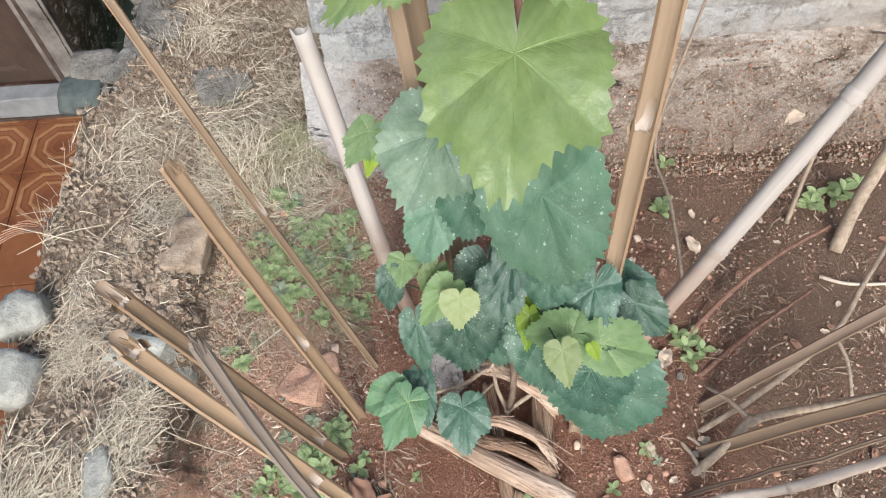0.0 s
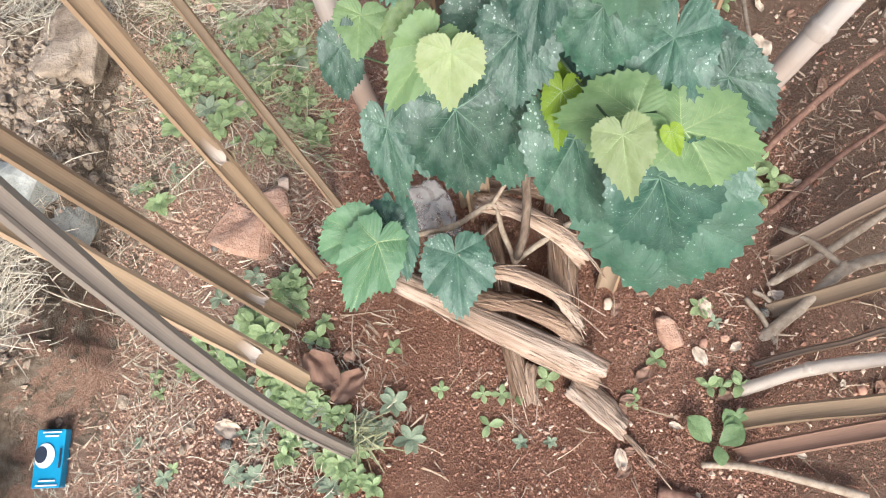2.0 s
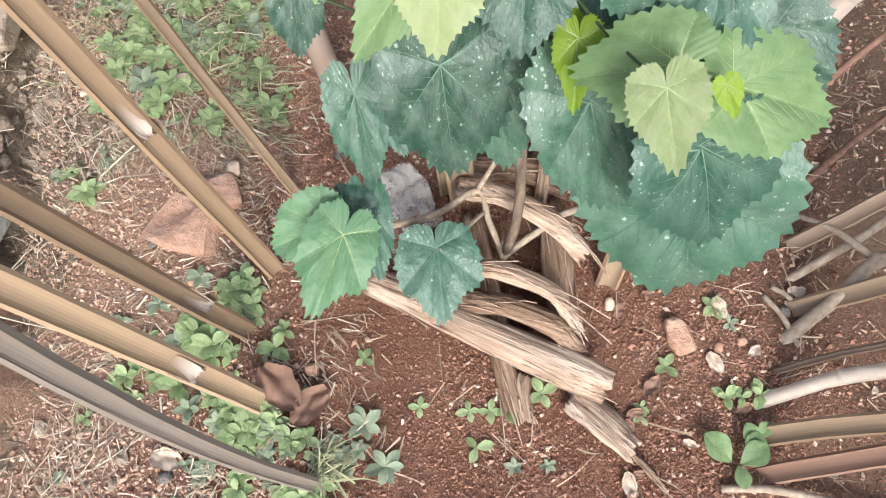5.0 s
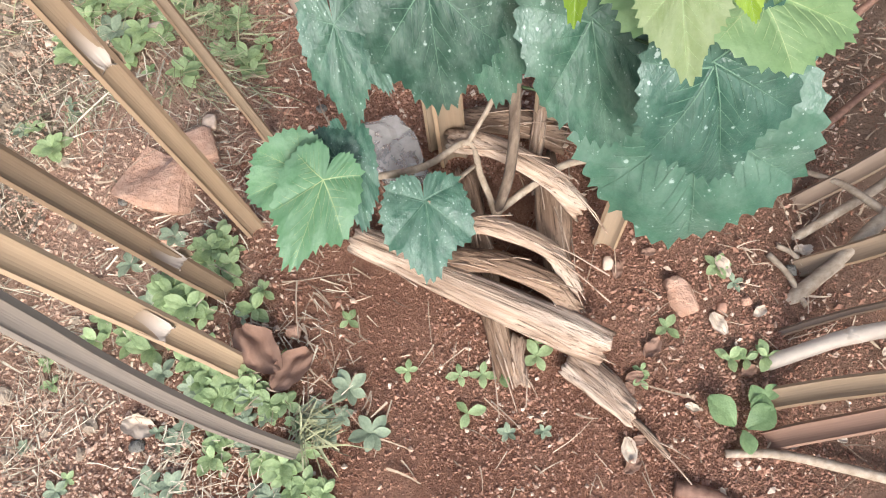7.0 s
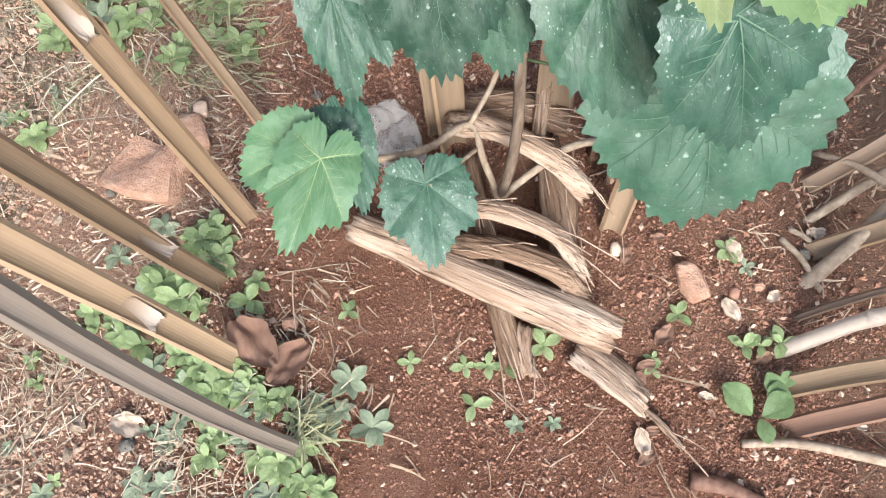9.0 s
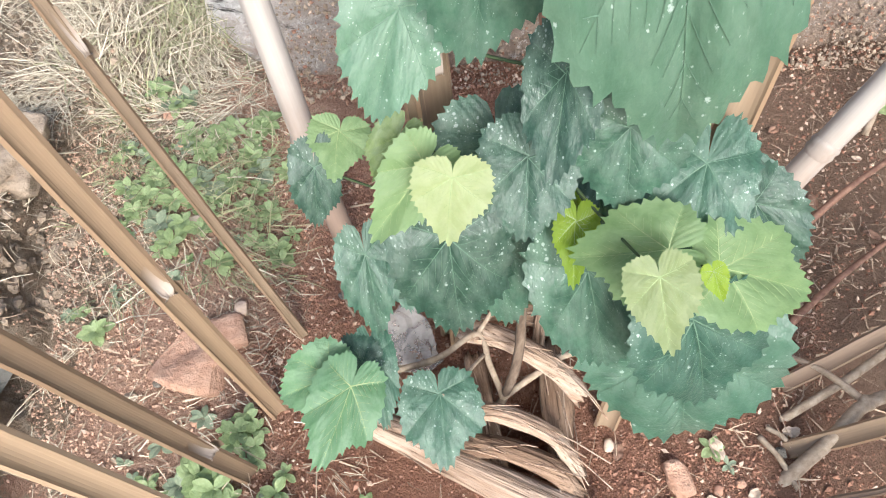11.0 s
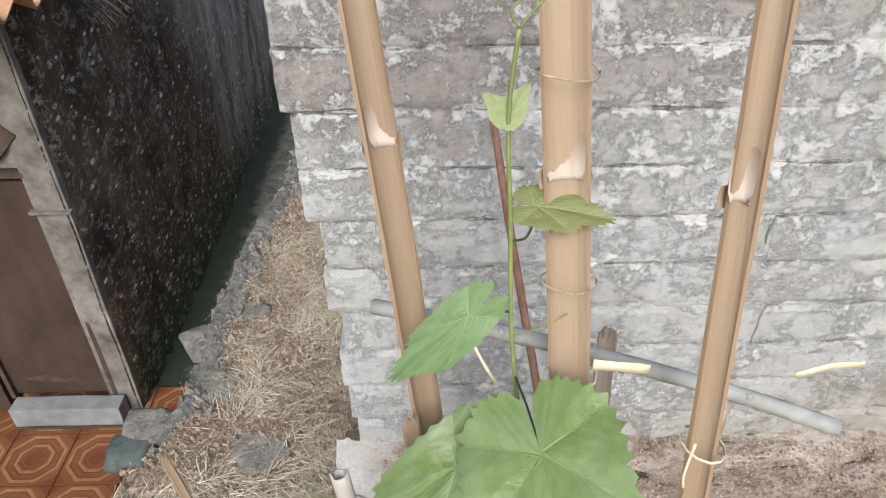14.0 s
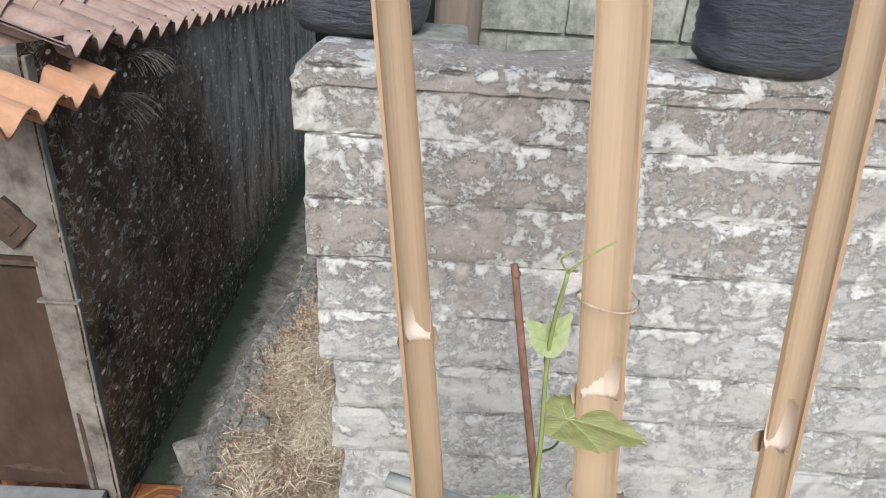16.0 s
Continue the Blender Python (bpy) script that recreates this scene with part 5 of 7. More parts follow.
def leaf_meshes(style, family):
    rng = random.Random(style)
    half = 84
    N = 2 * half
    fr = [k / 24 for k in range(23)] + [0.955, 0.98, 1.0]
    verts, faces = [(0, 0, 0)], []
    teeth = []
    for i in range(N):
        a = math.pi * (2 * (i + 0.5) / N - 1)
        k = int(abs(a) / math.pi * half)
        big = (1.0, 0.55, 0.8, 0.5)[(k // 4) % 4] * (0.75 + 0.5 * noise.noise((k // 4 * 1.7, style * 3.0 + (5 if a > 0 else 0), 0.5)))
        sharp = 1.25 if family == "round" else 1.3
        t = (0.0, 0.075, 0.008, -0.044)[(k + 2) % 4] * big * sharp + 0.010 * rng.uniform(-1, 1)
        wide = 1 + 0.09 * noise.noise((a * 1.4, style * 5.0, 0))
        teeth.append((a, leaf_radius(a, family) * wide, 1 + t * (1 if abs(a) < 2.8 else 0.2)))
    for f in fr[1:]:
        for a, r, t in teeth:
            rr = r * f * (1 + (t - 1) * max(0.0, (f - 0.86) / 0.14))
            x, y = rr * math.sin(a), rr * math.cos(a)
            verts.append((x, y, leaf_height(x, y, style, family)))
    for i in range(N - 1):
        faces.append((0, 1 + i + 1, 1 + i))
    for k in range(len(fr) - 2):
        for i in range(N - 1):
            a = 1 + k * N + i
            faces.append((a, a + 1, a + N + 1, a + N))
    blade = (verts, faces)
    vv, vf = [], []

    def vein(p0, p1, w0, w1, n=8):
        base = len(vv)
        d = (Vector(p1) - Vector(p0)).normalized()
        s = Vector((-d.y, d.x))
        for i in range(n + 1):
            t = i / n
            c = Vector(p0).lerp(Vector(p1), t) + s * (0.03 * math.sin(t * 2.5 + style) * (Vector(p1) - Vector(p0)).length)
            w = w0 + (w1 - w0) * t
            for e, up in ((-1, 0.001), (0, 0.006), (1, 0.001)):
                q = c + s * (w * e)
                vv.append((q.x, q.y, leaf_height(q.x, q.y, style, family) + up + 0.004))
        for i in range(n):
            for e in range(2):
                a = base + i * 3 + e
                vf.append((a, a + 1, a + 4, a + 3))

    for c, reach in ((0.0, 0.95), (0.95, 0.92), (-0.95, 0.92), (1.85, 0.9), (-1.85, 0.9)):
        r = leaf_radius(c, family) * reach
        tip = Vector((r * math.sin(c), r * math.cos(c)))
        vein((0, 0), tip, 0.0068, 0.0016, 14)
        for k in range(1, 6):
            t = k / 6.2
            p = tip * t
            for sgn in (-1, 1):
                a2 = c + sgn * rng.uniform(0.62, 0.78)
                ln = r * (1 - t) * rng.uniform(0.42, 0.52) + 0.03
                q = p + Vector((math.sin(a2), math.cos(a2))) * ln
                vein(p, q, 0.0026, 0.0008, 8)
    return blade, (vv, vf)


LEAF_SHAPES = {(s, f): leaf_meshes(s, f) for s in range(5) for f in OUTLINES}
LEAF_SPAN = {f: 2 * max(leaf_radius(0.02 * k, f) * math.sin(0.02 * k) for k in range(157)) for f in OUTLINES}
LEAF_DATA = {}
VINE = thing("grape_vine", "young potted-out grape vine with broad toothed leaves among bamboo stakes", "vine", at=(0.262, 0.517, 0.0))
VINE_AT = Vector(VINE.location)
MAIN = curve_points([(0.262, 0.517, -0.03), (0.268, 0.53, 0.12), (0.250, 0.56, 0.32), (0.240, 0.605, 0.58), (0.228, 0.66, 0.80), (0.218, 0.77, 0.918), (0.202, 0.772, 1.045), (0.192, 0.765, 1.188), (0.183, 0.755, 1.301), (0.185, 0.742, 1.379)], 8)
SIDE = [Vector(p) for p in ((0.12, 0.535, 0.11), (0.18, 0.555, 0.085), (0.176, 0.50, 0.10), (0.30, 0.53, 0.055), (0.40, 0.53, 0.10))]
# stalk green darkened so the stalks read as shaded among the leaves
STALK = plain("leaf_stalk", (0.035, 0.060, 0.028), (0.075, 0.105, 0.045), 0.5, 25, 0.1)
leaf_count = 0


def leaf(stalk, tip, face, width, kind, family="lobed", petiole=True):
    global leaf_count
    style = leaf_count % 5
    leaf_count += 1
    key = (style, kind, family)
    if key not in LEAF_DATA:
        (bv, bf), (vv, vf) = LEAF_SHAPES[style, family]
        LEAF_DATA[key] = (raw_mesh("leaf", bv, bf, LEAF[kind], True), raw_mesh("venation", vv, vf, VEIN["dark" if kind in ("dark", "deep", "mid", "greyish") else "light" if kind == "light" else "pale"], True))
    blade, veins = LEAF_DATA[key]
    s, t = Vector(stalk), Vector(tip)
    y = (t - s).normalized()
    z = Vector(face)
    z = (z - y * z.dot(y)).normalized()
    x = y.cross(z)
    length = (t - s).length
    m = Matrix(((x[0], y[0], z[0], s[0] - VINE_AT[0]), (x[1], y[1], z[1], s[1] - VINE_AT[1]), (x[2], y[2], z[2], s[2] - VINE_AT[2]), (0, 0, 0, 1)))
    wx = width / LEAF_SPAN[family]
    m = m @ Matrix.Diagonal((wx, length, (wx + length) / 2, 1))
    words = {"dark": "dusty dark green leaf with pale spray spots", "mid": "large dusty blue-green leaf", "deep": "deep green leaf lying over a paler one", "greyish": "pale grey-green dusty leaf", "light": "broad fresh green leaf", "lime": "young light green leaf", "yellow": "small yellow-green leaf", "pale": "tender pale yellowish leaf", "fresh": "fresh soft green leaf", "bronze": "small bronze-tinted young leaf"}
    ob = part("leaf", blade, VINE, words[kind], m)
    part("venation", veins, ob)
    if petiole:
        near = min(MAIN + SIDE, key=lambda p: (p - s).length + 3.0 * max(0.0, p.z - s.z + 0.03))
        bend = (near + s) / 2 - Vector(face) * 0.025
        pts = [p - VINE_AT for p in curve_points([near, bend, s - Vector(face) * 0.002], 4)]
        v, f = tube(pts, [0.0015 - 0.0004 * i / 8 for i in range(len(pts))], 6)
        part("petiole", raw_mesh("petiole", v, f, STALK, True), VINE)


_low = [p - VINE_AT for p in MAIN if p.z < 0.93]
_v, _f = tube(_low, [0.0065 - 0.003 * i / len(_low) for i in range(len(_low))], 8, 0.15)
part("woody_stem", raw_mesh("woody_stem", _v, _f, BARK, True), VINE, "brown woody lower stem")
_high = [p - VINE_AT for p in MAIN if p.z > 0.90]
_v, _f = tube(_high, [0.0029 - 0.0012 * i / len(_high) for i in range(len(_high))], 8, 0.1)
part("shoot", raw_mesh("shoot", _v, _f, STEM, True), VINE, "green climbing shoot")
for pts, r in (([(0.185, 0.742, 1.379), (0.198, 0.738, 1.397), (0.215, 0.735, 1.412)], 0.0010), ([(0.185, 0.742, 1.379), (0.178, 0.740, 1.392), (0.186, 0.738, 1.402)], 0.0009), ([(0.202, 0.772, 1.045), (0.235, 0.765, 1.065), (0.255, 0.76, 1.085)], 0.0009)):
    _v, _f = tube([Vector(p) - VINE_AT for p in curve_points(pts, 5)], r, 6)
    part("tendril", raw_mesh("tendril", _v, _f, STEM, True), VINE)
# the old side branches at the foot
for pts, r in (([(0.262, 0.517, 0.02), (0.30, 0.53, 0.055), (0.345, 0.545, 0.075), (0.40, 0.53, 0.10)], 0.0045), ([(0.262, 0.517, 0.02), (0.245, 0.55, 0.06), (0.235, 0.585, 0.075), (0.18, 0.555, 0.085), (0.12, 0.535, 0.11)], 0.004), ([(0.235, 0.585, 0.075), (0.262, 0.61, 0.12), (0.27, 0.62, 0.2)], 0.003), ([(0.24, 0.56, 0.065), (0.21, 0.53, 0.09), (0.176, 0.50, 0.108)], 0.0025)):
    _v, _f = tube([Vector(p) - VINE_AT for p in curve_points(pts, 5)], r, 7, 0.25)
    part("side_branch", raw_mesh("side_branch", _v, _f, DRYSTICK, True), VINE, "dry side branch")

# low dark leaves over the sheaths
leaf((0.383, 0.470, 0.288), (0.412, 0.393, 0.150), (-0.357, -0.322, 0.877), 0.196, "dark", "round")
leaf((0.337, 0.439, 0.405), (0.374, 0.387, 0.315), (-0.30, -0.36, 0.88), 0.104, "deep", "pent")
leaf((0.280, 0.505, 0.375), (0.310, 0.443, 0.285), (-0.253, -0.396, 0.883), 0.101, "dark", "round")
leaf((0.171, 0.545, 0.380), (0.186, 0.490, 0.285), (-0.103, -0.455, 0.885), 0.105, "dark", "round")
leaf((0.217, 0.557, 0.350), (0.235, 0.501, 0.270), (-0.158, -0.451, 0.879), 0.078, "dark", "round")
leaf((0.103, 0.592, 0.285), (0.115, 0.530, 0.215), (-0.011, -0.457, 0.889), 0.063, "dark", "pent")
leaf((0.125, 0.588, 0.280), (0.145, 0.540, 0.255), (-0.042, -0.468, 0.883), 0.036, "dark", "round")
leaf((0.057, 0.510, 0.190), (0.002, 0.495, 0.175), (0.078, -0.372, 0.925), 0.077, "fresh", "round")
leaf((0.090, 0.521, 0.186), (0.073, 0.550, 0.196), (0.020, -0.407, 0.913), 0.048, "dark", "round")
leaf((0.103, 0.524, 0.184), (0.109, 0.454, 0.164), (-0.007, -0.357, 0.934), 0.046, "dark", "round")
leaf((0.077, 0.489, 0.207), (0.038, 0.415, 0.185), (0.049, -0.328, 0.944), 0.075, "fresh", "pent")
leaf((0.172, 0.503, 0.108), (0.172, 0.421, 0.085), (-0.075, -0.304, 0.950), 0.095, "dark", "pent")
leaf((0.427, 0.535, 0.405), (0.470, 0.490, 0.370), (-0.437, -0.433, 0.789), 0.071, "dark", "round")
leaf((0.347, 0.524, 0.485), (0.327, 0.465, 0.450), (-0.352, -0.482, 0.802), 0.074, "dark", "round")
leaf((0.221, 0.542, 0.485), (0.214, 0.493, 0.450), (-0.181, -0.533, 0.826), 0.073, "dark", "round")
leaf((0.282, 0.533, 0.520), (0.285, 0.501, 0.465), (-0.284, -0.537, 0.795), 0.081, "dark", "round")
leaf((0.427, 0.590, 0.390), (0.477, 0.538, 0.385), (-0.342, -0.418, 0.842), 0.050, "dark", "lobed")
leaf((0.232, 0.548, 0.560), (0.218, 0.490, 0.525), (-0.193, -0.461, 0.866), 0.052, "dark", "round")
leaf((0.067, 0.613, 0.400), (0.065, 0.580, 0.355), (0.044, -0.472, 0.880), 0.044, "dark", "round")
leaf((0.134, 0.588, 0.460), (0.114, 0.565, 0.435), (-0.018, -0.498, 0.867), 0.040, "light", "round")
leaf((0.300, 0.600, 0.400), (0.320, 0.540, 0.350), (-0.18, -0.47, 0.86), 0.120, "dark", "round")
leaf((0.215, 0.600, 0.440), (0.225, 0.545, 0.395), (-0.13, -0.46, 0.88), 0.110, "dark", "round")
# the young shoots in the middle
leaf((0.149, 0.548, 0.478), (0.105, 0.515, 0.430), (-0.041, -0.548, 0.836), 0.055, "lime", "heart")
leaf((0.162, 0.520, 0.498), (0.158, 0.490, 0.457), (-0.096, -0.534, 0.840), 0.055, "pale", "heart")
leaf((0.261, 0.517, 0.434), (0.253, 0.471, 0.410), (-0.229, -0.472, 0.852), 0.035, "yellow", "heart")
leaf((0.309, 0.470, 0.462), (0.245, 0.485, 0.438), (-0.269, -0.466, 0.843), 0.072, "lime", "pent")
leaf((0.351, 0.458, 0.446), (0.435, 0.439, 0.425), (-0.417, -0.397, 0.818), 0.081, "lime", "pent")
leaf((0.330, 0.446, 0.470), (0.338, 0.429, 0.455), (-0.361, -0.412, 0.837), 0.018, "yellow", "heart")
leaf((0.287, 0.441, 0.480), (0.293, 0.396, 0.450), (-0.306, -0.398, 0.865), 0.049, "pale", "heart")
leaf((0.091, 0.634, 0.419), (0.082, 0.597, 0.398), (0.023, -0.500, 0.866), 0.052, "lime", "heart")
leaf((0.272, 0.541, 0.410), (0.256, 0.559, 0.440), (-0.171, -0.445, 0.879), 0.016, "yellow", "heart")
# the broad leaves higher up
leaf((0.189, 0.614, 0.632), (0.178, 0.572, 0.540), (-0.091, -0.523, 0.848), 0.102, "dark", "round")
leaf((0.138, 0.629, 0.545), (0.114, 0.585, 0.480), (-0.024, -0.494, 0.869), 0.076, "mid", "round")
leaf((0.146, 0.630, 0.705), (0.099, 0.548, 0.672), (-0.046, -0.486, 0.873), 0.128, "greyish", "round")
leaf((0.245, 0.519, 0.722), (0.298, 0.482, 0.535), (-0.230, -0.700, 0.660), 0.140, "mid", "round")
leaf((0.214, 0.581, 0.860), (0.188, 0.445, 0.815), (-0.176, -0.500, 0.848), 0.180, "light", "lobed")
leaf((0.142, 0.679, 0.955), (0.033, 0.630, 0.865), (-0.018, -0.594, 0.804), 0.094, "light", "lobed")
leaf((0.218, 0.648, 1.009), (0.235, 0.515, 0.975), (-0.242, -0.580, 0.778), 0.158, "light", "lobed")
leaf((0.062, 0.693, 0.646), (0.029, 0.657, 0.618), (0.06, -0.65, 0.76), 0.046, "lime", "pent")
leaf((0.067, 0.686, 0.626), (0.054, 0.653, 0.599), (0.04, -0.64, 0.77), 0.029, "yellow", "heart")
# the climbing shoot
leaf((0.152, 0.720, 1.120), (0.072, 0.708, 1.040), (-0.05, -0.80, 0.58), 0.052, "lime", "pent")
leaf((0.218, 0.781, 1.2), (0.286, 0.756, 1.206), (-0.25, -0.45, 0.86), 0.050, "bronze", "pent")
leaf((0.182, 0.758, 1.302), (0.201, 0.768, 1.327), (-0.14, -0.88, 0.46), 0.026, "pale", "heart")
leaf((0.182, 0.758, 1.302), (0.162, 0.769, 1.318), (-0.11, -0.88, 0.47), 0.024, "pale", "heart")


# ---- dry banana sheaths laid round the vine's foot ----
def sheath(points, width, curl, material, label, up=(0, 0, 1), thick=0.004, twist=0.0):
    ob = thing("banana_sheath", label, "sheath", "dry banana sheaths round the vine")
    frame_m = along(points[0], points[-1], up)
    ob.matrix_basis = frame_m
    turn = frame_m.inverted()
    o = Vector((0, 0, 0))
    pts = curve_points(points, 8)
    fray = min(0.016, 0.10 * (Vector(points[-1]) - Vector(points[0])).length)
    verts, faces = [], []
    na = 12
    seed = points[0][0] * 31 + points[0][1] * 11
    for i, p in enumerate(pts):
        t = i / (len(pts) - 1)
        d = (pts[min(i + 1, len(pts) - 1)] - pts[max(i - 1, 0)]).normalized()
        s = d.cross(Vector(up)).normalized()
        n = s.cross(d)
        ang = twist * t
        s, n = s * math.cos(ang) + n * math.sin(ang), n * math.cos(ang) - s * math.sin(ang)
        w = width * (0.86 + 0.22 * noise.noise((t * 3, seed, 0)))
        for side in (0, 1):
            for k in range(na + 1):
                a = (2 * k / na - 1) * curl
                R = w / (2 * math.sin(min(curl, math.pi / 2)))
                rr = R - side * thick + 0.0016 * math.sin(k * 2.4 + seed) + 0.002 * noise.noise((k * 0.8, t * 6, seed))
                frayed = fray * noise.noise((k * 1.7, seed * 2.0, 1.0)) if i in (0, len(pts) - 1) else 0.0
                verts.append(p - o + s * (rr * math.sin(a)) + n * (rr * math.cos(a) - R * math.cos(curl)) + d * frayed)
    row = 2 * (na + 1)
    for i in range(len(pts) - 1):
        for k in range(na):
            a = i * row + k
            faces.append((a, a + row, a + row + 1, a + 1))
            b = a + na + 1
            faces.append((b, b + 1, b + row + 1, b + row))
        for k in (0, na):
            a = i * row + k
            q = (a, a + na + 1, a + row + na + 1, a + row)
            faces.append(q if k == 0 else q[::-1])
    for i in (0, len(pts) - 1):
        for k in range(na):
            a = i * row + k
            q = (a, a + 1, a + na + 2, a + na + 1)
            faces.append(q if i == 0 else q[::-1])
    me = raw_mesh("sheath", [turn @ v for v in verts], faces, material, True)
    part("blade", me, ob)
    # loose fibres along the edge
    rng = random.Random(round(seed * 100))
    fv, ff = [], []
    for _ in range(9 if fray > 0.012 else 2):
        i = rng.randrange(2, len(pts) - 3)
        base = pts[i] - o + Vector((rng.uniform(-1, 1) * width * 0.4, rng.uniform(-1, 1) * width * 0.4, width * 0.12))
        d = (pts[i + 2] - pts[i]).normalized()
        end = base + d * rng.uniform(0.03, 0.09) + Vector((rng.uniform(-0.015, 0.015), rng.uniform(-0.015, 0.015), rng.uniform(0.0, 0.015)))
        v, f = tube([base, (base + end) / 2 + Vector((0, 0, 0.006)), end], 0.0008, 4)
        ff += [tuple(q + len(fv) for q in face) for face in f]
        fv += v
    tagged(part("fringe", raw_mesh("fringe", [turn @ Vector(v) for v in fv], ff, SHEATH_PALE), ob), kind="stuff")
    return ob


sheath([(0.096, 0.505, 0.020), (0.19, 0.437, 0.036), (0.27, 0.388, 0.036), (0.352, 0.340, 0.026)], 0.048, 1.35, SHEATH_PALE, "long pale dry banana sheath lying across the foot")
sheath([(0.185, 0.500, 0.045), (0.24, 0.487, 0.062), (0.305, 0.450, 0.060), (0.332, 0.405, 0.030)], 0.026, 1.2, SHEATH_PALE, "curved pale dry banana sheath strip")
sheath([(0.185, 0.462, 0.035), (0.245, 0.447, 0.050), (0.30, 0.415, 0.048), (0.326, 0.385, 0.030)], 0.034, 1.1, SHEATH, "brown shredded banana sheath", twist=0.3)
sheath([(0.218, 0.600, 0.055), (0.265, 0.575, 0.072), (0.32, 0.535, 0.066), (0.355, 0.498, 0.045)], 0.034, 1.15, SHEATH_PALE, "curved dry banana sheath behind the stem")
sheath([(0.335, 0.590, 0.012), (0.330, 0.50, 0.020), (0.318, 0.415, 0.016)], 0.044, 0.9, SHEATH, "dark dry banana sheath standing against the stem")
sheath([(0.236, 0.580, 0.012), (0.232, 0.50, 0.022), (0.236, 0.42, 0.018), (0.245, 0.328, 0.006)], 0.036, 0.9, SHEATH, "dark dry banana sheath lying under the others")
sheath([(0.262, 0.37, 0.008), (0.256, 0.345, 0.010), (0.258, 0.315, 0.006)], 0.024, 0.8, SHEATH_PALE, "torn end of a dry sheath")
sheath([(0.315, 0.338, 0.008), (0.345, 0.300, 0.016), (0.372, 0.268, 0.008)], 0.046, 0.55, SHEATH_PALE, "loose scrap of bleached banana sheath", twist=0.5)
sheath([(0.368, 0.265, 0.010), (0.385, 0.240, 0.010), (0.400, 0.219, 0.004)], 0.008, 1.2, SHEATH_PALE, "thin pale strip of dry sheath")
sheath([(0.24, 0.645, 0.02), (0.30, 0.630, 0.035), (0.36, 0.60, 0.03)], 0.045, 1.0, SHEATH, "dry banana sheath behind the uprights")
sheath([(0.404, 0.560, 0.0), (0.412, 0.59, 0.10), (0.43, 0.63, 0.22)], 0.05, 0.7, SHEATH, "dry brown sheath propped under the leaves", up=(0, -1, 0.4))
sheath([(0.320, 0.577, 0.02), (0.327, 0.61, 0.05), (0.335, 0.645, 0.075)], 0.020, 0.7, SHEATH_PALE, "pointed pale splint of dry sheath by the stem", up=(0, -0.6, 1))
sheath([(0.404, 0.528, -0.02), (0.401, 0.536, 0.025), (0.396, 0.540, 0.035)], 0.012, 0.6, SHEATH_PALE, "pale bamboo offcut stuck beside the stem", up=(0, -1, 0.4))


# ---- stones and loose things ----
def rock(name, x, y, size, material, label, category, seed, group="", up=0.25, turn=0.0, rough=0.25, z=None, detail=3):
    ob = thing(name, label, category, group, data=stone_mesh(name, material, size, seed, 1.0, detail, rough))
    ob.matrix_basis = pose(x, y, (ground_z(x, y) if z is None else z) + size[2] * up, 0, 0, turn)
    return ob


rock("cement_lump", -0.690, 0.80, (0.125, 0.115, 0.10), CEMENT, "pale grey-green lump of cement on the mound's edge", "cement lump", 1, up=0.12, turn=20, rough=0.22)
rock("cement_lump", -0.685, 0.66, (0.14, 0.13, 0.085), CEMENT, "low lump of cement on the mound's edge", "cement lump", 2, up=0.10, turn=-15, rough=0.24)
rock("cement_lump", -0.462, 0.445, (0.07, 0.13, 0.10), CEMENT, "whitish cement lump at the broken edge of the mound", "cement lump", 9, up=-0.25, turn=10, rough=0.25)
ob = thing("concrete_chunk", "broken pale concrete block chunk bedded in the mound", "concrete chunk", data=mesh_of("concrete_chunk", box_bm((0.145, 0.10, 0.10), 0.022, (0, 0, 0), 0.034, 4, 5), CEMENT, False))
ob.matrix_basis = pose(-0.425, 0.655, 0.055, 8, -10, -28)
rock("earth_clod", -0.37, 0.92, (0.12, 0.16, 0.055), EARTH, "sharp-edged clod of dry earth", "earth clod", 4, up=0.05, turn=-10, rough=0.45, detail=4)
PATH_STONES = ((-0.453, 1.924, (0.16, 0.11, 0.030), 11, 5), (-0.325, 1.40, (0.17, 0.18, 0.030), 12, 20), (-0.505, 1.62, (0.17, 0.14, 0.035), 13, -10), (-0.640, 1.48, (0.17, 0.14, 0.04), 14, 0), (-0.57, 1.78, (0.13, 0.17, 0.035), 15, 35), (-0.50, 2.12, (0.12, 0.20, 0.035), 16, 10), (-0.45, 2.45, (0.12, 0.20, 0.035), 17, 0))
for x, y, s, k, t in PATH_STONES:
    rock("path_stone", x, y, s, STONE, "flat grey stone set in the grassy path", "stone", k, "stones along the path", -0.16, t, 0.30)
ob = thing("brick_lump", "broken piece of pale orange brick lying on the soil", "brick", data=mesh_of("brick_lump", box_bm((0.105, 0.085, 0.034), 0.012, (0, 0, 0), 0.040, 8, 8), BRICK))
ob.matrix_basis = pose(-0.128, 0.625, ground_z(-0.128, 0.625) + 0.002, 4, -3, -22)
rock("brick_lump", -0.085, 0.655, (0.06, 0.06, 0.035), BRICK, "small broken piece of orange brick", "brick", 22, up=0.2, turn=10)
rock("pebble", -0.131, 0.834, (0.026, 0.024, 0.018), PALELITTER, "small white pebble on the soil", "pebble", 23, "pebbles on the soil", 0.3)
rock("pebble", -0.068, 0.688, (0.022, 0.026, 0.018), GRIT, "small pale pebble on the soil", "pebble", 24, "pebbles on the soil", 0.3)
rock("pebble", 0.462, 0.392, (0.036, 0.058, 0.026), BRICK, "long reddish stone half sunk in the soil", "pebble", 25, "pebbles on the soil", 0.15, 10)
_rng = random.Random(77)
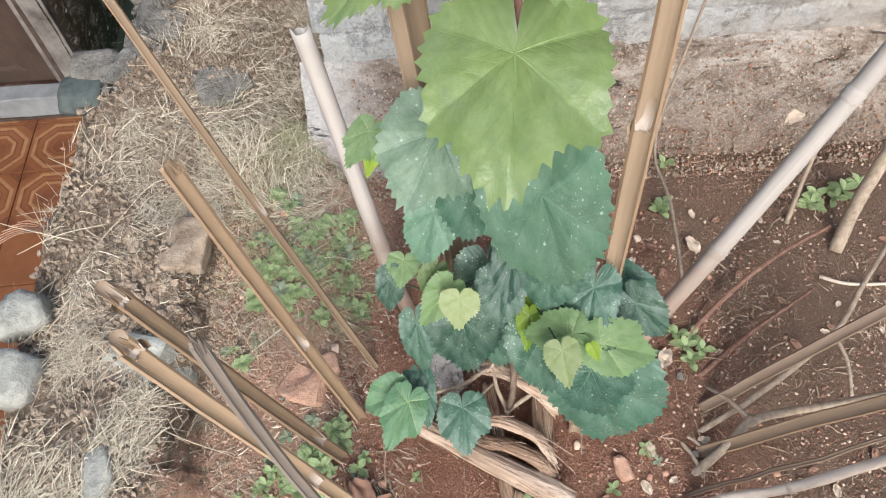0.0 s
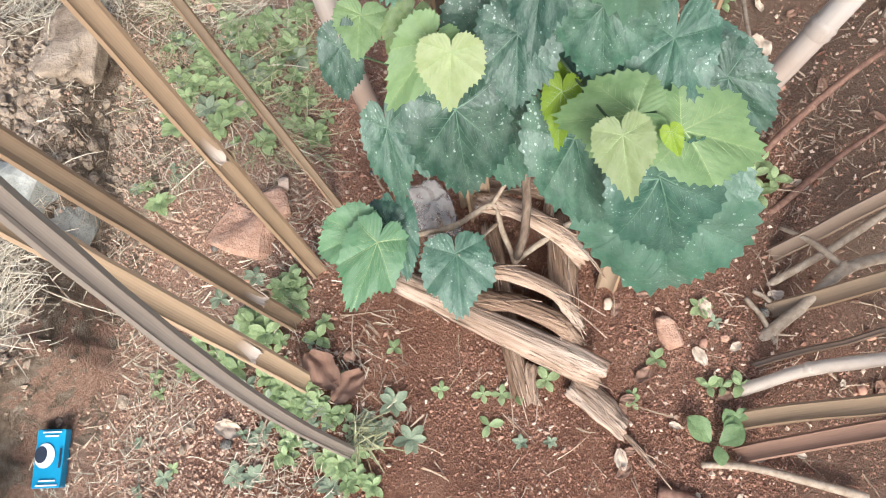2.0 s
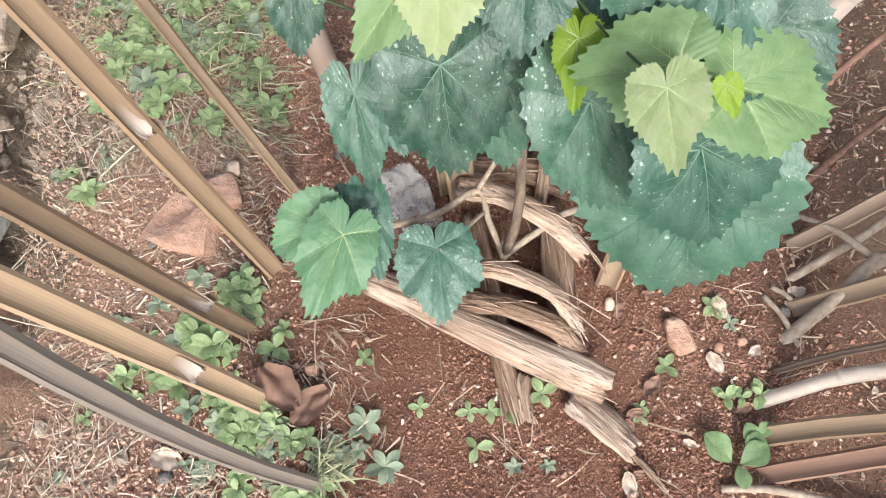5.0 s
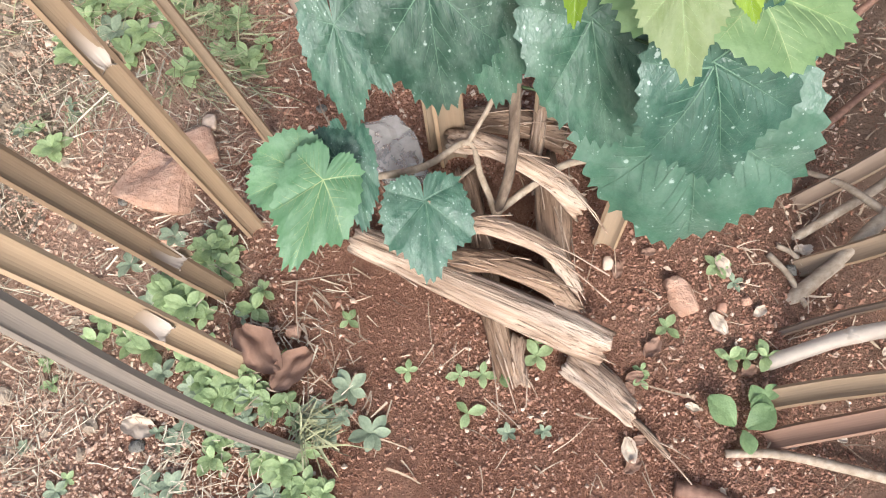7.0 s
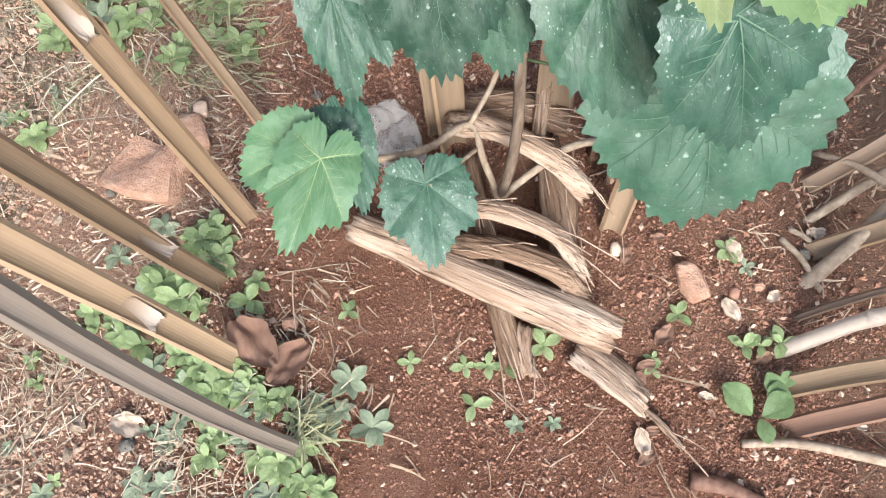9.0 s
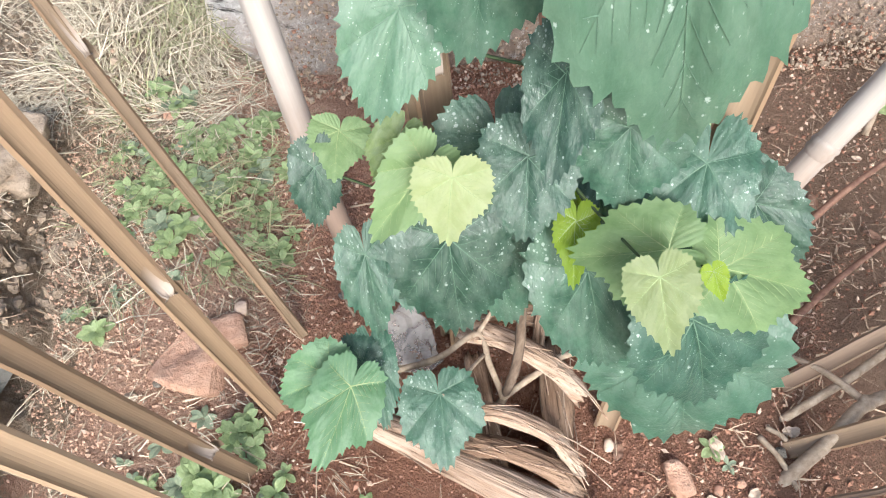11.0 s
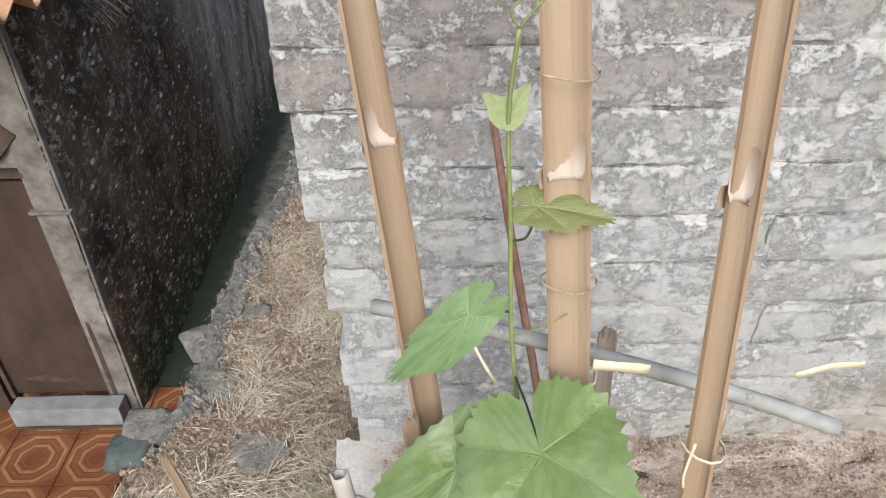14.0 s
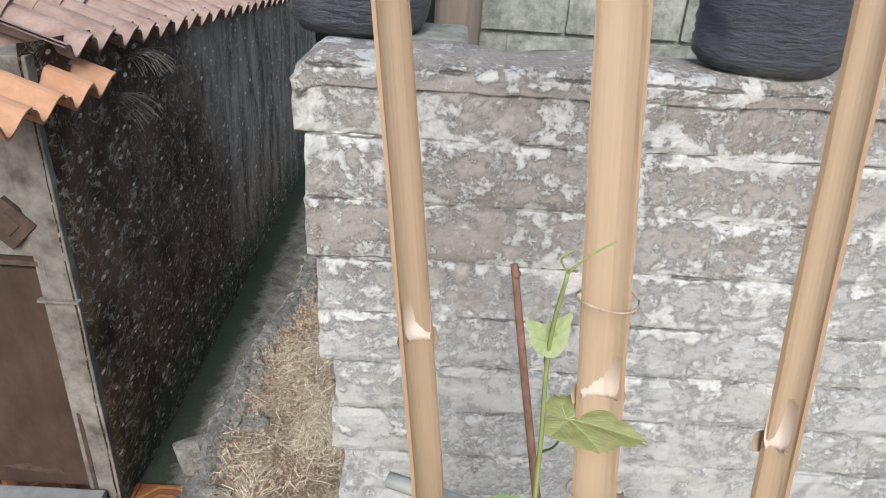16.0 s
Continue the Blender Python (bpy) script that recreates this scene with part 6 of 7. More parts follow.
for _ in range(46):
    x, y = _rng.uniform(-0.3, 0.75), _rng.uniform(0.05, 1.05)
    s = _rng.uniform(0.010, 0.024)
    rock("pebble", x, y, (s, s * _rng.uniform(0.7, 1.2), s * 0.7), _rng.choice((BRICK, STONE, GRIT, CRUMB)), "small pebble lying on the red soil", "pebble", _rng.randrange(900), "pebbles on the soil", 0.2, _rng.uniform(0, 180), detail=2)
rock("bank_stone", -0.675, 1.41, (0.13, 0.13, 0.060), MOSSY, "dark blue-green rounded stone at the head of the bank", "stone", 33, up=-0.25, rough=0.3)


def dead_leaf(x, y, size, material, label, seed, turn=0.0, lift=0.012):
    verts, faces = [], []
    n = 10
    for i in range(n + 1):
        for j in range(n + 1):
            u, v = i / n - 0.5, j / n - 0.5
            w = math.cos(v * math.pi * 0.9) ** 0.6
            ripple = 0.18 * noise.noise((u * 3.2 + seed, v * 3.2, 0.0)) + 0.5 * u * u + 0.12 * noise.noise((u * 8, v * 8 + seed, 2.0))
            verts.append((u * size * 0.8 * w + 0.10 * size * noise.noise((v * 4, seed, 4.0)), v * size * 1.3, ripple * size))
    for i in range(n):
        for j in range(n):
            a = i * (n + 1) + j
            faces.append((a, a + n + 1, a + n + 2, a + 1))
    ob = thing("dead_leaf", label, "dead leaf", "dead leaves on the soil", data=raw_mesh("dead_leaf", verts, faces, material, True))
    ob.matrix_basis = pose(x, y, ground_z(x, y) + lift, 0, 0, turn)


dead_leaf(-0.02, 0.39, 0.050, DEADLEAF, "crumpled brown dead leaf against a stake", 1, 35, 0.02)
dead_leaf(0.012, 0.365, 0.042, DEADLEAF, "curled reddish-brown dead leaf", 2, -50, 0.016)
dead_leaf(0.498, 0.354, 0.022, PALELITTER, "small bleached scrap of leaf", 3, 20, 0.006)
dead_leaf(-0.155, 0.331, 0.030, PALELITTER, "pale curled scrap of dead leaf", 4, 70, 0.003)
dead_leaf(0.52, 0.42, 0.022, PALELITTER, "small pale scrap of leaf", 5, 10, 0.006)
dead_leaf(0.60, 0.60, 0.035, PALELITTER, "pale dead leaf under the vine", 6, -30, 0.01)
dead_leaf(0.99, 1.075, 0.045, PALELITTER, "bleached dead leaf on the bank by the wall", 7, -70, 0.16)
dead_leaf(0.735, 0.86, 0.035, PALELITTER, "pale dead leaf standing in the soil", 8, 15, 0.015)
_rng = random.Random(5)
for _ in range(120):
    x, y = 0.36 + 0.84 * _rng.random() ** 1.3, _rng.uniform(0.12, 1.0)
    dead_leaf(x, y, _rng.uniform(0.007, 0.024), _rng.choice((PALELITTER, PALELITTER, DEADLEAF, DEADLEAF, DEADLEAF)), "scrap of dead leaf on the soil", _rng.uniform(0, 90), _rng.uniform(0, 360), 0.005)


def clear_bag(x, y):
    m = Nodes("cloudy_plastic", 0.25, 0.5)
    p = m.place()
    m.colour(m.ramp(m.noise(p, 40, 5), (0.3, (0.40, 0.36, 0.33)), (0.7, (0.72, 0.68, 0.64))))
    m.bsdf.inputs["Alpha"].default_value = 0.42
    m.bump(m.noise(p, 60, 4, 0.6, 1.0), 0.8, 0.004)
    bm = bmesh.new()
    bmesh.ops.create_icosphere(bm, subdivisions=3, radius=0.5)
    for v in bm.verts:
        k = v.co.copy()
        v.co = k * (1 + 0.45 * noise.noise(k * 3.1) + 0.5 * abs(noise.noise(k * 6.0)) - 0.15)
        v.co.x *= 0.072
        v.co.y *= 0.085
        v.co.z *= 0.045
    ob = thing("plastic_bag", "small crumpled cloudy plastic bag at the vine's foot", "plastic bag", data=mesh_of("plastic_bag", bm, m.mat, False))
    ob.matrix_basis = pose(x, y, ground_z(x, y) + 0.026, 10, 5, 20)


clear_bag(0.157, 0.605)


def blue_packet():
    ob = thing("blue_packet", "empty blue cardboard packet with white and dark oval print", "packet", at=(-0.394, 0.322, ground_z(-0.385, 0.322) + 0.012))
    ob.rotation_euler = (radians(5), radians(4), radians(-4))
    ob.scale = (0.80, 0.84, 0.84)
    part("box", mesh_of("box", box_bm((0.046, 0.090, 0.022), 0.002, (0, 0, 0), 0.0015, 2), BLUEBOX), ob)

    def disc(rx, ry, z, material, name, cx, cy):
        verts = [(cx + rx * math.cos(a), cy + ry * math.sin(a), z) for a in [2 * math.pi * k / 28 for k in range(28)]]
        return raw_mesh(name, verts, [tuple(range(28))], material)

    part("white_oval", disc(0.016, 0.019, 0.0128, WHITEPRINT, "white_oval", -0.006, 0.004), ob)
    part("dark_oval", disc(0.010, 0.013, 0.0134, DARKPRINT, "dark_oval", -0.012, 0.006), ob)
    for k, (y, w) in enumerate(((0.040, 0.030), (0.034, 0.022), (-0.034, 0.026), (-0.041, 0.034))):
        part("print_bar", mesh_of("print_bar", box_bm((w, 0.0022, 0.0012), 0.0, (0.002, y, 0.0128)), WHITEPRINT), ob)
    part("print_bar", mesh_of("print_bar", box_bm((0.003, 0.030, 0.0012), 0.0, (0.019, 0.0, 0.0128)), DARKPRINT), ob)


blue_packet()


# ---- grow bags on the wall, and what stands behind it ----
def grow_bag(x, y, z, r, h, label, seed):
    ob = thing("grow_bag", label, "grow bag", "grow bags on the wall", at=(x, y, z))
    verts, faces = [], []
    n, rows = 56, 40
    for j in range(rows + 1):
        t = j / rows
        rr = r * (0.93 + 0.07 * math.sin(min(1.0, t * 5) * math.pi / 2)) * (1 + 0.03 * math.sin(t * 5 + seed))
        if t < 0.06:
            rr *= 0.90 + 0.10 * t / 0.06
        for i in range(n):
            a = 2 * math.pi * i / n
            c, s = math.cos(a), math.sin(a)
            d = 0.030 * noise.noise((c * 1.4, s * 1.4, t * 26 + seed)) + 0.045 * noise.noise((c * 2.2 + seed, s * 2.2, t * 8)) + 0.015 * noise.noise((c * 9, s * 9, t * 45 + seed))
            verts.append((rr * (1 + d) * c, rr * (1 + d) * s * 0.92, h * t))
    for j in range(rows):
        for i in range(n):
            p, q = j * n + i, j * n + (i + 1) % n
            faces.append((p, q, q + n, p + n))
    faces.append(tuple(range(n - 1, -1, -1)))
    part("plastic_skin", raw_mesh("plastic_skin", verts, faces, BLACKPLASTIC, True), ob)
    bm = bmesh.new()
    bmesh.ops.create_circle(bm, cap_ends=True, segments=32, radius=r * 0.92)
    bmesh.ops.translate(bm, vec=(0, 0, h - 0.03), verts=bm.verts)
    part("potting_soil", mesh_of("potting_soil", bm, SOIL), ob)


grow_bag(0.605, 1.425, 1.409, 0.118, 0.28, "black wrinkled plastic grow bag standing on the wall", 1.0)
grow_bag(-0.078, 1.62, 1.391, 0.135, 0.28, "black wrinkled plastic grow bag behind the wall's corner", 4.0)


def fibrous_trunk(x, y, z0, z1, r):
    ob = thing("palm_trunk", "grey fibrous trunk standing behind the block wall", "trunk", at=(x, y, z0))
    verts, faces = [], []
    n, rows = 48, 30
    for j in range(rows + 1):
        for i in range(n):
            a = 2 * math.pi * i / n
            rr = r * (1 + 0.10 * noise.noise((i * 1.7, j * 0.25, 3.0)) + 0.05 * noise.noise((i * 0.2, j * 0.4, 1.0)))
            verts.append((rr * math.cos(a), rr * math.sin(a), (z1 - z0) * j / rows))
    for j in range(rows):
        for i in range(n):
            p, q = j * n + i, j * n + (i + 1) % n
            faces.append((p, q, q + n, p + n))
    part("bark", raw_mesh("bark", verts, faces, BAMBOO_GREY, True), ob)


fibrous_trunk(0.118, 2.2, -0.1, 2.6, 0.062)


def build_kerb():
    """The worn mortar edge that holds the path above the alley."""
    verts, faces = [], []
    ys = [1.42 + 0.025 * i for i in range(110)]
    for y in ys:
        e = left_edge(y)
        for k, (dx, dz) in enumerate(((-0.03, -0.25), (-0.022, -0.02), (-0.005, 0.012), (0.03, 0.014), (0.06, -0.01))):
            d = 0.016 * noise.noise((y * 9, k * 0.9, 4.0)) + 0.008 * noise.noise((y * 31, k * 1.7, 2.0))
            verts.append((e + dx + d, y, ground_z(e + max(0.05, dx), y) + dz + d * 0.6))
    for j in range(len(ys) - 1):
        for k in range(4):
            a = j * 5 + k
            faces.append((a, a + 1, a + 6, a + 5))
    thing("path_kerb", "worn pale mortar edge of the path above the alley", "kerb", kind="structure", data=raw_mesh("path_kerb", verts, faces, KERB, True))


build_kerb()


# ---- weeds and seedlings ----
def small_leaf_mesh(material, ratio, seed):
    verts, faces = [], []
    n, m = 6, 8
    for j in range(m + 1):
        t = j / m
        w = ratio * math.sin(math.pi * min(1.0, 0.03 + 0.94 * t ** 1.25)) ** 0.8
        for i in range(n + 1):
            u = 2 * i / n - 1
            verts.append((u * w * 0.5, t, 0.10 * abs(u) * w + 0.16 * t - 0.30 * t * t + 0.03 * noise.noise((u * 2, t * 3, seed))))
    for j in range(m):
        for i in range(n):
            a = j * (n + 1) + i
            faces.append((a, a + 1, a + n + 2, a + n + 1))
    return raw_mesh("leaflet", verts, faces, material, True)


LEAFLETS = {
    "bright": [small_leaf_mesh(WEED, 0.58, k) for k in range(3)],
    "grey": [small_leaf_mesh(WEED_GREY, 0.58, 5 + k) for k in range(3)],
    "broad": [small_leaf_mesh(WEED_DEEP, 0.78, 9)],
}
_v, _f = tube([(0, 0, -0.01), (0.002, 0.001, 0.5), (0, 0, 1)], 0.03, 5)
SPROUT = raw_mesh("sprout", _v, _f, STEM, True)


def weed(x, y, spread, count, kind, label, tiers=1, group="weeds on the soil", rng=random.Random(21)):
    z = ground_z(x, y)
    ob = thing("weed", label, "weed", group, at=(x, y, z))
    h = spread * (0.45 if tiers > 1 else 0.25)
    part("sprout", SPROUT, ob, m=Matrix.Diagonal((h, h, h, 1)))
    start = rng.uniform(0, 360)
    for k in range(count):
        tier = k * tiers // count
        size = spread * rng.uniform(0.75, 1.05) * (1 - 0.28 * tier / max(1, tiers))
        turn = start + k * (360 * tiers / count + 23 * (tiers > 1)) + rng.uniform(-14, 14)
        m = pose(0, 0, h * (0.45 + 0.5 * tier / tiers), 0, 0, turn) @ pose(0, 0, 0, rng.uniform(8, 28) + 16 * tier, rng.uniform(-14, 14), 0) @ Matrix.Diagonal((size, size, size, 1))
        part("leaflet", rng.choice(LEAFLETS[kind]), ob, m=m)
    return ob


CL = "bright green leafy weed growing beside the stakes"
for x, y, s in ((-0.117, 0.473, 0.040), (-0.073, 0.521, 0.034), (-0.098, 0.455, 0.040), (-0.062, 0.535, 0.030), (-0.141, 0.413, 0.036), (-0.12, 0.425, 0.03), (-0.068, 0.348, 0.036), (-0.035, 0.342, 0.030), (-0.194, 0.458, 0.030), (-0.205, 0.435, 0.028), (-0.09, 0.39, 0.026), (-0.005, 0.269, 0.034), (-0.076, 0.286, 0.030), (-0.07, 0.305, 0.026), (-0.05, 0.50, 0.026), (-0.025, 0.44, 0.030), (-0.10, 0.44, 0.026), (-0.018, 0.777, 0.034), (-0.01, 0.755, 0.03), (-0.065, 0.518, 0.03), (-0.115, 0.483, 0.03), (-0.18, 0.472, 0.026)):
    weed(x, y, s * 0.78, 8, "bright", CL, 2)
    weed(x + 0.022 * math.sin(x * 900), y + 0.022 * math.cos(y * 900), s * 0.62, 6, "bright", CL, 2)
for x, y, s in ((-0.204, 0.885, 0.024), (-0.19, 0.91, 0.024), (-0.23, 0.90, 0.022), (-0.097, 0.981, 0.028), (-0.12, 0.96, 0.024), (-0.08, 1.0, 0.026), (-0.233, 0.805, 0.024), (-0.163, 1.048, 0.024), (-0.14, 0.99, 0.022), (0.002, 0.915, 0.022), (-0.05, 0.95, 0.024), (-0.24, 0.83, 0.022), (-0.22, 0.86, 0.022), (-0.257, 0.679, 0.022), (-0.17, 0.93, 0.022), (-0.03, 1.0, 0.022)):
    weed(x, y, s * 1.1, 12, "bright", "small clover-like weed among the dry grass", 2, "weeds on the mound")
_rng = random.Random(40)
for _ in range(46):
    a, r = _rng.uniform(0, 6.28), _rng.random() ** 0.7
    weed(-0.13 + 0.13 * r * math.cos(a), 0.91 + 0.19 * r * math.sin(a), _rng.uniform(0.017, 0.029), 9, _rng.choice(("bright", "bright", "grey")), "small clover-like weed among the dry grass", 2, "weeds on the mound")
for _ in range(44):
    t = _rng.random()
    x, y = -0.17 + 0.20 * t + _rng.gauss(0, 0.03), 0.48 - 0.22 * t + _rng.gauss(0, 0.035)
    weed(x, y, _rng.uniform(0.013, 0.024), _rng.choice((6, 8)), _rng.choice(("bright", "bright", "grey")), CL, 2)
for _ in range(70):
    x, y = _rng.uniform(-0.30, 0.02), _rng.uniform(0.24, 0.98)
    if 0.52 < y < 0.74 and x > -0.22:
        continue
    weed(x, y, _rng.uniform(0.008, 0.017), _rng.choice((4, 6, 8)), _rng.choice(("grey", "grey", "bright")), "small low weed on the trodden soil", _rng.choice((1, 2)), "weeds on the mound")
SD = "tiny green seedling on the bare soil"
for x, y, s, n in ((0.136, 0.349, 0.014, 4), (0.192, 0.337, 0.016, 4), (0.216, 0.334, 0.018, 4), (0.238, 0.334, 0.022, 4), (0.281, 0.346, 0.022, 4), (0.285, 0.36, 0.015, 3), (0.437, 0.358, 0.018, 4), (0.392, 0.304, 0.014, 4), (0.395, 0.315, 0.012, 4), (0.194, 0.295, 0.020, 3), (0.515, 0.422, 0.022, 5), (0.077, 0.415, 0.014, 4)):
    weed(x, y, s, n, "bright", SD, 1, "seedlings")
for x, y, s in ((0.500, 0.313, 0.022), (0.543, 0.309, 0.022), (0.52, 0.31, 0.016)):
    weed(x, y, s, 7, "bright", "fine-leaved green seedling beside a peeled stake", 2, "seedlings")
for x, y, s, n in ((0.234, 0.268, 0.018, 5), (0.273, 0.265, 0.016, 5), (0.071, 0.338, 0.034, 6), (0.089, 0.288, 0.034, 6), (-0.168, 0.52, 0.030, 5), (-0.088, 0.351, 0.026, 5), (0.04, 0.299, 0.03, 7), (-0.114, 0.309, 0.026, 6), (-0.145, 0.27, 0.028, 7), (-0.12, 0.265, 0.026, 7), (-0.02, 0.24, 0.026, 7), (0.03, 0.32, 0.026, 6), (-0.10, 0.60, 0.024, 6), (-0.115, 0.545, 0.026, 6), (0.53, 0.40, 0.02, 4), (0.06, 0.31, 0.02, 6)):
    weed(x, y, s * 0.7, n, "grey", "low grey-green weed on the red soil", 1)
for x, y, s, turn in ((0.480, 0.240, 0.042, 35), (0.492, 0.236, 0.038, -65), (0.488, 0.234, 0.026, 175), (0.505, 0.238, 0.034, -25), (0.515, 0.250, 0.030, 10), (0.522, 0.262, 0.022, -50)):
    ob = thing("weed", "broad-leaved green weed between two stakes", "weed", "weeds on the soil", at=on_ground(x, y, 0.004))
    part("sprout", SPROUT, ob, m=Matrix.Diagonal((0.010, 0.010, 0.010, 1)))
    part("leaflet", LEAFLETS["broad"][0], ob, m=pose(0, 0, 0.008, 0, 0, turn) @ pose(0, 0, 0, 18, 0, 0) @ Matrix.Diagonal((s, s, s, 1)))
for x, y, s in ((0.691, 0.963, 0.034), (0.70, 0.98, 0.03), (1.038, 0.941, 0.040), (1.06, 0.96, 0.036), (1.128, 0.967, 0.040), (1.10, 0.95, 0.034), (1.17, 0.98, 0.04), (0.732, 1.09, 0.03), (0.669, 0.643, 0.030), (0.65, 0.62, 0.034), (0.64, 0.65, 0.03), (0.68, 0.61, 0.03), (0.729, 0.80, 0.02), (0.65, 0.59, 0.026)):
    weed(x, y, s, 8, "bright", "green weed near the foot of the wall", 2, "weeds by the wall")

# a reddish dry sprig hanging over the yard
ob = thing("dry_sprig", "dry reddish sprig hanging over the edge of the mound", "sprig", at=(-0.69, 1.03, 0.03))
_rng = random.Random(9)
for k in range(7):
    a = radians(150 + 12 * k)
    end = Vector((math.cos(a) * 0.09, math.sin(a) * 0.10 - 0.03, 0.01 + 0.012 * k))
    _v, _f = tube(curve_points([(0, 0, 0), end * 0.5 + Vector((0, 0, 0.02)), end], 4), 0.0013, 5)
    part("stalk", raw_mesh("stalk", _v, _f, BRICK, True), ob)


# ---- loose soil, grit and dry grass ----
def scatter_lumps(name, label, material, count, area, size, rng, keep=None, category="soil"):
    bv = [Vector(v) * 0.5 for v in ((1, 0, 0), (-1, 0, 0), (0, 1, 0), (0, -1, 0), (0, 0, 1), (0, 0, -1))]
    bf = [(0, 2, 4), (2, 1, 4), (1, 3, 4), (3, 0, 4), (2, 0, 5), (1, 2, 5), (3, 1, 5), (0, 3, 5)]
    verts, faces = [], []
    done = 0
    while done < count:
        x, y = rng.uniform(*area[0]), rng.uniform(*area[1])
        if keep and rng.random() > keep(x, y):
            continue
        s = size[0] + (size[1] - size[0]) * rng.random() ** 3
        q = Euler((rng.uniform(0, 6), rng.uniform(0, 6), rng.uniform(0, 6))).to_matrix()
        sx, sy, sz = s * rng.uniform(0.7, 1.2), s * rng.uniform(0.7, 1.2), s * rng.uniform(0.5, 0.9)
        o = Vector((x, y, ground_z(x, y) + s * 0.15))
        b = len(verts)
        verts += [o + q @ Vector((v.x * sx * rng.uniform(0.7, 1.4), v.y * sy * rng.uniform(0.8, 1.3), v.z * sz)) for v in bv]
        faces += [(f[0] + b, f[1] + b, f[2] + b) for f in bf]
        done += 1
    thing(name, label, category, kind="stuff", data=raw_mesh(name, verts, faces, material))


def scatter_clods(count, rng):
    """Rough lumps of earth all over the mound."""
    base = bmesh.new()
    bmesh.ops.create_icosphere(base, subdivisions=2, radius=0.5)
    bv = [v.co.copy() for v in base.verts]
    bf = [tuple(v.index for v in f.verts) for f in base.faces]
    base.free()
    verts, faces = [], []
    done = 0
    while done < count:
        x, y = rng.uniform(-0.70, -0.20), rng.uniform(0.3, 1.5)
        lump = math.hypot((x + 0.465) / 0.17, (y - 0.83) / 0.21) < 1
        if x < left_edge(y) + 0.01 or rng.random() > (1.0 if lump else 0.04 + 0.22 * (x < left_edge(y) + 0.10)):
            continue
        s = 0.004 + 0.020 * rng.random() ** 3
        o = Vector((x, y, ground_z(x, y) + s * 0.02))
        k = rng.uniform(0, 99)
        b = len(verts)
        q = Euler((0, 0, rng.uniform(0, 6))).to_matrix()
        f = rng.uniform(0.35, 0.75)
        for v in bv:
            n = 1 + 0.55 * noise.noise(v * 2.6 + Vector((k, 0, 0))) + 0.30 * noise.noise(v * 7 + Vector((0, k, 0)))
            verts.append(o + q @ Vector((v.x * n * s, v.y * n * s * 0.8, v.z * n * s * f)))
        faces += [(g[0] + b, g[1] + b, g[2] + b) for g in bf]
        done += 1
    thing("earth_clods", "crumbly clods of dry earth on the mound", "soil", kind="stuff", data=raw_mesh("earth_clods", verts, faces, EARTH))


scatter_clods(1700, random.Random(61))


def bare(x, y):
    n = 0.5 + 0.9 * noise.noise((x * 5, y * 5, 8.0))
    return max(0.12, min(1.0, n)) * (1.0 if x > -0.34 else 0.25)


scatter_lumps("soil_crumbs", "loose reddish-brown crumbs of soil", CRUMB, 60000, ((-0.05, 1.15), (0.02, 1.14)), (0.0014, 0.0062), random.Random(1), lambda x, y: bare(x, y) * (0.16 if x > 0.58 else 1.0))
scatter_lumps("fine_crumbs", "fine crumbs of red soil round the vine", CRUMB, 40000, ((0.0, 0.75), (0.15, 0.75)), (0.0012, 0.0042), random.Random(8), lambda x, y: min(1.0, bare(x, y) + 0.25))
scatter_lumps("dry_soil_crumbs", "pale dry crumbs of soil beside the mound", DRYCRUMB, 24000, ((-0.42, 0.03), (0.05, 1.10)), (0.0014, 0.0068), random.Random(6), lambda x, y: bare(x, y) * min(1.0, max(0.1, (0.03 - x) / 0.15)))
scatter_lumps("soil_lumps", "rough lumps of red soil round the vine", CRUMB, 2600, ((-0.30, 1.0), (0.02, 1.10)), (0.004, 0.011), random.Random(17), lambda x, y: min(1.0, bare(x, y) + 0.2) * (0.6 if x < 0.0 else 1.0))
scatter_lumps("pale_grit", "pale grit and tiny stones on the soil", GRIT, 9000, ((-0.70, 1.25), (-0.05, 1.25)), (0.0020, 0.0100), random.Random(2), bare)
scatter_lumps("path_rubble", "small stones and earth crumbs along path and mound", EARTH, 13000, ((-0.70, -0.10), (0.2, 2.6)), (0.003, 0.018), random.Random(3), lambda x, y: 1.0 if left_edge(y) + 0.02 < x < mound_edge(y) else 0.0)


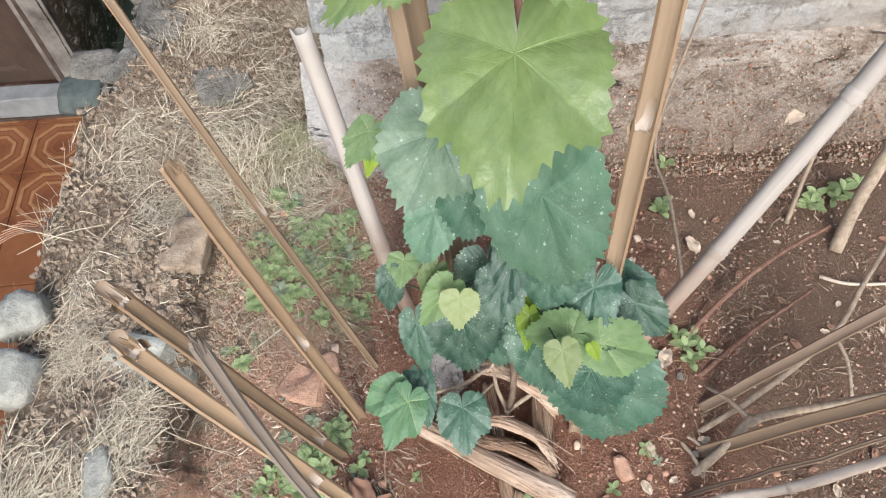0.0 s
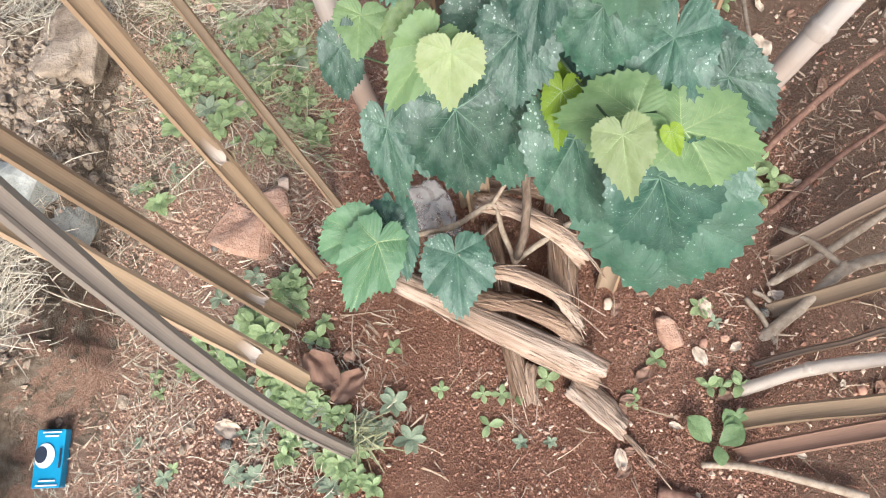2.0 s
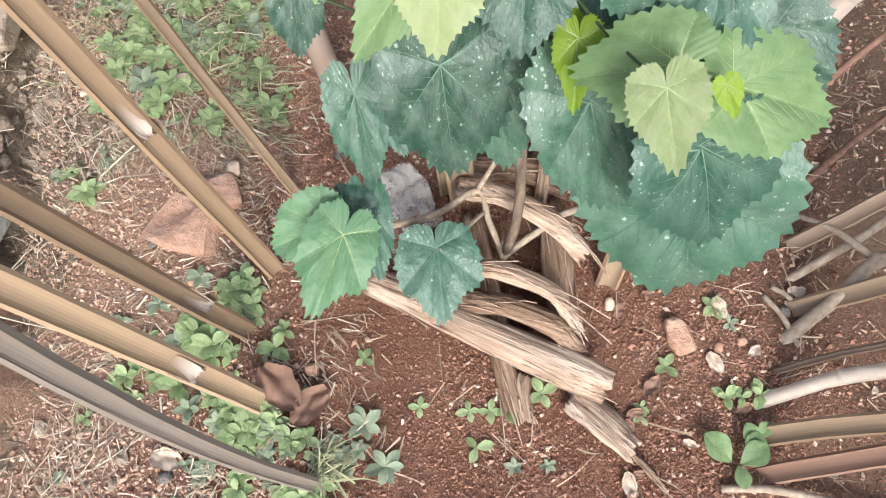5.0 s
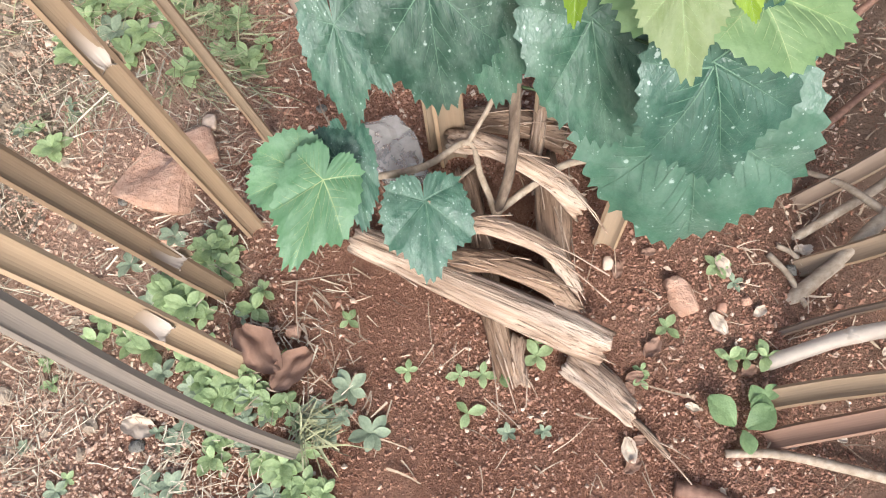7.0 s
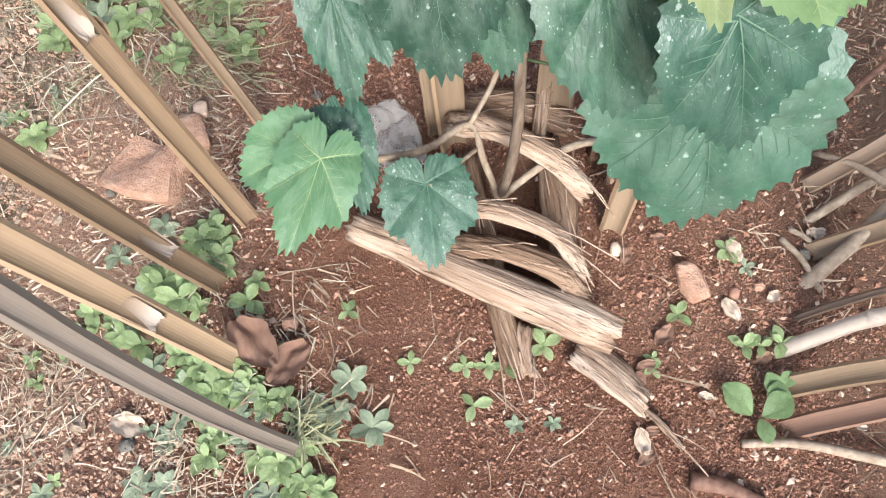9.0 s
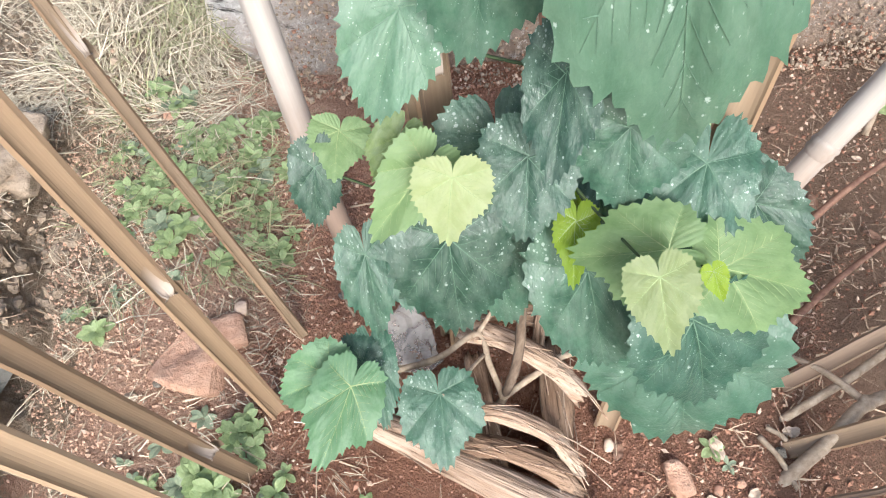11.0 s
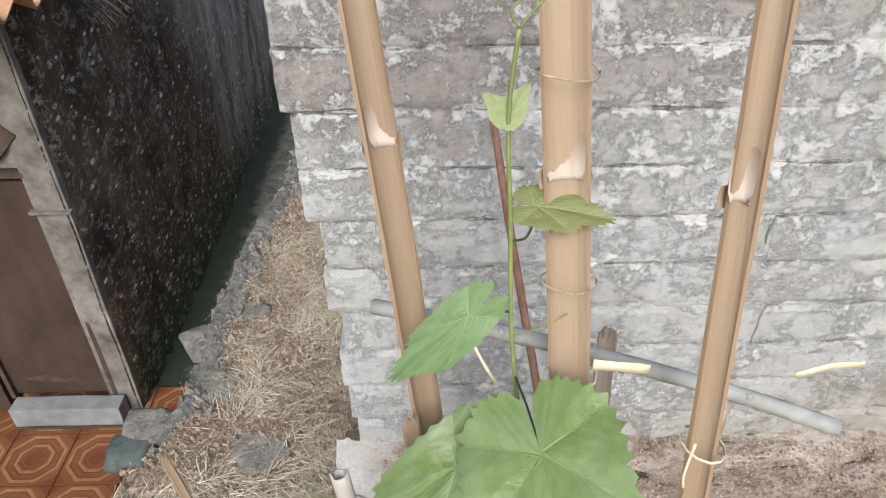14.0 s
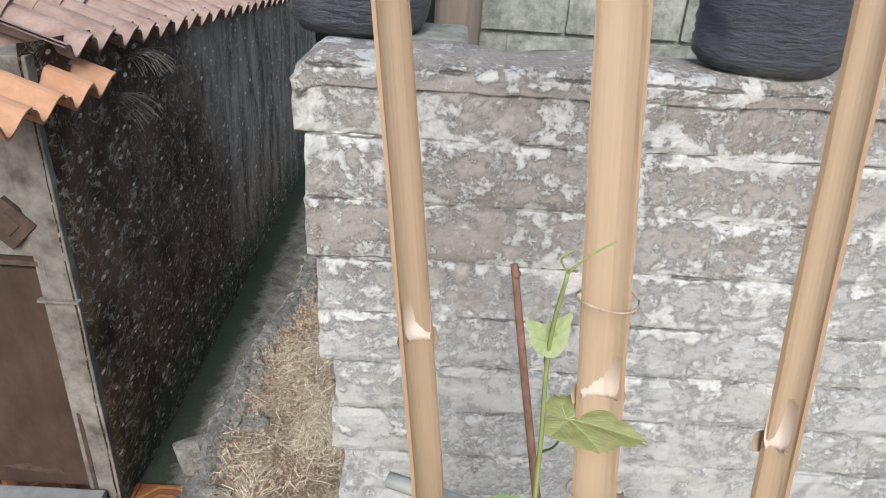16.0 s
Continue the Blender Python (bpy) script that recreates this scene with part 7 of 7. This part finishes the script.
def straws(name, label, material, count, area, length, rng, keep, lie=0.25, width=0.00075, category="grass"):
    verts, faces = [], []
    done = 0
    while done < count:
        x, y = rng.uniform(*area[0]), rng.uniform(*area[1])
        if x < left_edge(y) + 0.005 or rng.random() > keep(x, y):
            continue
        # blades lie in tufts that share a direction
        a = 6.3 * noise.noise((x * 3.1, y * 3.1, 12.0)) + rng.gauss(0, 0.8)
        ln = rng.uniform(*length)
        wide = rng.uniform(0.5, 1.0) + 1.2 * rng.random() ** 6
        up = abs(rng.gauss(0, lie))
        d = Vector((math.cos(a), math.sin(a), up))
        p0 = on_ground(x, y, rng.uniform(0.0, 0.012))
        bend = Vector((rng.gauss(0, 0.25), rng.gauss(0, 0.25), -up * 0.8))
        side = Vector((-math.sin(a), math.cos(a), rng.uniform(-0.6, 0.6))).normalized()
        b = len(verts)
        for k in range(4):
            t = k / 3
            p = p0 + d * (ln * t) + bend * (ln * t * t * 0.6)
            g = ground_z(p.x, p.y) + 0.001
            if p.z < g:
                p.z = g + rng.uniform(0, 0.004)
            w = width * wide * (1 - 0.6 * t)
            verts += [p - side * w, p + side * w]
        for k in range(3):
            q = b + 2 * k
            faces.append((q, q + 1, q + 3, q + 2))
        done += 1
    thing(name, label, category, kind="stuff", data=raw_mesh(name, verts, faces, material))


scatter_lumps("kerb_rubble", "broken mortar and small stones along the path's edge", STONE, 900, ((-0.72, -0.30), (1.40, 4.2)), (0.010, 0.042), random.Random(81), lambda x, y: 1.0 if abs(x - left_edge(y) - 0.035) < 0.055 else 0.0)

FOOT = ((1.06, 0.0), (1.105, 0.002), (1.135, 0.028), (1.170, 0.040), (1.185, 0.062), (1.225, 0.072), (1.240, 0.098), (1.275, 0.112), (1.295, 0.145), (1.320, 0.165))


def foot_rubble(name, label, material, count, size, rng):
    """Crumbs and small stones caught on the footing and heaped before it."""
    verts, faces = [], []
    bv = [Vector(v) * 0.5 for v in ((1, 0, 0), (-1, 0, 0), (0, 1, 0), (0, -1, 0), (0, 0, 1), (0, 0, -1))]
    bf = [(0, 2, 4), (2, 1, 4), (1, 3, 4), (3, 0, 4), (2, 0, 5), (1, 2, 5), (3, 1, 5), (0, 3, 5)]
    for _ in range(count):
        x = rng.uniform(0.0, 1.75)
        y = 1.06 + 0.26 * rng.random() ** 1.4
        k = max(i for i in range(len(FOOT) - 1) if FOOT[i][0] <= y + 1e-9)
        t = (y - FOOT[k][0]) / (FOOT[k + 1][0] - FOOT[k][0])
        z = FOOT[k][1] + t * (FOOT[k + 1][1] - FOOT[k][1])
        s = size[0] + (size[1] - size[0]) * rng.random() ** 3
        q = Euler((rng.uniform(0, 6), rng.uniform(0, 6), rng.uniform(0, 6))).to_matrix()
        o = Vector((x, y - 0.004, z + 0.006 + ground_z(x, min(y, 1.1)) * (y < 1.12)))
        b = len(verts)
        verts += [o + q @ Vector((v.x * s * rng.uniform(0.7, 1.5), v.y * s, v.z * s * 0.8)) for v in bv]
        faces += [tuple(i + b for i in f) for f in bf]
    thing(name, label, "soil", kind="stuff", data=raw_mesh(name, verts, faces, material))


foot_rubble("footing_rubble", "crumbled mortar and earth along the wall's foot", EARTH, 5000, (0.003, 0.013), random.Random(71))
foot_rubble("footing_crumbs", "red soil crumbs along the wall's foot", CRUMB, 3500, (0.002, 0.010), random.Random(72))
foot_rubble("footing_grit", "pale mortar grit along the wall's foot", GRIT, 2200, (0.002, 0.009), random.Random(73))


# long dry stalks arching over the mound
_rng = random.Random(91)
for x, y, a, ln in ((-0.62, 0.98, 160, 0.22), (-0.55, 1.02, 200, 0.20), (-0.48, 1.05, 230, 0.18), (-0.58, 0.75, 320, 0.16), (-0.52, 0.62, 300, 0.15), (-0.64, 0.90, 250, 0.16), (-0.36, 1.12, 210, 0.20), (-0.30, 0.98, 250, 0.14), (-0.42, 0.55, 340, 0.16), (-0.25, 0.70, 30, 0.14), (-0.60, 1.20, 120, 0.16), (-0.40, 1.30, 260, 0.18)):
    d = Vector((math.cos(radians(a)), math.sin(radians(a)), 0))
    p0 = on_ground(x, y, -0.004)
    p2 = p0 + d * ln
    p2.z = (ground_z(p2.x, p2.y) if p2.x > left_edge(p2.y) else p0.z) + 0.006
    p1 = (p0 + p2) / 2 + Vector((_rng.uniform(-0.02, 0.02), _rng.uniform(-0.02, 0.02), 0.035))
    stick("grass_stalk", [p0, p1, p2], (0.0014, 0.0007), STRAW, "long dry grass stalk arching over the mound", "grass stalk", "grass stalks on the mound", 5)


def clump(x, y, s=4.0):
    return max(0.03, min(1.0, 0.38 + 1.6 * noise.noise((x * s, y * s, 21.0))))


def mound_grass(x, y):
    edge = max(0.0, min(1.0, (mound_edge(y) - 0.02 - x) / 0.04)) if y < 1.0 else max(0.0, min(1.0, (0.0 - x) / 0.1))
    edge = max(edge, (0.14 if y > 0.75 else 0.035) * max(0.0, min(1.0, (-0.05 - x) / 0.2)))
    bald = max(0.0, 1 - math.hypot((x + 0.45) / 0.13, (y - 0.83) / 0.17) ** 4)
    for sx, sy, ss, _, _ in PATH_STONES:
        if math.hypot((x - sx) / ss[0], (y - sy) / ss[1]) < 0.5:
            bald = 1.0
    rim = 0.30 if y > 0.55 and x < left_edge(y) + 0.11 else 1.0
    return rim * edge * clump(x, y, 6.0) * (1 - 0.92 * bald) * (0.55 if y > 1.2 else 1.0)


straws("dry_grass", "trampled straw-coloured dry grass on mound and path", STRAW, 11500, ((-0.72, 0.0), (-0.1, 2.9)), (0.018, 0.078), random.Random(31), mound_grass)
straws("dry_grass_bed", "thin dry grass scattered over the soil", STRAW_DULL, 480, ((-0.35, 1.2), (0.0, 1.12)), (0.02, 0.07), random.Random(32), lambda x, y: 1.0, 0.1, 0.0008)
straws("straw_bits", "short broken bits of straw on the trodden soil", STRAW, 2200, ((-0.42, 0.06), (0.05, 1.15)), (0.006, 0.034), random.Random(36), lambda x, y: clump(x, y, 9.0) * min(1.0, max(0.15, (0.06 - x) / 0.2)), 0.12, 0.0007)
straws("dull_bits", "dull brown bits of dead grass on the soil", STRAW_DULL, 2600, ((-0.40, 1.1), (0.03, 1.12)), (0.005, 0.030), random.Random(37), lambda x, y: clump(x, y, 8.0) * (0.15 if 0.1 < x < 0.5 else 1.0), 0.12, 0.0009)
straws("green_grass", "short half-green grass at the path's edge", GREENGRASS, 1500, ((-0.34, 0.05), (0.72, 1.36)), (0.02, 0.055), random.Random(33), lambda x, y: clump(x, y, 7.0) * max(0.0, 1 - abs(x + 0.14) / 0.22), 0.6)
straws("alley_weeds", "tufts of dry grass along the wall's foot", STRAW, 1400, ((-0.30, -0.10), (1.0, 2.4)), (0.03, 0.08), random.Random(34), lambda x, y: 1.0, 0.7)
straws("green_tuft", "dark green tuft of grass at the foot of a grey stake", GREENGRASS, 70, ((0.00, 0.04), (0.28, 0.32)), (0.02, 0.045), random.Random(35), lambda x, y: 1.0, 0.8, 0.0012)


# ---- withered growth hanging from the eave ----
def hanging_tuft(x, y, z, label, seed):
    rng = random.Random(seed)
    verts, faces = [], []
    for _ in range(30):
        a = rng.uniform(-0.7, 0.9)
        pts = [Vector((rng.uniform(-0.01, 0.03), rng.uniform(-0.08, 0.08), 0))]
        d = Vector((0.5 + 0.3 * rng.random(), a, 0.25))
        for k in range(4):
            d += Vector((0, rng.gauss(0, 0.2), -0.28))
            pts.append(pts[-1] + d.normalized() * rng.uniform(0.03, 0.055))
        v, f = tube(pts, 0.0016, 4)
        faces += [tuple(q + len(verts) for q in g) for g in f]
        verts += v
    thing("withered_fern", label, "fern", "withered growth on the eave", at=(x, y, z), data=raw_mesh("withered_fern", verts, faces, FERN))


hanging_tuft(-1.24, 3.25, 0.93, "withered grey fern growing from the mouldy wall", 1)
hanging_tuft(-1.24, 3.0, 0.80, "small withered fern under the orange tiles", 2)
